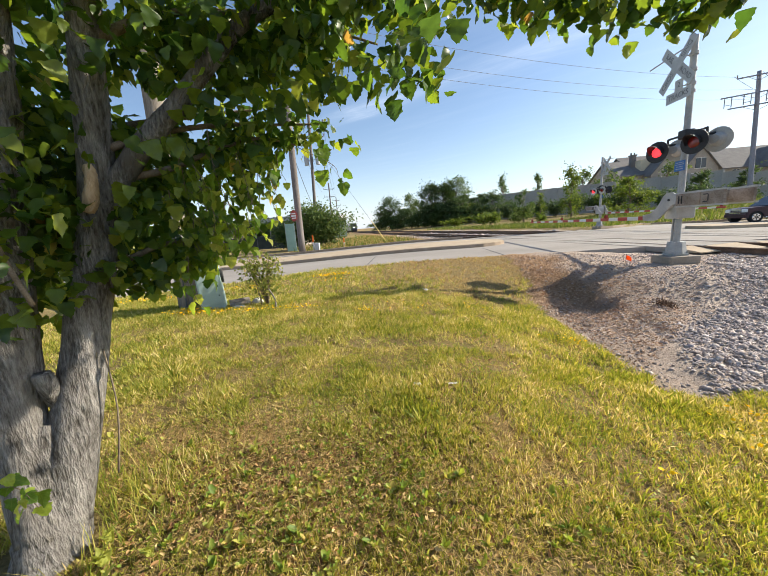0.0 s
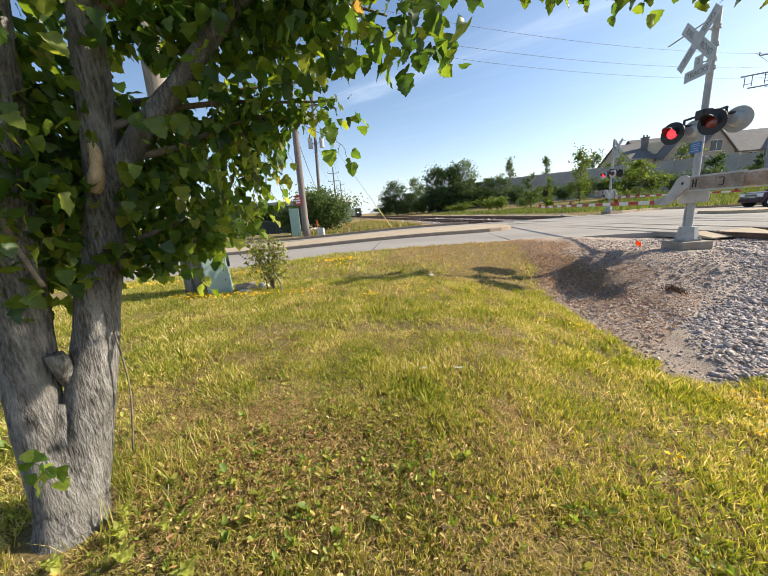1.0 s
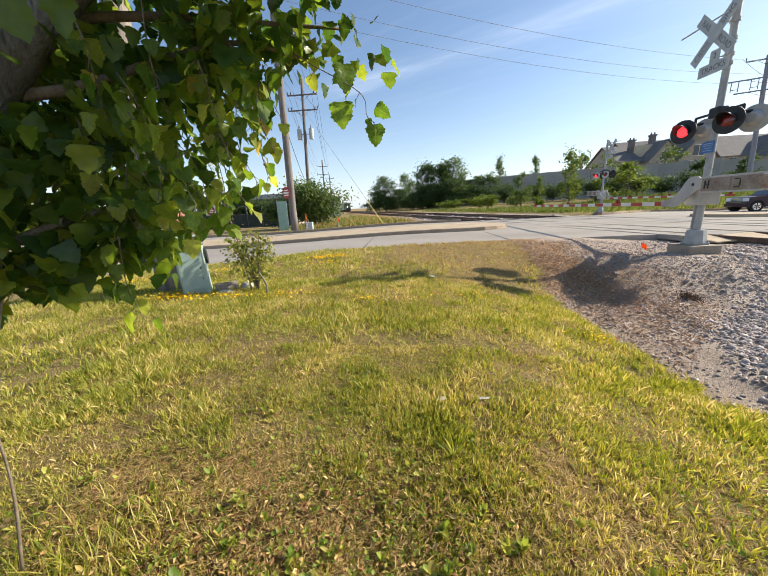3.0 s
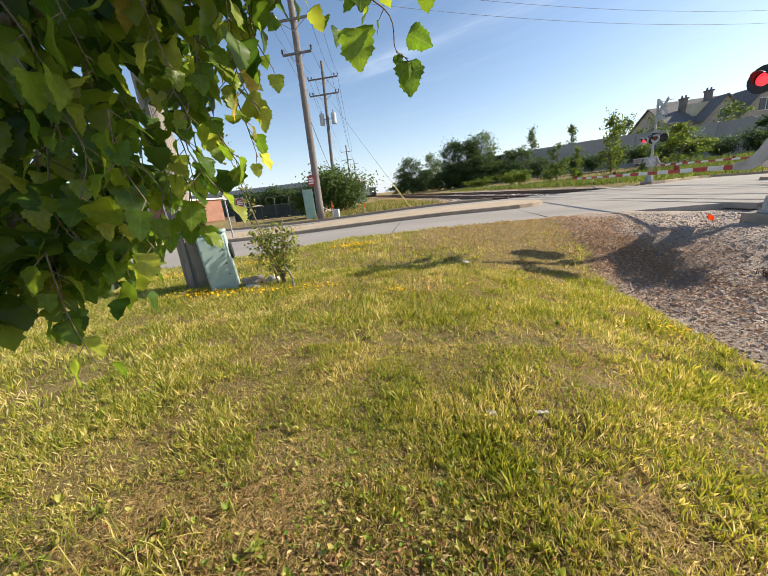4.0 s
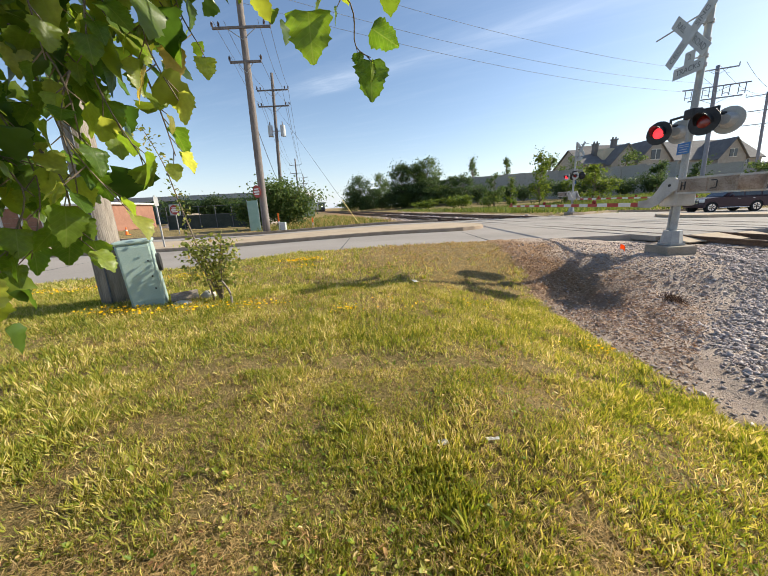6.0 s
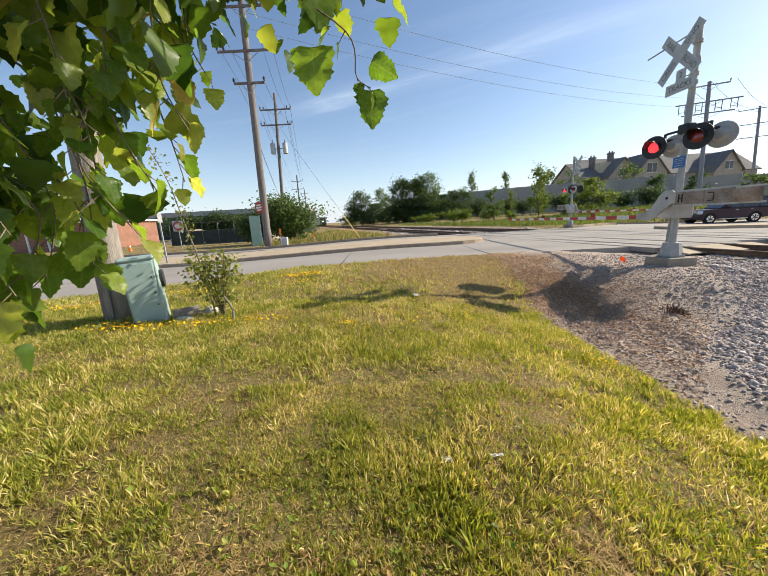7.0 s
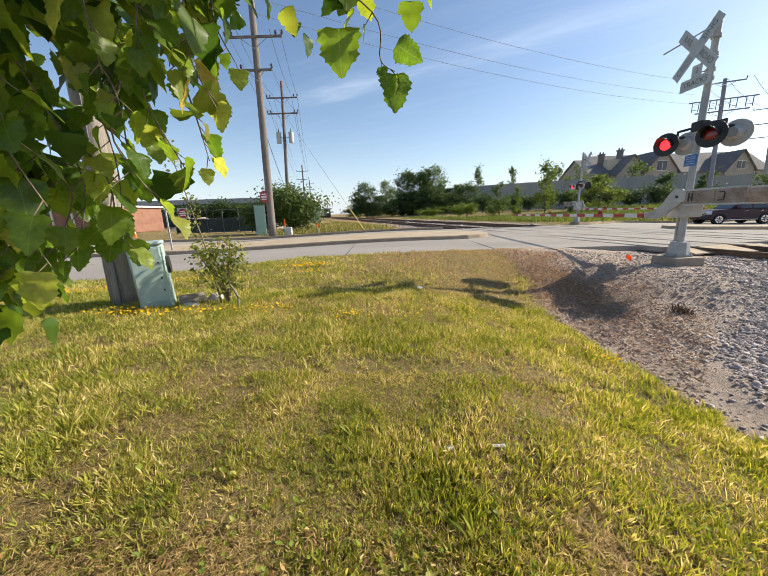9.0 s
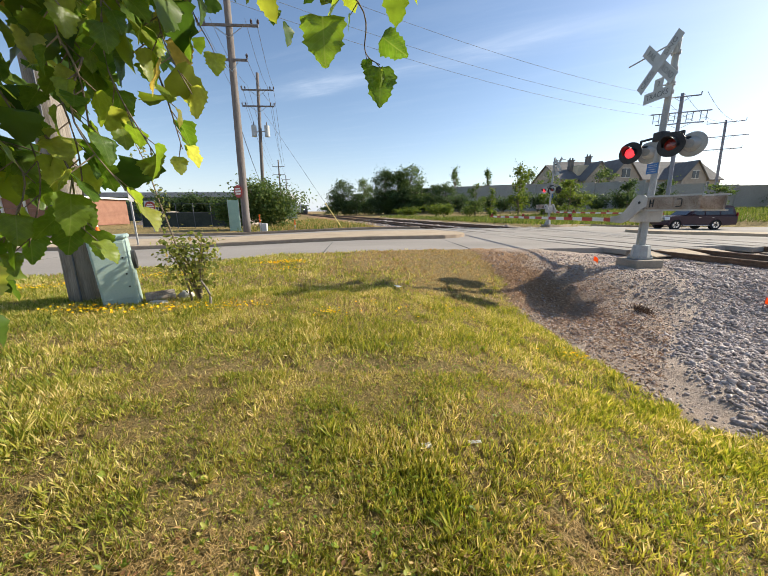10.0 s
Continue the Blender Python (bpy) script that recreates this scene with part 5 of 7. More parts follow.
for k, (x, y, z, dx, dz, n, size) in enumerate((
        (-1.02, 1.36, 1.62, 0.02, 0.30, 8, 0.085), (-1.12, 1.40, 1.72, 0.03, 0.26, 8, 0.085), (-0.86, 1.46, 1.84, 0.04, 0.22, 8, 0.075), (-0.76, 1.50, 1.82, 0.03, 0.18, 7, 0.075),
        (-0.86, 1.32, 1.98, 0.03, 0.26, 9, 0.08), (-0.94, 1.42, 2.04, 0.03, 0.3, 9, 0.08), (-1.06, 1.36, 1.98, 0.03, 0.3, 9, 0.085), (-0.78, 1.40, 1.90, 0.03, 0.2, 8, 0.075), (-0.90, 1.36, 2.10, 0.03, 0.26, 9, 0.08), (-0.98, 1.34, 2.26, 0.03, 0.30, 9, 0.08), (-0.70, 1.46, 2.16, 0.04, 0.24, 8, 0.07), (-0.82, 1.40, 1.72, 0.05, 0.12, 6, 0.08))):
    twig([(x, y, z), (x + dx * 0.5, y, z - dz * 0.5), (x + dx, y, z - dz)], n, size, 102 + k)
# a young shoot from the trunk
twig([(-1.66, 0.80, 0.62), (-1.60, 0.74, 0.70), (-1.58, 0.70, 0.80)], 7, 0.10, 71)
twig([(-1.62, 0.82, 0.50), (-1.54, 0.76, 0.60), (-1.50, 0.74, 0.66)], 5, 0.09, 72)
tree.matrix_world = Matrix.Translation((-0.194, 0.844, 1.674)) @ Matrix.Scale(0.82, 4) @ Matrix.Translation((0.194, -0.844, -1.674)) @ tree.matrix_world
tagged(tree, "twin-trunked tree with grey bark and broad green leaves", "tree")


# ---- lawn ----
rng = np.random.default_rng(8)
EYES = np.array([(0.24, -0.15), (0.03, 0.07), (-0.19, 0.86)])


def lawn_points(n, x0, x1, y0, y1, power=0.0):
    x, y = rng.uniform(x0, x1, n), rng.uniform(y0, y1, n)
    ok = (gravel_mask(x, y) < rng.uniform(0.05, 0.6, n)) & (y < road_edge(x) + 0.05 + 0.08 * vnoise(x, y, 3, 9))
    ok &= np.hypot(x + 1.53, y - 0.94) > 0.2
    return x[ok], y[ok]


blade = np.array([(-0.5, 0, 0), (0.5, 0, 0), (-0.38, 0.14, 0.55), (0.38, 0.14, 0.55), (0, 0.42, 1.0)])
blade_f = np.array([(0, 1, 3), (0, 3, 2), (2, 3, 4)])
slim_v = np.array([(-0.5, 0, 0), (0.5, 0, 0), (0.32, 0.14, 0.58), (-0.1, 0.42, 1.0)])
slim_f = np.array([(0, 1, 2), (0, 2, 3)])


def grass(name, n, area, hgt, wid, mat, label, patch=None, tuft=6, lean=0.75, flat=1.0):
    """Blades in small tufts that lean outwards; flat under 1 lays them down."""
    x, y = lawn_points(n // tuft, *area)
    edge = np.minimum(np.minimum(x - area[0], area[1] - x), y - area[2])      # thins out towards the next stretch
    ok = rng.uniform(0, 1, len(x)) < np.clip(edge / 0.7, 0.15, 1)
    x, y = x[ok], y[ok]
    if patch is not None:
        ok = rng.uniform(0, 1, len(x)) < patch(x, y)
        x, y = x[ok], y[ok]
    vig = (1 + 0.35 * vnoise(x, y, 0.9, 11) + 0.35 * vnoise(x, y, 3.5, 12)) * rng.uniform(0.55, 1.45, len(x))
    vig = np.minimum(vig, 1.45)
    vig *= 1 - 0.50 * np.exp(-((x + 0.55) ** 2 / 1.3 + (y - 1.15) ** 2 / 0.45))      # cut short and worn under the tree
    x, y, vig = np.repeat(x, tuft), np.repeat(y, tuft), np.repeat(vig, tuft)
    m = len(x)
    a, d = rng.uniform(0, 2 * np.pi, m), np.abs(rng.normal(0, 1, m)) * wid * 3.2
    x, y = x + np.cos(a) * d, y + np.sin(a) * d
    h = rng.uniform(0.45, 1.25, m) * hgt * vig
    R = turns(rng, m, lean, a - np.pi / 2 + rng.normal(0, 0.6, m))
    P = np.stack([x, y, land(x, y) - 0.004], 1)
    sc = np.stack([rng.uniform(0.7, 1.3, m) * wid, h * (1.3 if flat < 1 else 1.0), h * flat], 1)
    ob = link(name, scatter(name, *((blade, blade_f) if wid < 0.0032 else (slim_v, slim_f)), P, R, sc), mat)
    return tagged(ob, label, "grass", kind="stuff")


def green_part(x, y):
    g = 0.90 - 0.84 * sstep((y - 5.9 + 0.9 * vnoise(x, y, 0.7, 6)) / 2.4) * sstep((x + 2.5) / 3)
    parched = sstep((x - 0.35 + 0.5 * vnoise(x, y, 1.2, 18)) / 1.0) * (1 - 0.35 * sstep((y - 1.7) / 1.1)) * (1 - sstep((y - 4.8) / 1.2)) * (1 - sstep((x - 2.0) / 0.7))
    spot = np.exp(-((x + 1.76) ** 2 / 0.12 + (y - 3.22) ** 2 / 0.03))
    bare = np.exp(-((x + 0.75) ** 2 / 0.75 + (y - 1.32) ** 2 / 0.20))
    return np.clip(g * (0.82 + 0.55 * vnoise(x, y, 0.9, 14) + 0.45 * vnoise(x, y, 3.0, 16)) - 0.50 * bare - 0.8 * spot - 0.45 * parched, 0.12 - 0.09 * sstep((y - 5.5) / 1.5), 1)


def dry_part(x, y):
    return np.clip(0.85 - green_part(x, y) - 0.3 * np.clip(vnoise(x, y, 2.3, 17), 0, 1), 0.06, 1)


NEAR, MID, FARL = (-3.1, 3.7, 0.2, 3.4), (-6.5, 4.0, 3.3, 6.6), (-13.0, 4.6, 6.4, 11.5)
grass("grass", 430000, NEAR, 0.050, 0.0033, M_GRASS, "short green mown grass", green_part)
grass("grass", 250000, MID, 0.055, 0.0042, M_GRASS, "short green mown grass", green_part)
grass("grass", 90000, FARL, 0.075, 0.010, M_GRASS, "short green mown grass", green_part)
grass("grass", 85000, (-8.0, -2.1, -0.6, 4.0), 0.06, 0.0055, M_GRASS, "short green mown grass", green_part)
grass("grass", 60000, (-9.0, 8.0, -5.0, 1.0), 0.06, 0.009, M_GRASS, "short green mown grass", green_part)
grass("grass", 38000, (2.6, 7.0, -0.8, 3.2), 0.06, 0.005, M_GRASS, "short green mown grass", green_part)


def straw(n, area, length, wid, lift):
    """Loose dry stalks lying on and between the blades."""
    x, y = lawn_points(n, *area)
    ok = rng.uniform(0, 1, len(x)) < 0.16 + 0.66 * dry_part(x, y)
    x, y = x[ok], y[ok]
    m = len(x)
    P = np.stack([x, y, land(x, y) + rng.uniform(0.1, 1, m) ** 1.5 * lift], 1)
    sc = np.stack([rng.uniform(0.6, 1.4, m) * wid, rng.uniform(0.4, 1.3, m) * length, np.ones(m) * length], 1)
    ob = link("dry_grass", scatter("dry_grass", stalk_v, stalk_f, P, turns(rng, m, 0.42), sc), M_DRY)
    return tagged(ob, "pale dry straw in the lawn", "grass", kind="stuff")


stalk_v = np.array([(-0.5, -0.5, 0.0), (0.5, -0.5, 0.0), (0.45, 0.1, 0.07), (-0.45, 0.1, 0.07), (0, 0.55, 0.02)])
stalk_f = np.array([(0, 1, 2), (0, 2, 3), (3, 2, 4)])
straw(80000, NEAR, 0.042, 0.0026, 0.026)
straw(55000, MID, 0.055, 0.0042, 0.030)
straw(52000, FARL, 0.075, 0.0075, 0.034)
grass("dry_grass", 56000, NEAR, 0.040, 0.0030, M_DRY, "pale dry straw in the lawn", dry_part, 5, 1.0)
grass("dry_grass", 60000, MID, 0.045, 0.0041, M_DRY, "pale dry straw in the lawn", dry_part, 5, 0.9)
grass("dry_grass", 70000, FARL, 0.05, 0.0075, M_DRY, "pale dry straw in the lawn", dry_part, 5, 0.9)
straw(60000, (-1.7, 1.2, 0.7, 2.0), 0.036, 0.0026, 0.035)
# a few taller bright tufts
grass("grass_tufts", 22000, (-4.5, 3.2, 0.6, 4.6), 0.088, 0.0037, M_GRASS, "taller bright green tufts in the lawn", lambda x, y: np.clip(0.1 + 0.9 * vnoise(x, y, 1.6, 19), 0, 1) * (green_part(x, y) > 0.45), 13, 0.55)

# clover and small broad weeds
cl = np.array([(0, 0, 0.0), (-0.5, 0.25, 0.12), (-0.42, 0.75, 0.15), (0, 1.0, 0.05), (0.42, 0.75, 0.15), (0.5, 0.25, 0.12), (0, 0.5, 0.0)])
cl_f = np.array([(0, 6, 1), (1, 6, 2), (2, 6, 3), (3, 6, 4), (4, 6, 5), (5, 6, 0)])
for n, area, s in ((15000, (-3.0, 4.0, 0.3, 4.0), 0.0125), (7000, (-8, 4, 4, 9), 0.018)):
    x, y = lawn_points(n, *area)
    ok = rng.uniform(0, 1, len(x)) < np.clip(0.4 + 0.9 * vnoise(x, y, 1.1, 15), 0.04, 1)
    x, y = x[ok], y[ok]
    P = np.stack([x, y, land(x, y) + rng.uniform(0.008, 0.045, len(x))], 1)
    ob = link("clover", scatter("clover", cl, cl_f, P, turns(rng, len(x), 0.8), rng.uniform(0.6, 1.5, len(x)) * s), M_CLOVER)
    tagged(ob, "small round clover leaves among the grass", "clover", kind="stuff")
# broad-leaved weeds in flat rosettes
wp, wr, ws = [], [], []
for k in range(960):
    x, y = (rng.normal(-0.45, 0.75), rng.normal(1.22, 0.40)) if k < 820 else (rng.uniform(-2.5, 2.6), rng.uniform(0.9, 4.0))
    if gravel_mask(np.array([x]), np.array([y]))[0] > 0.2 or math.hypot(x + 1.53, y - 0.94) < 0.27:
        continue
    m = int(rng.integers(4, 8))
    yaw = np.arange(m) * 2 * np.pi / m + rng.normal(0, 0.3, m)
    wp.append(np.stack([np.full(m, x), np.full(m, y), np.full(m, float(land(x, y)) + 0.018)], 1))
    sz = rng.uniform(0.5, 1.3, m) * (0.013 + 0.036 * rng.uniform(0, 1) ** 2.5)
    c_, s_, up = np.cos(yaw), np.sin(yaw), rng.uniform(0.1, 1.25, m)
    wr.append(np.stack([np.stack([c_, s_, 0 * c_], 1), np.stack([-s_ * np.cos(up), c_ * np.cos(up), np.sin(up)], 1), np.stack([s_ * np.sin(up), -c_ * np.sin(up), np.cos(up)], 1)], 2))
    ws.append(np.stack([sz * rng.uniform(0.3, 0.65), sz, sz], 1))
ob = link("weeds", scatter("weeds", cl, cl_f, np.concatenate(wp), np.concatenate(wr), np.concatenate(ws)), M_WEED)
tagged(ob, "small broad-leaved weeds growing in the lawn", "weeds", kind="stuff")

# dry litter under the tree and across the lawn
x = np.concatenate([rng.normal(-0.6, 0.7, 5200), rng.uniform(-4, 3.5, 1100)])
y = np.concatenate([rng.normal(1.34, 0.32, 5200), rng.uniform(0.5, 7, 1100)])
ok = (gravel_mask(x, y) < 0.4) & (np.hypot(x + 1.53, y - 0.94) > 0.24)
x, y = x[ok], y[ok]
P = np.stack([x, y, land(x, y) + rng.uniform(0.004, 0.03, len(x))], 1)
sz = rng.uniform(0.3, 1.0, len(x)) ** 2 * 0.036
ob = link("leaf_litter", scatter("leaf_litter", cl, cl_f, P, turns(rng, len(x), 1.1), np.stack([sz * rng.uniform(0.2, 0.6, len(x)), sz, sz * rng.uniform(0.5, 2.5, len(x))], 1)), M_LITTER)
tagged(ob, "brown dead leaves and mown clippings", "leaf litter", kind="stuff")

x, y = rng.normal(3.6, 0.95, 22000), rng.normal(6.8, 1.9, 22000)
ok = (gravel_mask(x, y) > 0.2) & (y < 10.7) & (x < 6.3) & (y > 4.6 + 0.95 * (x - 3.9)) & (np.hypot(x - 6.5, y - 8.25) > 0.5)
x, y = x[ok], y[ok]
P = np.stack([x, y, land(x, y) + rng.uniform(0.0, 0.03, len(x))], 1)
sz = rng.uniform(0.4, 1.8, len(x)) * 0.034
ob = link("wood_chips", scatter("wood_chips", cl, cl_f, P, turns(rng, len(x), 0.9), np.stack([sz * 0.3, sz, sz], 1)), M_CHIP)
tagged(ob, "brown wood chips and dead stalks on bare soil", "wood chips", kind="stuff")

# yellow flowers in clumps
fl = [(0, 0, 0)] + [(math.cos(2 * math.pi * k / 10) * (1 if k % 2 else 0.7), math.sin(2 * math.pi * k / 10) * (1 if k % 2 else 0.7), 0.25) for k in range(10)]
fl_f = [(0, 1 + k, 1 + (k + 1) % 10) for k in range(10)]


def flowers(cx, cy, rx, ry, n, size=0.016):
    cx, cy = -0.194 + 0.87 * (cx + 0.194), 0.844 + 0.87 * (cy - 0.844)
    x, y = rng.normal(cx, rx * 0.87, n), rng.normal(cy, ry * 0.87, n)
    P = np.stack([x, y, land(x, y) + rng.uniform(0.05, 0.11, n)], 1)
    ob = link("wildflowers", scatter("wildflowers", fl, fl_f, P, turns(rng, n, 0.9), rng.uniform(0.7, 1.3, n) * size), M_YELLOW)
    return tagged(ob, "low clump of small yellow wildflowers", "wildflowers", "clumps of yellow flowers", "stuff")


for c in ((-4.0, 5.62, 0.35, 0.10, 130), (-3.1, 5.7, 0.25, 0.08, 40), (-6.6, 7.2, 0.5, 0.2, 130), (-2.45, 10.2, 0.35, 0.12, 170, 0.02), (-2.3, 9.2, 0.25, 0.1, 60), (-4.6, 8.6, 0.6, 0.15, 120),
          (-2.2, 5.9, 0.25, 0.12, 70), (2.65, 4.75, 0.16, 0.10, 26), (1.5, 6.1, 0.2, 0.15, 16), (-0.65, 5.5, 0.2, 0.08, 30), (3.7, 2.75, 0.28, 0.10, 70, 0.018), (3.3, 2.25, 0.2, 0.1, 40), (0.4, 5.9, 0.5, 0.3, 22), (1.85, 1.75, 0.05, 0.03, 4)):
    flowers(*c)


# ---- gravel and ballast ----
def stone_shape(seed):
    """A broken stone: an uneven block with one chipped corner."""
    r = np.random.default_rng(seed)
    v = np.array([(x, y, z) for z in (-0.5, 0.5) for y in (-0.5, 0.5) for x in (-0.5, 0.5)], float)
    v *= 1 + r.uniform(-0.42, 0.10, (8, 3))
    v = np.concatenate([v, [(r.uniform(-.15, .15), r.uniform(-.15, .15), 0.62)]])
    f = np.array([(0, 2, 3), (0, 3, 1), (0, 1, 5), (0, 5, 4), (1, 3, 7), (1, 7, 5), (3, 2, 6), (3, 6, 7), (2, 0, 4), (2, 4, 6), (4, 5, 8), (5, 7, 8), (7, 6, 8), (6, 4, 8)])
    return v, f


def stones(name, n, x0, x1, y0, y1, size, where, label, seed):
    r = np.random.default_rng(seed)
    x, y = r.uniform(x0, x1, n), r.uniform(y0, y1, n)
    ok = where(x, y, r.uniform(0, 1, n))
    x, y = x[ok], y[ok]
    m = len(x)
    s = r.lognormal(0, 0.35, m) * size
    P = np.stack([x, y, land(x, y) + s * 0.12], 1)
    sc = np.stack([s * r.uniform(0.8, 1.4, m), s * r.uniform(0.7, 1.1, m), s * r.uniform(0.45, 0.8, m)], 1)
    v, f = stone_shape(seed)
    return tagged(link(name, scatter(name, v, f, P, turns(r, m, 0.9), sc), M_STONE), label, "gravel", kind="stuff")


def on_ballast(x, y, k):
    edge = 8.0 + 1.09 * (x - 7.2) + 0.5 * vnoise(x, y, 0.9, 21) + 0.25 * vnoise(x, y, 3.1, 23)
    return (gravel_mask(x, y) > 0.5) & (k < 0.03 + sstep((edge + 0.35 - y) / 1.0)) & (y < 9.9)


def on_gravel(x, y, k):
    return (gravel_mask(x, y) > 0.4 * k) & (k < (0.72 + 0.5 * vnoise(x, y, 1.3, 22)) * (1 - 0.7 * sstep((5.3 - x) / 1.2) * sstep((y - 5.4) / 1.5))) & (np.hypot(x - 6.5, y - 8.25) > 0.55) & (y < 10.6)


for k in range(3):
    stones("ballast", 15000, 2.8, 9.6, 2.5, 9.9, 0.025, on_ballast, "grey crushed stone ballast", 41 + 10 * k)
for k in range(2):
    stones("ballast", 5000, 2.8, 9.6, 2.5, 9.9, 0.034, on_ballast, "grey crushed stone ballast", 42 + 10 * k)
stones("gravel", 12000, 2.3, 7.5, 2.6, 10.4, 0.016, on_gravel, "fine grey gravel and grit", 43)
stones("gravel", 5000, 2.3, 7.5, 2.6, 10.4, 0.024, on_gravel, "fine grey gravel and grit", 44)
stones("ballast", 6000, -2.0, 16.0, 24.2, 50, 0.10, lambda x, y, k: np.abs(rail_u(x, y) - 2.8) < 5.0, "grey crushed stone ballast", 45)


# ---- shrub, scrap and litter by the pedestal ----
kite = np.array([(0, 0, 0), (0.32, 0.5, 0.10), (0, 1, 0), (-0.32, 0.5, 0.10)])
kite_f = np.array([(0, 1, 2), (0, 2, 3)])


def shrub(at, w, d, h, n, leaf, mat, seed, label, category="shrub", stems=7, base=0.15):
    r = np.random.default_rng(seed)
    g = empty("shrub", at)
    bm = bmesh.new()
    tips = []
    for k in range(stems):
        a = 2 * math.pi * k / stems + r.uniform(-.4, .4)
        q = r.uniform(0.35, 1.0)
        tip = Vector((math.cos(a) * w * 0.45 * q, math.sin(a) * d * 0.45 * q, h * r.uniform(0.6, 0.95)))
        add_tube(bm, smooth_line([(0, 0, 0), tip * 0.4 + Vector((r.normal(0, .03), 0, h * 0.1)), tip], 4), [0.012 * h * (1 - 0.08 * i) for i in range(9)], 6)
        tips.append(tip)
    part("stem", bm, M_TWIG, g)
    c = np.array([tuple(t) for t in tips for _ in range(3)]) * r.uniform(0.35, 1.0, (stems * 3, 1))
    i = r.integers(0, len(c), n)
    P = c[i] + r.normal(0, 1, (n, 3)) * np.array([w * 0.13, d * 0.13, h * 0.10])
    P[:, 2] = np.clip(P[:, 2], base * h * r.uniform(0.3, 1, n), None)
    ob = link("foliage", scatter("foliage", kite, kite_f, P, turns(r, n, 1.6), r.uniform(0.6, 1.4, n) * leaf), mat, g)
    tagged(ob, kind="stuff")
    return tagged(g, label, category, "shrubs" if category == "shrub" else "")


def far_tree(at, h, w, n, leaf, mat, seed, label, trunk=0.25, clumps=16, slim=1.0, group="background trees"):
    """Tapered trunk, limbs, and a crown of small leaves in uneven clumps."""
    r = np.random.default_rng(seed)
    g = empty("tree", at)
    bm = bmesh.new()
    tr = h * 0.022 + 0.03
    add_tube(bm, [Vector((0.02 * h * math.sin(k * 1.3 + seed), 0, h * 0.85 * k / 7)) for k in range(8)], [tr * (1 - 0.11 * k) for k in range(8)], 8, 0.1)
    part("trunk", bm, M_TWIG, g)
    cs = []
    bm = bmesh.new()
    for k in range(clumps):
        zz = trunk + (1 - trunk) * r.uniform(0.08, 1.0)
        env = math.sin(math.pi * min(1, max(0.06, (zz - trunk) / (1 - trunk) * 0.86 + 0.1))) ** 0.7
        a = r.uniform(0, 2 * math.pi)
        rad = w * 0.5 * env * math.sqrt(r.uniform(0.05, 1.0))
        c = Vector((math.cos(a) * rad, math.sin(a) * rad, zz * h * 0.96))
        cs.append(tuple(c))
        if k % 2 == 0:
            add_tube(bm, [Vector((0, 0, c.z * 0.72)), Vector((c.x * 0.5, c.y * 0.5, c.z * 0.9)), c], [tr * 0.35, tr * 0.22, tr * 0.1], 5)
    part("limb", bm, M_TWIG, g)
    c = np.array(cs)
    i = r.integers(0, len(c), n)
    s = r.uniform(0.6, 1.25, len(c))[i][:, None]
    P = c[i] + r.normal(0, 1, (n, 3)) * np.array([w * 0.105, w * 0.105, h * 0.05 * slim]) * s
    P[:, 2] = np.maximum(P[:, 2], 0.1)
    ob = link("crown", scatter("crown", kite, kite_f, P, turns(r, n, 1.6), r.uniform(0.6, 1.4, n) * leaf), mat, g)
    tagged(ob, kind="stuff")
    return tagged(g, label, "tree", group)


def ground_at(x, y):
    return (x, y, float(land(x, y)) - 0.02)


shrub((-2.58, 5.63, sits(-2.58, 5.63) - 0.02), 0.75, 0.7, 1.12, 1150, 0.062, M_SHRUB, 3, "scruffy yellow-green shrub with bare stems on the lawn")
# arching sapling shoot from the shrub
sap = empty("sapling", (-3.0, 6.2, 0.2))
so = sap.matrix_world.translation
line = smooth_line([Vector(p) - so for p in ((-3.0, 6.2, 0.25), (-3.13, 6.2, 1.2), (-3.27, 6.2, 1.85), (-3.40, 6.2, 2.46), (-3.60, 6.2, 2.95))], 6)
bm = bmesh.new()
add_tube(bm, line, [0.016 - 0.0005 * k for k in range(len(line))], 6)
part("stem", bm, M_TWIG, sap)
r_ = np.random.default_rng(5)
k = r_.integers(8, len(line), 150)
P = np.array([tuple(line[i]) for i in k]) + r_.normal(0, 0.07, (150, 3))
tagged(link("foliage", scatter("foliage", kite, kite_f, P, turns(r_, 150, 1.5), r_.uniform(0.5, 1.2, 150) * 0.075), M_SHRUB, sap), kind="stuff")
fit_to_view(sap)
tagged(sap, "thin arching shoot with small leaves above the shrub", "sapling")
# pale dead stick in the shrub
bm = bmesh.new()
add_tube(bm, smooth_line([Vector((-2.62, 5.98, 0.16)), Vector((-2.60, 5.96, 0.42)), Vector((-2.72, 6.0, 0.62))], 4), [0.02] * 4 + [0.016] * 5, 8, 0.1)
tagged(fit_to_view(part("stick", bm, M_POLEGREY)), "pale dead stick leaning in the shrub", "stick")
# scrap pipe and rock
bm = bmesh.new()
a, b = Vector((-3.72, 6.20, 0.29)), Vector((-3.38, 6.42, 0.30))
add_cyl(bm, a, b, 0.11, None, 20, caps=False)
bmesh.ops.solidify(bm, geom=bm.faces[:], thickness=0.012)
tagged(fit_to_view(part("scrap_pipe", bm, M_WEIGHT)), "short rusty piece of pipe lying in the grass", "pipe")


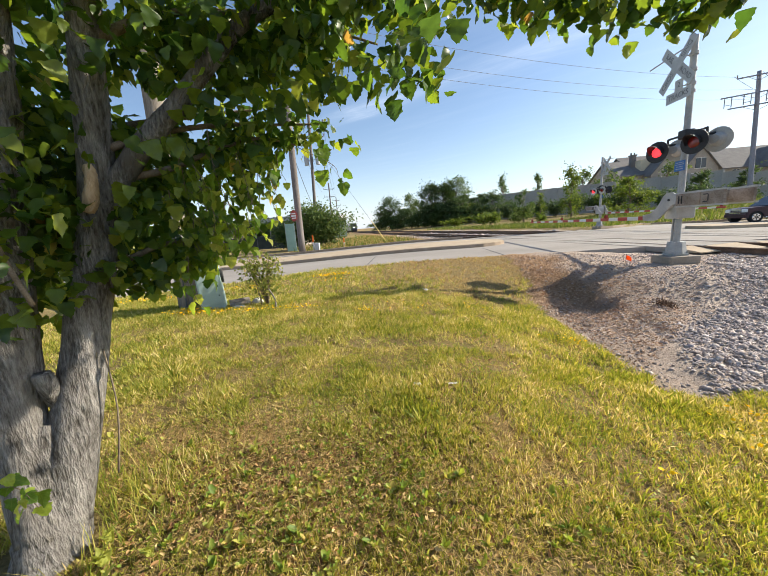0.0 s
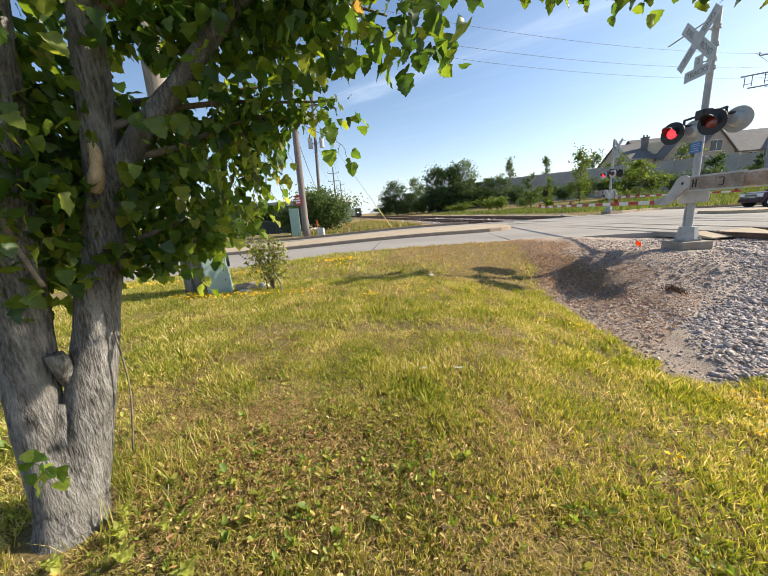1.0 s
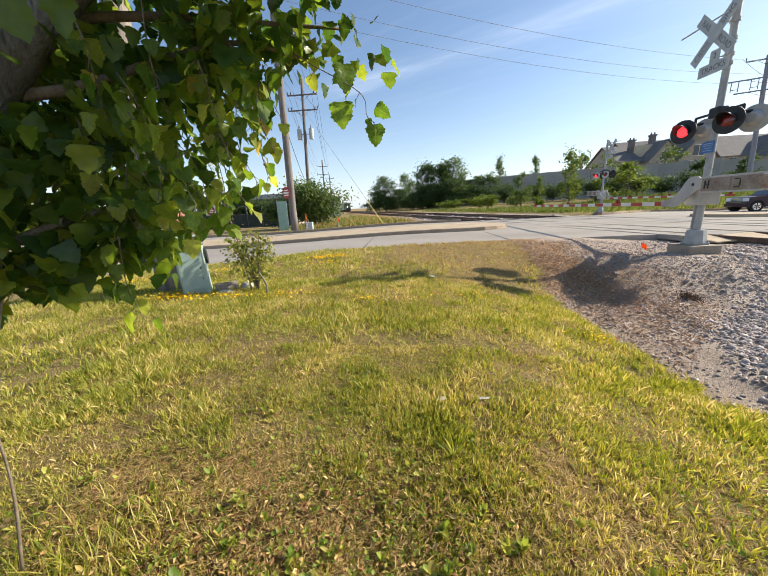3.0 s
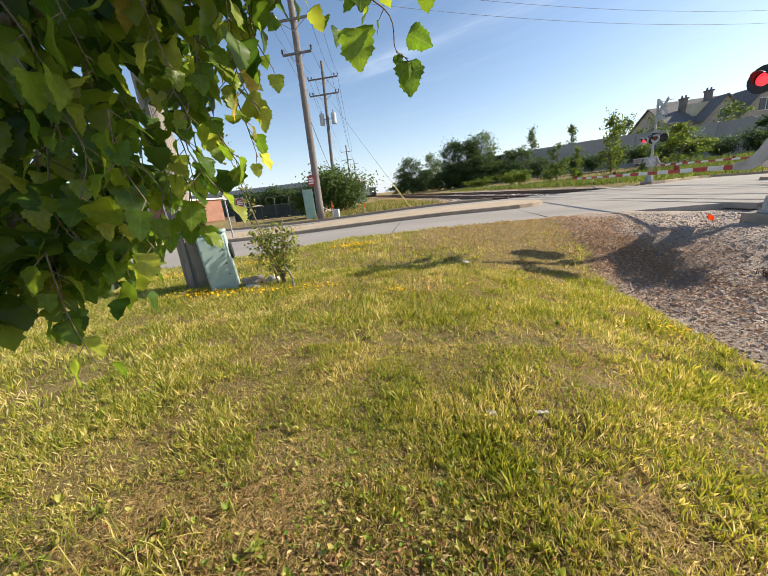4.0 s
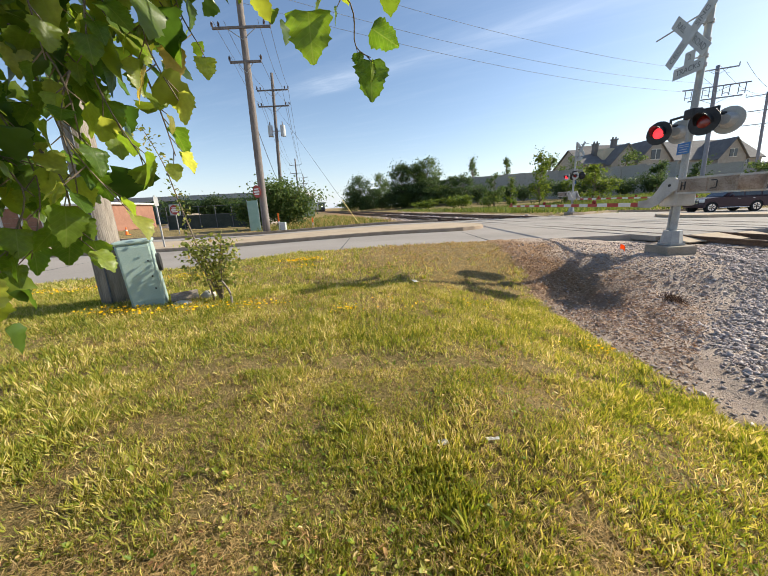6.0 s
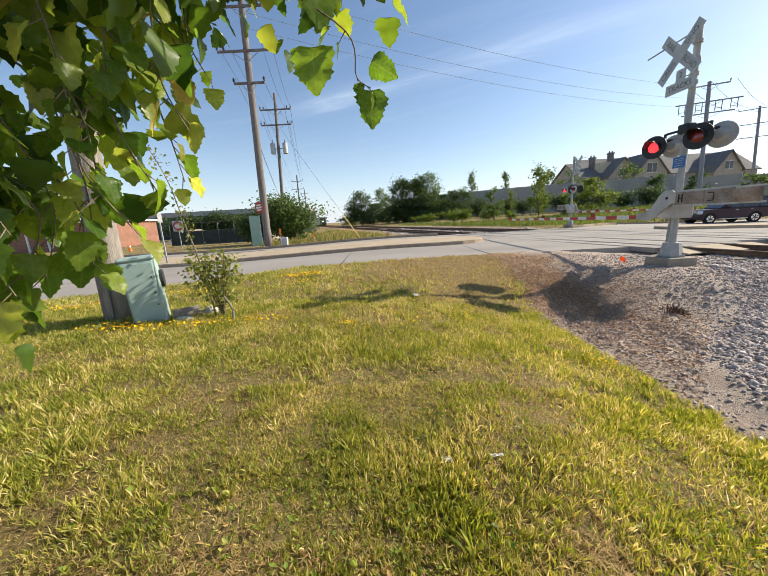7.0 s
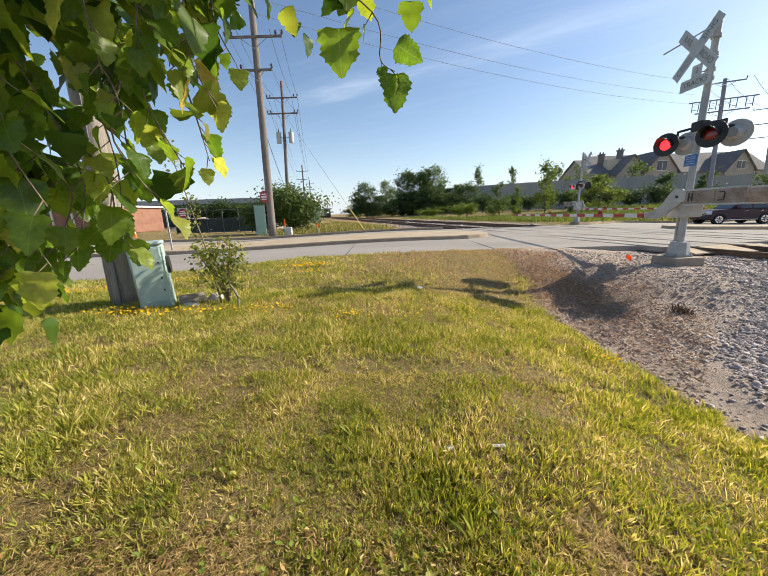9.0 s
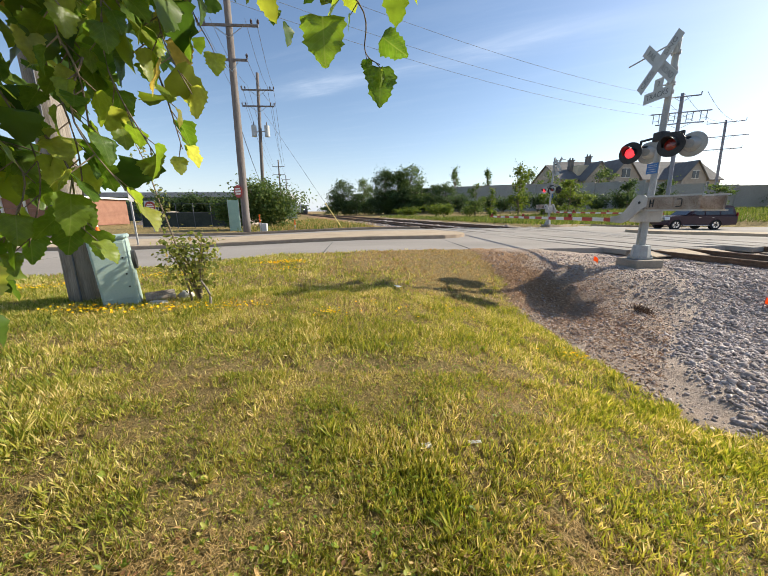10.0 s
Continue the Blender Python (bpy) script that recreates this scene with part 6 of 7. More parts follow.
def rock(at, size, seed, label):
    bm = bmesh.new()
    bmesh.ops.create_icosphere(bm, subdivisions=3, radius=0.5)
    for v in bm.verts:
        v.co *= 1 + 0.35 * noise.noise(v.co * 2.2 + Vector((seed, 0, 0)))
        v.co = Vector((v.co.x * size[0], v.co.y * size[1], v.co.z * size[2]))
    ob = part("rock", bm, M_CONCRETE, smooth=False)
    ob.location = at
    return tagged(ob, label, "rock", "rocks on the lawn")


rock((-3.08, 5.43, sits(-3.08, 5.43) + 0.02), (0.28, 0.2, 0.12), 1, "pale broken lump of concrete in the grass")
rock((-2.9, 5.85, sits(-2.9, 5.85) + 0.05), (0.25, 0.2, 0.18), 2, "pale broken lump of concrete in the grass")


def scrap(at, w, h, turn, label):
    bm = bmesh.new()
    n = 5
    vs = [[bm.verts.new(((i / n - 0.5) * w, (j / 2 - 0.5) * h, 0.012 * noise.noise((i * 0.9, j * 0.8, at[0])))) for j in range(3)] for i in range(n + 1)]
    for i in range(n):
        for j in range(2):
            bm.faces.new((vs[i][j], vs[i + 1][j], vs[i + 1][j + 1], vs[i][j + 1]))
    bmesh.ops.solidify(bm, geom=bm.faces[:], thickness=0.002)
    ob = part("paper_scrap", bm, M_TRIMWHITE)
    ob.matrix_world = pose(*at, 12, 8, turn)
    return tagged(ob, label, "litter", "scraps of paper on the lawn")


scrap((0.155, 2.455, sits(0.155, 2.455) + 0.022), 0.062, 0.037, 20, "small crumpled white paper scrap on the grass")
scrap((0.455, 2.49, sits(0.455, 2.49) + 0.022), 0.09, 0.018, 10, "thin white paper strip on the grass")
scrap((0.44, 6.45, sits(0.44, 6.45) + 0.06), 0.12, 0.10, 40, "small crumpled white paper scrap on the grass")
# dry reddish brush tuft on the gravel
r_ = np.random.default_rng(6)
n = 420
P = np.stack([r_.normal(4.85, 0.07, n), r_.normal(6.05, 0.07, n), np.zeros(n)], 1)
P[:, 2] = land(P[:, 0], P[:, 1])
ob = link("brush", scatter("brush", blade, blade_f, P, turns(r_, n, 0.9), np.stack([np.full(n, 0.006), r_.uniform(0.06, 0.16, n), r_.uniform(0.06, 0.16, n)], 1)), M_SAGE)
tagged(ob, "dry reddish tuft of brush on the gravel", "brush", kind="stuff")


def flag(at, label):
    g = empty("marker_flag", at)
    cyl("wire_stem", (0, 0, -0.05), (0.02, 0, 0.22), 0.003, M_WIRE, g, n=6)
    bm = bmesh.new()
    vs = [[bm.verts.new((0.02 + i * 0.035, 0.02 * math.sin(i * 1.7), 0.10 + j * 0.11 - 0.006 * i * i)) for j in range(2)] for i in range(5)]
    for i in range(4):
        bm.faces.new((vs[i][0], vs[i + 1][0], vs[i + 1][1], vs[i][1]))
    bmesh.ops.solidify(bm, geom=bm.faces[:], thickness=0.001)
    part("flag", bm, M_ORANGE, g)
    return tagged(g, label, "marker flag", "orange marker flags")


flag((5.72, 8.65, sits(5.72, 8.65)), "small fluorescent orange survey flag in the gravel")
flag((6.9, 5.85, sits(6.9, 5.85)), "small fluorescent orange survey flag in the ballast")
# big weeds at the tree's foot
r_ = np.random.default_rng(9)
for k, (wx, wy, s) in enumerate(((-1.42, 0.86, 0.11), (-1.50, 0.98, 0.09), (-1.30, 0.75, 0.10), (-1.22, 0.92, 0.08), (-0.95, 0.72, 0.10), (-1.62, 0.70, 0.10), (-1.05, 1.75, 0.09))):
    wx, wy, s = -0.194 + 0.82 * (wx + 0.194), 0.844 + 0.82 * (wy - 0.844), s * 0.55
    g = empty("weed", (wx, wy, sits(wx, wy) - 0.005))
    for j in range(7):
        lf = link("leaf", leaf_me[2].copy(), M_WEED, g)
        aa = 2 * math.pi * j / 7 + r_.uniform(-.3, .3)
        lf.matrix_local = pose(0, 0, 0.02 + 0.01 * j, 0, 0, math.degrees(aa)) @ pose(0, 0, 0, 20 + r_.uniform(0, 45), 0, 0) @ Matrix.Diagonal((s * 0.6, s * r_.uniform(0.8, 1.3), s, 1))
    tagged(g, "broad-leaved yellowish weed at the foot of the tree", "weed", "weeds under the tree")
# taller grass tufts round the trunk
n = 900
P = np.stack([r_.normal(-1.45, 0.22, n), r_.normal(1.20, 0.22, n), np.zeros(n)], 1)
P = P[np.hypot(P[:, 0] + 1.53, P[:, 1] - 0.94) > 0.18]
P[:, 2] = land(P[:, 0], P[:, 1])
n = len(P)
hh = r_.uniform(0.05, 0.17, n)
tagged(link("tall_grass", scatter("tall_grass", blade, blade_f, P, turns(r_, n, 0.6), np.stack([np.full(n, 0.0045), hh, hh], 1)), M_GRASS), "unmown longer grass round the trunk", "grass", kind="stuff")


# ---- verge across the road ----
def sign_disc(at, turn, size, square, label, post=None):
    """Red round prohibition sign with a white bar; two rows of lettering bars above and below."""
    g = empty("road_sign", at, turn)
    if square:
        box("plate", (size * 1.12, 0.012, size * 1.12), (0, 0.012, 0), M_SIGNWHITE, g)
    bm = bmesh.new()
    add_cyl(bm, (0, -0.006, 0), (0, 0.004, 0), size / 2, None, 32)
    d = part("disc", bm, M_RED, g)
    box("bar", (size * 0.72, 0.004, size * 0.15), (0, -0.010, 0), M_TRIMWHITE, d)
    lettering_bars = ((size * 0.55, size * 0.2), (size * 0.62, -size * 0.2))
    for w, z in lettering_bars:
        box("writing_bar", (w, 0.004, size * 0.10), (0, -0.010, z), M_TRIMWHITE, d)
    if post:
        box("post", (0.06, 0.04, post + size / 2 + 0.1), (0, 0.04, -post / 2 - 0.02 + size / 4), M_GALV, g)
    return tagged(g, label, "road sign", "no-entry signs")


sign_disc((-7.66, 22.12, 2.90), -34, 0.76, False, "round red no-entry sign on a wooden utility pole")
sign_disc((-15.3, 26, 2.1), 0, 0.70, True, "round red no-entry sign on a white square plate", 1.75)
g = empty("sign_post", (-10.0, 15.9, float(road_z(-10)) + 0.15))
box("post", (0.06, 0.05, 2.3), (0, 0, 1.15), M_GALV, g)
box("plate", (0.012, 0.3, 0.4), (0.036, 0.0, 2.05), M_GALV, g, 0.003)
tagged(g, "thin steel sign post on the median, plate edge-on", "sign post")
box_ = box("utility_box", (0.36, 0.36, 0.62), (-6.9, 24.4, float(land(-6.9, 24.4)) + 0.29), M_TRANSF, None, 0.02)
tagged(box_, "small pale grey utility box by the pole", "utility box")
for x, y, h in ((-7.25, 24.6, 1.25), (-4.93, 25.1, 0.75)):
    g = empty("marker_post", ground_at(x, y))
    box("post", (0.09, 0.02, h * 0.55), (0, 0, h * 0.275), M_TRIMWHITE, g)
    box("top", (0.09, 0.02, h * 0.45), (0, 0, h * 0.775), M_ORANGE, g, 0.002, "orange upper half")
    tagged(g, "white and orange plastic cable marker post", "marker post", "marker posts")
g = empty("green_panel", ground_at(-9.85, 27.0), 12)
box("panel", (0.75, 0.04, 2.3), (0, 0, 1.2), M_GREENPANEL, g, 0.01)
for s in (-1, 1):
    box("post", (0.05, 0.05, 2.45), (s * 0.38, 0.03, 1.2), M_GALV, g)
tagged(g, "tall pale green panel of a screened gate", "gate panel")
shrub(ground_at(-8.2, 30.0), 6.0, 4.0, 4.2, 15000, 0.19, M_FAR, 11, "big rounded dark green bush by the utility poles", stems=16, base=0.04)
shrub(ground_at(-10.8, 29.0), 2.4, 2.0, 2.4, 2200, 0.22, M_FAR, 12, "rounded green bush by the utility poles", stems=9, base=0.04)
# fence with dark screen
g = empty("screened_fence", ground_at(-16.5, 34))
fo = g.matrix_world.translation
for k in range(7):
    x = -21.0 + k * 1.6
    cyl("post", Vector((x, 34, 0.2)) - fo, Vector((x, 34, 2.5)) - fo, 0.035, M_WIRE, g, n=8)
box("screen", (9.6, 0.02, 1.35), Vector((-16.2, 34.03, 0.95)) - fo, M_SCREEN, g)
for z in (0.35, 1.65, 2.45):
    cyl("rail", Vector((-21, 34, z)) - fo, Vector((-11.4, 34, z)) - fo, 0.02, M_WIRE, g, n=6)
tagged(g, "chain fence with a low dark privacy screen", "fence")


def dirt_pile(at, w, h, seed):
    bm = bmesh.new()
    N, K = 22, 7
    rings = []
    for j in range(K):
        q = j / (K - 1)
        rings.append([bm.verts.new((math.cos(2 * math.pi * i / N) * w * (1 - q) * (1 + 0.2 * noise.noise((i * .6, j, seed))), math.sin(2 * math.pi * i / N) * w * 0.7 * (1 - q), h * math.sin(q * math.pi / 2) * (1 + 0.15 * noise.noise((i * .5, j * .7, seed + 3))) - 0.1)) for i in range(N)])
    for a, b in zip(rings, rings[1:]):
        for i in range(N):
            bm.faces.new((a[i], a[(i + 1) % N], b[(i + 1) % N], b[i]))
    bm.faces.new(rings[-1])
    ob = part("dirt_pile", bm, M_DIRT, smooth=True)
    ob.location = at
    return tagged(ob, "pale heap of bare dirt behind the fence", "dirt pile", "dirt piles")


dirt_pile(ground_at(-25.0, 46), 4.5, 1.7, 1)
dirt_pile(ground_at(-19.0, 47), 3.6, 1.4, 2)
dirt_pile(ground_at(-15.0, 44), 3.0, 1.5, 3)


# ---- buildings to the west ----
g = empty("storage_building", (-41.5, 40, 0.2))
box("wall", (20, 8, 3.1), (0, 4, 1.55), M_BRICK, g)
box("roof", (20.6, 8.6, 0.22), (0, 4, 3.21), M_TRIMWHITE, g, 0.02, "white roof edge")
for k in range(9):
    x = -9.6 + k * 2.4
    box("pilaster", (0.22, 0.14, 3.1), (x, -0.07, 1.55), M_TRIMWHITE, g)
    if k < 8:
        dr = box("roller_door", (1.9, 0.06, 2.5), (x + 1.2, -0.03, 1.25), M_BRICK, g)
        for z in (0.5, 1.0, 1.5, 2.0):
            box("slat_line", (1.86, 0.02, 0.03), (x + 1.2, -0.07, z), M_WEIGHT, dr)
tagged(g, "low red-brick storage building with white pilasters", "building")
g = empty("warehouse", (-34, 66, 0.2))
box("wall", (38, 14, 4.2), (0, 7, 2.1), M_SIDING, g)
box("parapet", (38.4, 14.4, 0.9), (0, 7, 4.65), M_ROOFGREY, g, 0.03, "pale grey metal parapet")
for k in range(9):
    box("window", (1.6, 0.06, 1.0), (-16 + k * 4, -0.03, 2.4), M_WINDOW, g)
tagged(g, "long low dark warehouse with a grey parapet", "building")
for k, (x, y, h, w) in enumerate(((-34, 58, 4.0, 5), (-29.5, 57, 4.4, 5), (-26, 58, 4.0, 5), (-22, 56, 4.2, 5), (-18.5, 55, 4.0, 4.5), (-15.5, 52, 4.4, 4.5))):
    shrub(ground_at(x, y), w + 1.5, 3.5, h, 2600, 0.36, M_FAR_DARK, 60 + k, "dense dark green hedge shrub before the warehouse", stems=12, base=0.03)
g = empty("traffic_cone", ground_at(-23.0, 31.0))
bm = bmesh.new()
add_box(bm, (0.38, 0.38, 0.04), (0, 0, 0.03))
add_cyl(bm, (0, 0, 0.04), (0, 0, 0.72), 0.14, 0.03, 18)
part("body", bm, M_ORANGE, g)
bm = bmesh.new()
add_cyl(bm, (0, 0, 0.36), (0, 0, 0.48), 0.096, 0.077, 18)
part("collar", bm, M_TRIMWHITE, g)
tagged(g, "orange traffic cone with a white collar", "traffic cone")


# ---- bank, wall, house and trees to the east ----
WALL = [(8, 104, 7.6), (22.5, 90, 7.6), (32, 82, 7.5), (40, 75, 7.3), (46, 64, 6.7), (48.5, 55, 6.2), (54, 50, 5.2), (66, 46, 4.8), (90, 44, 4.6), (130, 46, 4.6)]
g = empty("noise_wall", (46, 62, 2))
go = Vector((46, 62, 2))
for (x0, y0, z0), (x1, y1, z1) in zip(WALL, WALL[1:]):
    a, b = Vector((x0, y0, 0)), Vector((x1, y1, 0))
    L = (b - a).length
    n = max(1, round(L / 4.0))
    for k in range(n):
        p, q = a.lerp(b, k / n), a.lerp(b, (k + 1) / n)
        zt = z0 + (z1 - z0) * (k + 0.5) / n
        mid = (p + q) / 2
        yaw = math.atan2(q.y - p.y, q.x - p.x)
        rot = Euler((0, 0, yaw)).to_matrix()
        low = 0.4
        bm = bmesh.new()
        add_box(bm, (L / n - 0.08, 0.22, zt - low), Vector((mid.x, mid.y, (zt + low) / 2)) - go, rot)
        part("panel", bm, M_NOISEWALL, g)
        bm = bmesh.new()
        add_box(bm, (0.42, 0.42, zt - low + 0.12), Vector((p.x, p.y, (zt + low) / 2 + 0.06)) - go, rot)
        part("post", bm, M_NOISEWALL, g)
        bm = bmesh.new()
        add_box(bm, (L / n, 0.34, 0.14), Vector((mid.x, mid.y, zt + 0.07)) - go, rot)
        part("coping", bm, M_NOISEWALL, g)
tagged(g, "long tan-grey concrete noise wall on the bank", "wall")


def gable(g, x0, x1, y0, y1, z0, ze, zr, wall, name="wing", along="x"):
    """A block with a ridge along x or y."""
    bm = bmesh.new()
    add_box(bm, (x1 - x0, y1 - y0, ze - z0), ((x0 + x1) / 2, (y0 + y1) / 2, (z0 + ze) / 2))
    if along == "x":
        tri_ = [((x0, y0, ze), (x0, y1, ze), (x0, (y0 + y1) / 2, zr)), ((x1, y0, ze), (x1, y1, ze), (x1, (y0 + y1) / 2, zr))]
    else:
        tri_ = [((x0, y0, ze), (x1, y0, ze), ((x0 + x1) / 2, y0, zr)), ((x0, y1, ze), (x1, y1, ze), ((x0 + x1) / 2, y1, zr))]
    A, B = [[bm.verts.new(v) for v in t] for t in tri_]
    bm.faces.new(A)
    bm.faces.new(B)
    w = part("wall", bm, wall, g)
    bm = bmesh.new()
    e, t = 0.5, 0.22
    dz = e * (zr - ze) / ((y1 - y0) / 2 if along == "x" else (x1 - x0) / 2)
    for s in (0, 1):
        if along == "x":
            ye = (y0 - e) if s == 0 else (y1 + e)
            ym = (y0 + y1) / 2
            top = [(x0 - e, ye, ze - dz), (x1 + e, ye, ze - dz), (x1 + e, ym, zr), (x0 - e, ym, zr)]
        else:
            xe = (x0 - e) if s == 0 else (x1 + e)
            xm = (x0 + x1) / 2
            top = [(xe, y0 - e, ze - dz), (xe, y1 + e, ze - dz), (xm, y1 + e, zr), (xm, y0 - e, zr)]
        hi = [bm.verts.new((x, y, z + t)) for x, y, z in top]
        lo = [bm.verts.new((x, y, z + 0.02)) for x, y, z in top]
        bm.faces.new(hi)
        bm.faces.new(lo[::-1])
        for k in range(4):
            bm.faces.new((lo[k], lo[(k + 1) % 4], hi[(k + 1) % 4], hi[k]))
    bmesh.ops.recalc_face_normals(bm, faces=bm.faces)
    part("roof", bm, M_SHINGLE, g)
    return w


g = empty("house", (60, 88, 3.8))
def rel(x, y, z):
    return (x - 60, y - 88, z - 2.5)


def wing(x0, x1, y0, y1, ze, zr, mat, along):
    return gable(g, x0 - 60, x1 - 60, y0 - 88, y1 - 88, 0, ze - 2.5, zr - 2.5, mat, along=along)


wing(53.5, 62, 88, 102, 8.4, 12.6, M_STUCCO, "x")
wing(58, 78, 90, 104, 8.8, 13.8, M_STUCCO, "x")
wing(59, 66, 85.5, 92, 8.2, 12.4, M_STUCCO, "y")
wing(65, 73, 84.5, 92, 8.4, 13.2, M_STUCCO, "y")
wing(76, 100, 88, 102, 8.4, 13.6, M_STUCCO, "x")
wing(85, 92, 84.5, 92, 8.2, 12.6, M_STUCCO, "y")
for x, y, z, mat in ((58.6, 92, 13.6, M_SHINGLE), (64.2, 93, 14.7, M_SHINGLE)):
    bm = bmesh.new()
    add_box(bm, (1.1, 1.1, 5.5), rel(x, y, z - 2.75))
    add_box(bm, (1.4, 1.4, 0.3), rel(x, y, z))
    for s in (-1, 1):
        add_cyl(bm, rel(x + s * 0.4, y, z), rel(x + s * 0.4, y, z + 0.7), 0.22, 0.16, 10)
    part("chimney", bm, mat, g)
part("dormer", (lambda b: (add_box(b, (3.2, 2.4, 3.0), rel(60.6, 90.5, 10.6)), b)[1])(bmesh.new()), M_CREAM, g, "cream dormer catching the sun")
for x, y, z, w, h in ((62.5, 85.45, 9.0, 1.6, 1.6), (69, 84.45, 9.6, 2.2, 2.2), (67.2, 84.45, 6.5, 1.2, 1.6), (70.8, 84.45, 6.5, 1.2, 1.6), (88.5, 84.45, 9.2, 1.8, 1.8), (80, 87.95, 7, 1.4, 1.6), (96, 87.95, 7, 1.4, 1.6), (55, 87.95, 7, 1.4, 1.6)):
    wd = box("window", (w, 0.1, h), rel(x, y, z), M_WINDOW, g)
    bm = bmesh.new()
    add_box(bm, (w + 0.3, 0.08, 0.15), rel(x, y - 0.02, z - h / 2 - 0.07))
    add_box(bm, (w + 0.3, 0.08, 0.15), rel(x, y - 0.02, z + h / 2 + 0.07))
    add_box(bm, (0.1, 0.06, h), rel(x, y - 0.05, z))
    part("frame", bm, M_TRIMWHITE, wd)
tagged(g, "large gabled stone house with brown-grey roofs and chimneys", "house")

FAR_TREES = (  # x, y, height, width, leaves, material, label
    (-5.5, 112, 10.8, 7.5, 2200, M_FAR_DARK), (1.3, 112, 11.2, 5.5, 1500, M_FAR), (7.0, 96, 12.3, 6.5, 2600, M_FAR_DARK), (10.5, 95, 11.4, 6.0, 2400, M_FAR), (14.2, 95, 12.6, 6.5, 2600, M_FAR))
for k, (x, y, h, w, n, m) in enumerate(FAR_TREES):
    far_tree(ground_at(x, y), h, w * 1.15, n * 3, 0.36, m, 70 + k, "tall leafy tree on the railway bank", 0.08, 46)
for k in range(15):
    x, y = -10 + k * 2.2, 118 - k * 2.6
    far_tree(ground_at(x, y), 4.6 + 2.4 * abs(math.sin(k * 2.1)), 7.5, 3200, 0.36, M_FAR_DARK if k % 3 else M_FAR, 90 + k, "dense dark tree along the railway bank", 0.03, 30)
for k in range(12):
    x, y = 19.0 + k * 2.4, 74 - k * 2.1
    shrub(ground_at(x, y), 4.6, 3.0, 2.3 + 1.7 * abs(math.sin(k * 1.7)), 2200, 0.27, M_FAR_DARK, 120 + k, "dark shrub at the foot of the noise wall", stems=10, base=0.02)
far_tree((26.0, 92, 1.5), 11.4, 3.2, 900, 0.42, M_FAR, 140, "young tree standing above the noise wall", 0.35, 14)
far_tree((34.4, 90, 1.5), 10.6, 3.0, 800, 0.42, M_FAR, 141, "young tree standing above the noise wall", 0.4, 12)
far_tree((42.5, 84, 1.5), 9.8, 5.0, 1100, 0.42, M_FAR, 142, "young tree standing above the noise wall", 0.4, 14)
far_tree((47, 82, 1.5), 9.4, 5.0, 1100, 0.42, M_FAR, 143, "young tree standing above the noise wall", 0.4, 14)
far_tree((58.5, 80, 1.5), 10.2, 7.5, 1600, 0.42, M_FAR, 144, "young tree standing above the noise wall", 0.4, 14)
far_tree(ground_at(22.9, 48), 6.9, 2.8, 1500, 0.30, M_FAR_LIGHT, 145, "slender light green young tree below the wall", 0.10, 22, 1.4)
far_tree(ground_at(17.2, 50), 4.9, 3.0, 1100, 0.30, M_FAR, 146, "small tree below the wall", 0.10, 14)
far_tree(ground_at(17.6, 45), 3.8, 1.8, 600, 0.26, M_FAR_LIGHT, 147, "slender light green young tree below the wall", 0.10, 12, 1.4)
far_tree(ground_at(29.4, 46), 4.7, 5.2, 2600, 0.28, M_FAR_LIGHT, 148, "rounded light green tree below the wall", 0.05, 26)
far_tree(ground_at(24.6, 44), 3.2, 2.2, 700, 0.26, M_FAR_LIGHT, 149, "slender light green young tree below the wall", 0.10, 12, 1.4)
far_tree(ground_at(38.0, 46), 4.2, 2.6, 900, 0.30, M_FAR_DARK, 150, "small dark tree below the wall", 0.08, 14)
far_tree(ground_at(42.0, 44), 4.2, 2.8, 900, 0.30, M_FAR_DARK, 151, "small dark tree below the wall", 0.08, 14)
far_tree(ground_at(47.0, 42), 3.6, 3.4, 900, 0.30, M_FAR, 152, "small tree below the wall", 0.08, 14)
far_tree(ground_at(62.0, 44), 8.5, 6.5, 2200, 0.36, M_FAR_DARK, 153, "dark leafy tree beyond the crossing", 0.06, 22)
far_tree(ground_at(69.0, 46), 8.0, 6.5, 2200, 0.36, M_FAR, 154, "dark leafy tree beyond the crossing", 0.06, 22)
for k, (x, y, h, w) in enumerate(((9.3, 66, 2.0, 5.0), (14.0, 62, 2.2, 4.5), (18.5, 56, 1.9, 3.6), (13.0, 52, 2.2, 3.0))):
    shrub(ground_at(x, y), w, 2.4, h, 1200, 0.26, M_FAR_LIGHT, 160 + k, "low light green bush beside the tracks", stems=9, base=0.03)
# unmown grass along the bank, and the weedy strip west of the tracks
r_ = np.random.default_rng(12)


def meadow(n, x0, x1, y0, y1, hgt, wid, mat, where, label):
    x, y = r_.uniform(x0, x1, n), r_.uniform(y0, y1, n)
    ok = where(x, y)
    x, y = x[ok], y[ok]
    m = len(x)
    h = r_.uniform(0.4, 1.2, m) * hgt
    P = np.stack([x, y, land(x, y)], 1)
    ob = link("meadow", scatter("meadow", blade, blade_f, P, turns(r_, m, 0.6), np.stack([np.full(m, wid), h, h], 1)), mat)
    return tagged(ob, label, "grass", kind="stuff")


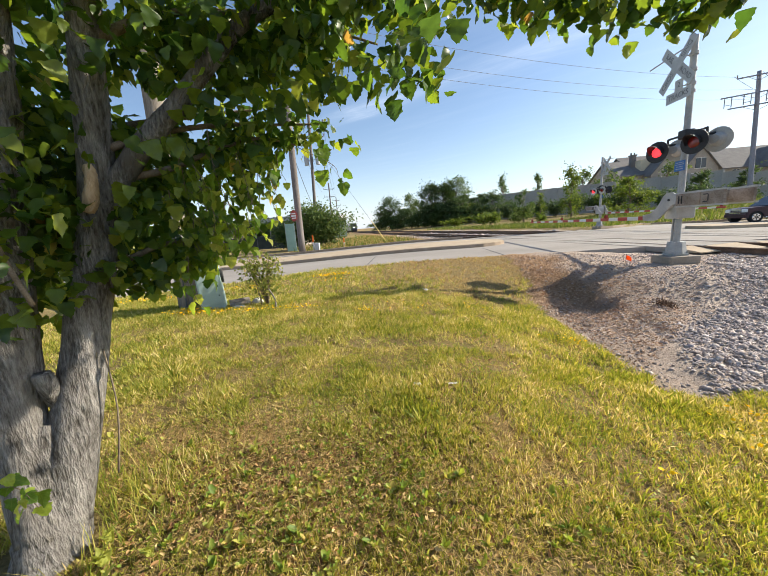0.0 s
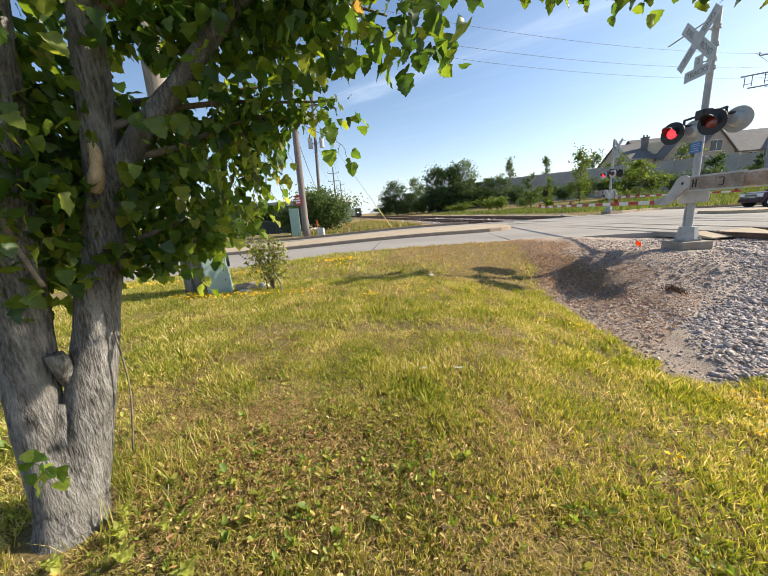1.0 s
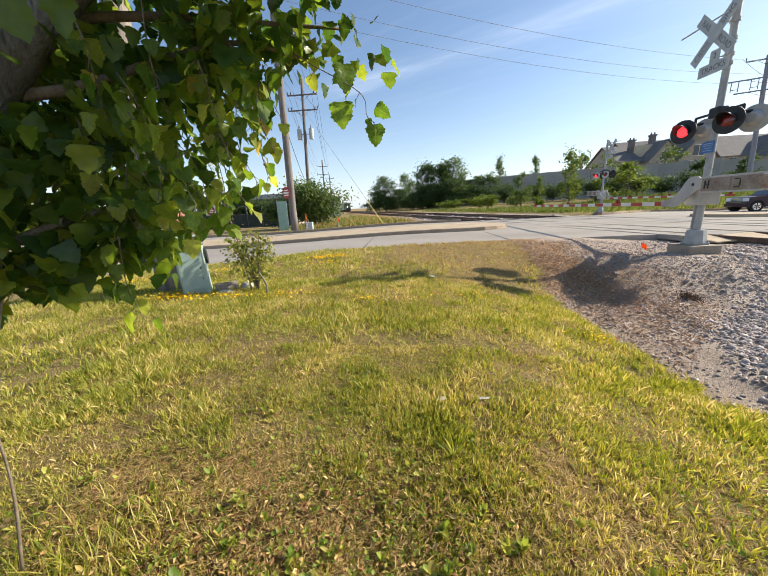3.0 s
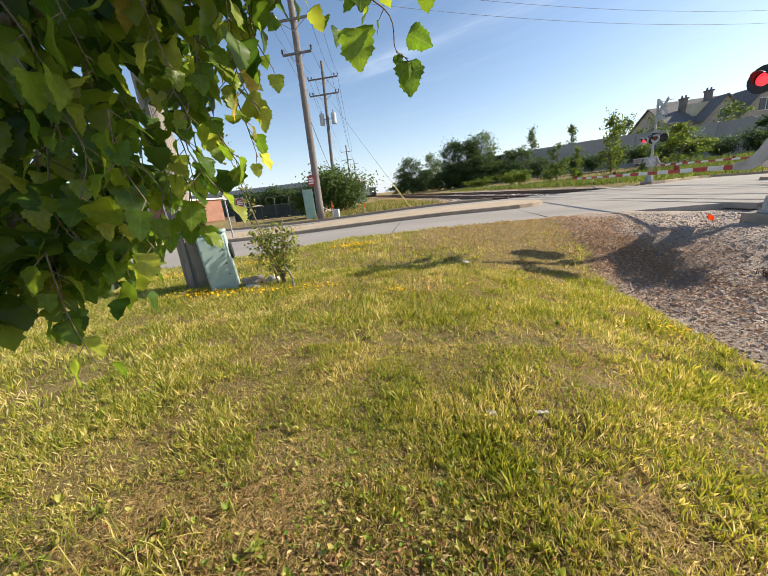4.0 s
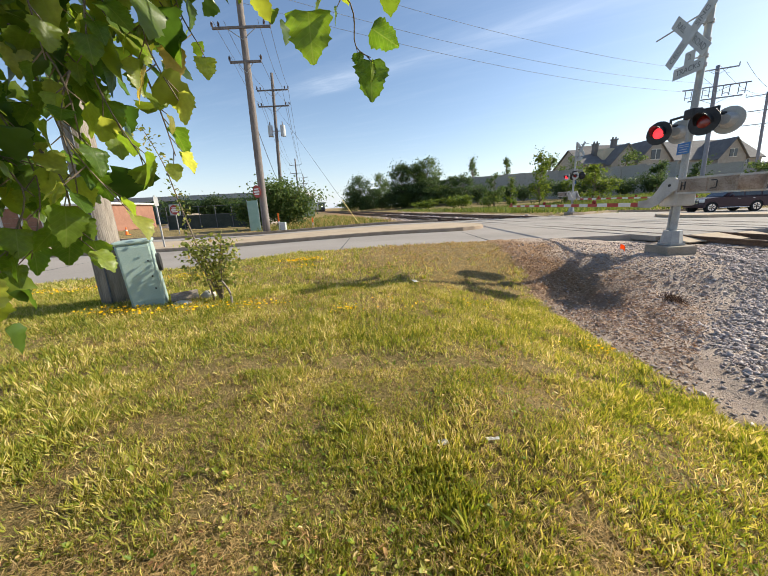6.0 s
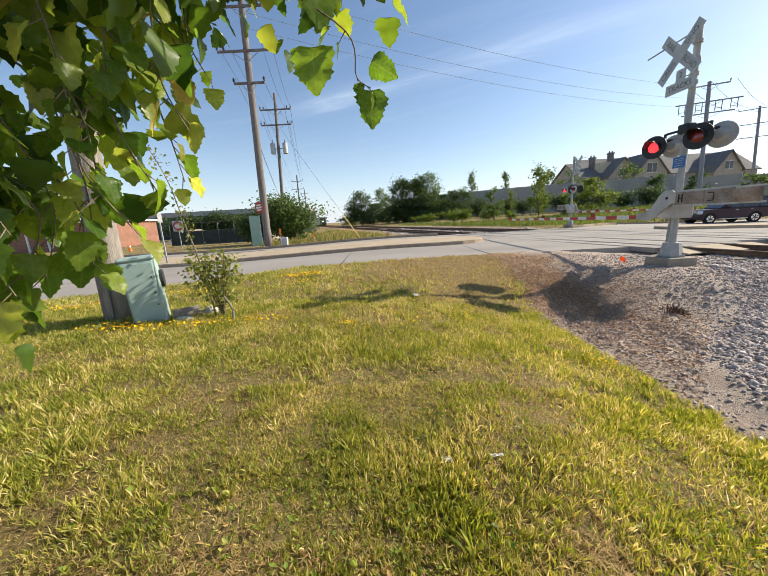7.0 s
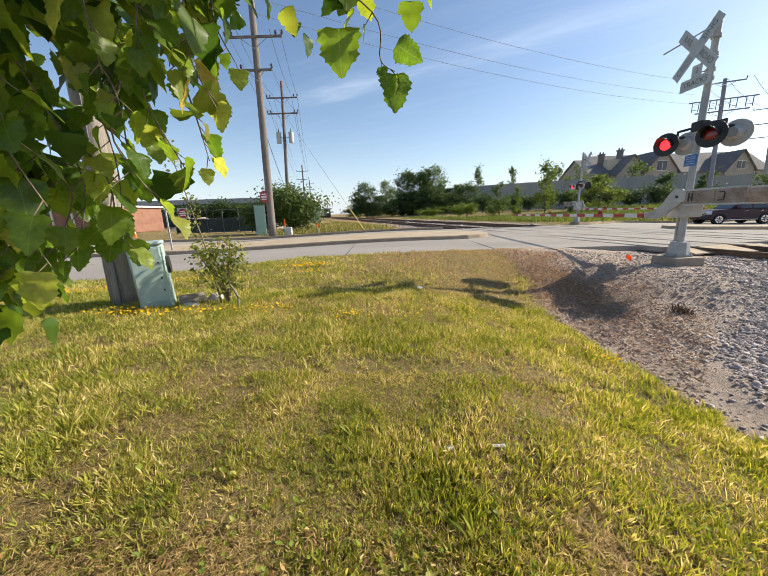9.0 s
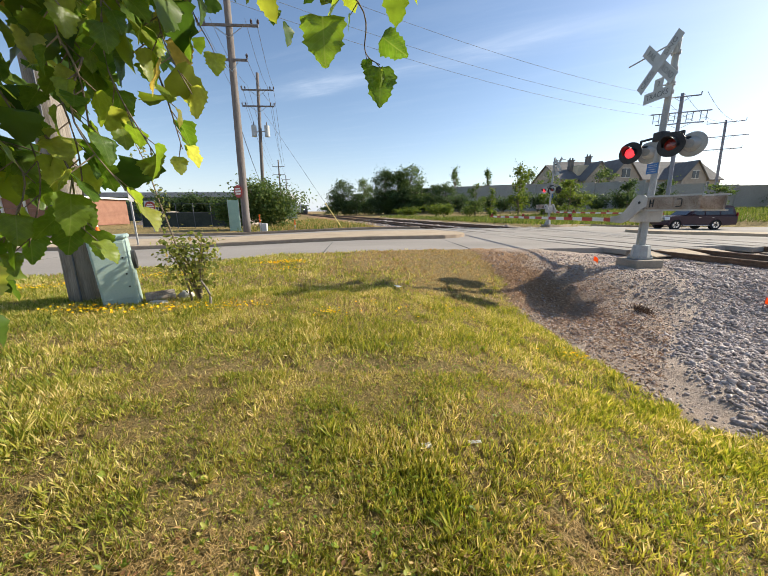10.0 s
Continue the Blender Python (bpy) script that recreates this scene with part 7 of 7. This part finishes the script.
meadow(26000, 8, 60, 29, 48, 0.55, 0.05, M_MEADOW, lambda x, y: rail_u(x, y) > 9.0, "tall unmown grass beyond the tracks")
meadow(9000, 4, 24, 26, 70, 0.5, 0.06, M_MEADOW, lambda x, y: (rail_u(x, y) > 8.6) & (rail_u(x, y) < 14), "tall unmown grass beyond the tracks")
meadow(11000, -9, 3, 24.3, 60, 0.42, 0.022, M_DRY, lambda x, y: (rail_u(x, y) < -4) & (rail_u(x, y) > -13), "dry weedy grass beside the tracks")
meadow(15000, -9, 2, 24.3, 60, 0.40, 0.03, M_MEADOW, lambda x, y: (rail_u(x, y) < -4.5) & (rail_u(x, y) > -14), "green weeds beside the tracks")


# ---- parked car ----
def profile(bm, pts, x0, x1, inset=0.0):
    """A closed side outline (y, z) drawn from x0 to x1."""
    A = [bm.verts.new((x0, y, z)) for y, z in pts]
    B = [bm.verts.new((x1, y, z)) for y, z in pts]
    bm.faces.new(A)
    bm.faces.new(B[::-1])
    n = len(pts)
    for k in range(n):
        bm.faces.new((A[k], A[(k + 1) % n], B[(k + 1) % n], B[k]))
    bmesh.ops.recalc_face_normals(bm, faces=bm.faces)


def suv(at, turn):
    """Local +y is the way it faces."""
    g = empty("suv", at, turn)
    W = 1.0
    bm = bmesh.new()
    pts = [(-2.62, 0.40), (-2.66, 0.75), (-2.60, 1.08), (1.10, 1.10), (1.35, 1.12), (2.35, 1.06), (2.52, 0.95), (2.56, 0.50), (2.45, 0.34)]
    pts += [(1.95 + 0.44 * math.cos(a), 0.38 + 0.44 * math.sin(a)) for a in [radians(v) for v in range(0, 181, 20)]]
    pts += [(-1.05 + 0.44 * math.cos(a), 0.38 + 0.44 * math.sin(a)) for a in [radians(v) for v in range(0, 181, 20)]]
    pts += [(-1.6, 0.36)]
    profile(bm, pts, -W, W)
    bmesh.ops.bevel(bm, geom=[e for e in bm.edges if abs(e.verts[0].co.x - e.verts[1].co.x) < 1e-4 and e.calc_length() > 0.3], offset=0.06, segments=3, affect="EDGES")
    part("body", bm, M_MAROON, g, "glossy dark maroon bodywork")
    bm = bmesh.new()
    cab = [(-2.58, 1.07), (-2.50, 1.45), (-2.36, 1.84), (-2.0, 1.90), (-0.3, 1.90), (0.25, 1.84), (1.18, 1.10)]
    profile(bm, cab, -W * 0.90, W * 0.90)
    for v in bm.verts:
        if v.co.z > 1.3:
            v.co.x *= 0.86
    bmesh.ops.bevel(bm, geom=[e for e in bm.edges if e.calc_length() > 0.25], offset=0.05, segments=2, affect="EDGES")
    cabin = part("cabin", bm, M_MAROON, g)
    for s in (-1, 1):
        for name, quad in (("side_window", ((-1.25, 1.18), (-1.25, 1.72), (-0.22, 1.72), (-0.22, 1.18))), ("side_window", ((-0.12, 1.18), (-0.12, 1.72), (0.22, 1.70), (0.88, 1.18))), ("side_window", ((-2.30, 1.20), (-2.22, 1.70), (-1.36, 1.72), (-1.36, 1.18)))):
            bm = bmesh.new()
            fx_ = lambda z: s * (0.905 - 0.128 * (z - 1.10) / 0.8 + 0.012)
            lo = [bm.verts.new((fx_(z) - s * 0.02, y, z)) for y, z in quad]
            hi = [bm.verts.new((fx_(z), y, z)) for y, z in quad]
            bm.faces.new(lo)
            bm.faces.new(hi)
            for k in range(4):
                bm.faces.new((lo[k], lo[(k + 1) % 4], hi[(k + 1) % 4], hi[k]))
            bmesh.ops.recalc_face_normals(bm, faces=bm.faces)
            part(name, bm, M_WINDOW, cabin)
        box("mirror", (0.2, 0.12, 0.16), (s * 1.06, 0.75, 1.2), M_MAROON, cabin, 0.03)
        box("running_board", (0.14, 2.0, 0.06), (s * 0.98, 0.45, 0.36), M_CHROME, g, 0.02)
        for k in range(2):
            box("door_handle", (0.03, 0.2, 0.03), (s * 1.012, -0.15 - k * 1.0 + 0.4, 0.98), M_CHROME, g, 0.006)
        hl = box("headlight", (0.46, 0.10, 0.24), (s * 0.74, 2.50, 0.88), M_HEADLAMP, g, 0.03)
        box("tail_light", (0.18, 0.08, 0.6), (s * 0.86, -2.62, 1.05), M_REDDIM, g, 0.02)
        for y in (1.95, -1.05):
            bm = bmesh.new()
            add_cyl(bm, (s * 0.74, y, 0.39), (s * 1.0, y, 0.39), 0.39, None, 28)
            wh = part("wheel", bm, M_TYRE, g)
            bm = bmesh.new()
            add_cyl(bm, (s * 0.98, y, 0.39), (s * 1.012, y, 0.39), 0.27, 0.25, 24)
            part("rim", bm, M_CHROME, wh)
            for j in range(6):
                a = 2 * math.pi * j / 6
                bm = bmesh.new()
                add_box(bm, (0.012, 0.05, 0.2), (s * 1.014, y + 0.13 * math.sin(a), 0.39 + 0.13 * math.cos(a)), Euler((-a, 0, 0)).to_matrix())
                part("spoke_gap", bm, M_BLACK, wh)
    bm = bmesh.new()
    for z in (0.72, 0.82, 0.92, 1.0):
        add_box(bm, (1.0, 0.06, 0.05), (0, 2.56, z), None, 0.008)
    part("grille", bm, M_CHROME, g)
    bm = bmesh.new()
    quad = ((-0.78, 1.16, 1.14), (0.78, 1.16, 1.14), (0.68, 0.34, 1.79), (-0.68, 0.34, 1.79))
    nrm = Vector((0, 0.62, 0.78)) * 0.03
    lo, hi = [bm.verts.new(v) for v in quad], [bm.verts.new(Vector(v) + nrm) for v in quad]
    bm.faces.new(lo)
    bm.faces.new(hi)
    for k in range(4):
        bm.faces.new((lo[k], lo[(k + 1) % 4], hi[(k + 1) % 4], hi[k]))
    bmesh.ops.recalc_face_normals(bm, faces=bm.faces)
    part("windscreen", bm, M_WINDOW, cabin)
    box("bumper", (1.9, 0.14, 0.24), (0, 2.56, 0.50), M_MAROON, g, 0.04)
    return tagged(g, "dark maroon SUV waiting at the crossing", "car")


suv((27.2, 26.2, float(road_z(28.2)) + 0.0), 90 - 8)


# ---- train far down the line ----
def coach(s0, length, head):
    c = rail_point(0.7175, s0)
    g = empty("locomotive" if head else "train_coach", (c.x, c.y, 0.45), math.degrees(TRACK) + 180)
    L = length
    bm = bmesh.new()
    if head:
        pts = [(0.0, 0.75), (0.05, 1.5), (-0.25, 2.3), (-1.25, 3.75), (-2.0, 4.1), (-L, 4.1), (-L, 0.75)]
    else:
        pts = [(0, 0.75), (0, 3.7), (-0.25, 3.95), (-L + 0.25, 3.95), (-L, 3.7), (-L, 0.75)]
    profile(bm, pts, -1.5, 1.5)
    bmesh.ops.bevel(bm, geom=[e for e in bm.edges if abs(e.verts[0].co.x - e.verts[1].co.x) < 1e-4 and e.verts[0].co.z > 2.0 and e.verts[1].co.z > 2.0], offset=0.3, segments=3, affect="EDGES")
    body = part("body", bm, M_TRAINBLUE if head else M_TRAINGREY, g, "dark blue-grey painted body" if head else "dark grey ribbed body")
    if head:
        bm = bmesh.new()
        for s in (-1, 1):
            add_box(bm, (0.05, L - 4.5, 1.8), (s * 1.49, -L / 2 - 1.5, 2.2))
        part("side_band", bm, M_TRAINGREY, g, "dark grey flank panels")
        bm = bmesh.new()
        add_box(bm, (2.1, 0.06, 1.25), (0, -0.72, 3.02), Euler((radians(-34.6), 0, 0)).to_matrix(), 0.02)
        part("windscreen", bm, M_WINDOW, g)
        for x in (-0.16, 0.16):
            bm = bmesh.new()
            add_cyl(bm, (x, -0.1, 2.15), (x, 0.0, 2.15), 0.11, None, 14)
            part("headlamp", bm, M_TRAINLAMP, g, "glowing white headlamp")
        bm = bmesh.new()
        add_box(bm, (2.7, 0.3, 0.75), (0, 0.05, 0.45), None, 0.05)
        part("pilot", bm, M_BLACK, g)
        box("coupler", (0.3, 0.5, 0.3), (0, 0.3, 0.85), M_BLACK, g, 0.04)
        for s in (-1, 1):
            box("cab_window", (0.04, 0.9, 0.8), (s * 1.5, -2.6, 2.9), M_WINDOW, g)
    else:
        for s in (-1, 1):
            for k in range(12):
                box("window", (0.04, 1.4, 0.8), (s * 1.5, -1.6 - k * (L - 3) / 11.6, 2.65), M_WINDOW, g)
    for y in (-3.2, -L + 3.2):
        bm = bmesh.new()
        add_box(bm, (2.2, 3.0, 0.45), (0, y, 0.62), None, 0.03)
        bg_ = part("bogie", bm, M_BLACK, g)
        for yy in (-1.1, 1.1):
            bm = bmesh.new()
            add_cyl(bm, (-0.85, y + yy, 0.46), (0.85, y + yy, 0.46), 0.46, None, 20)
            part("wheelset", bm, M_RAIL, bg_)
    return tagged(g, "dark blue-grey passenger locomotive with lit headlamps" if head else "dark grey passenger coach behind the locomotive", "locomotive" if head else "train coach", "the passenger train")


TRAIN = 150.0
coach(TRAIN, 21.0, True)
for k in range(5):
    coach(TRAIN + 21.6 + k * 26.4, 25.8, False)
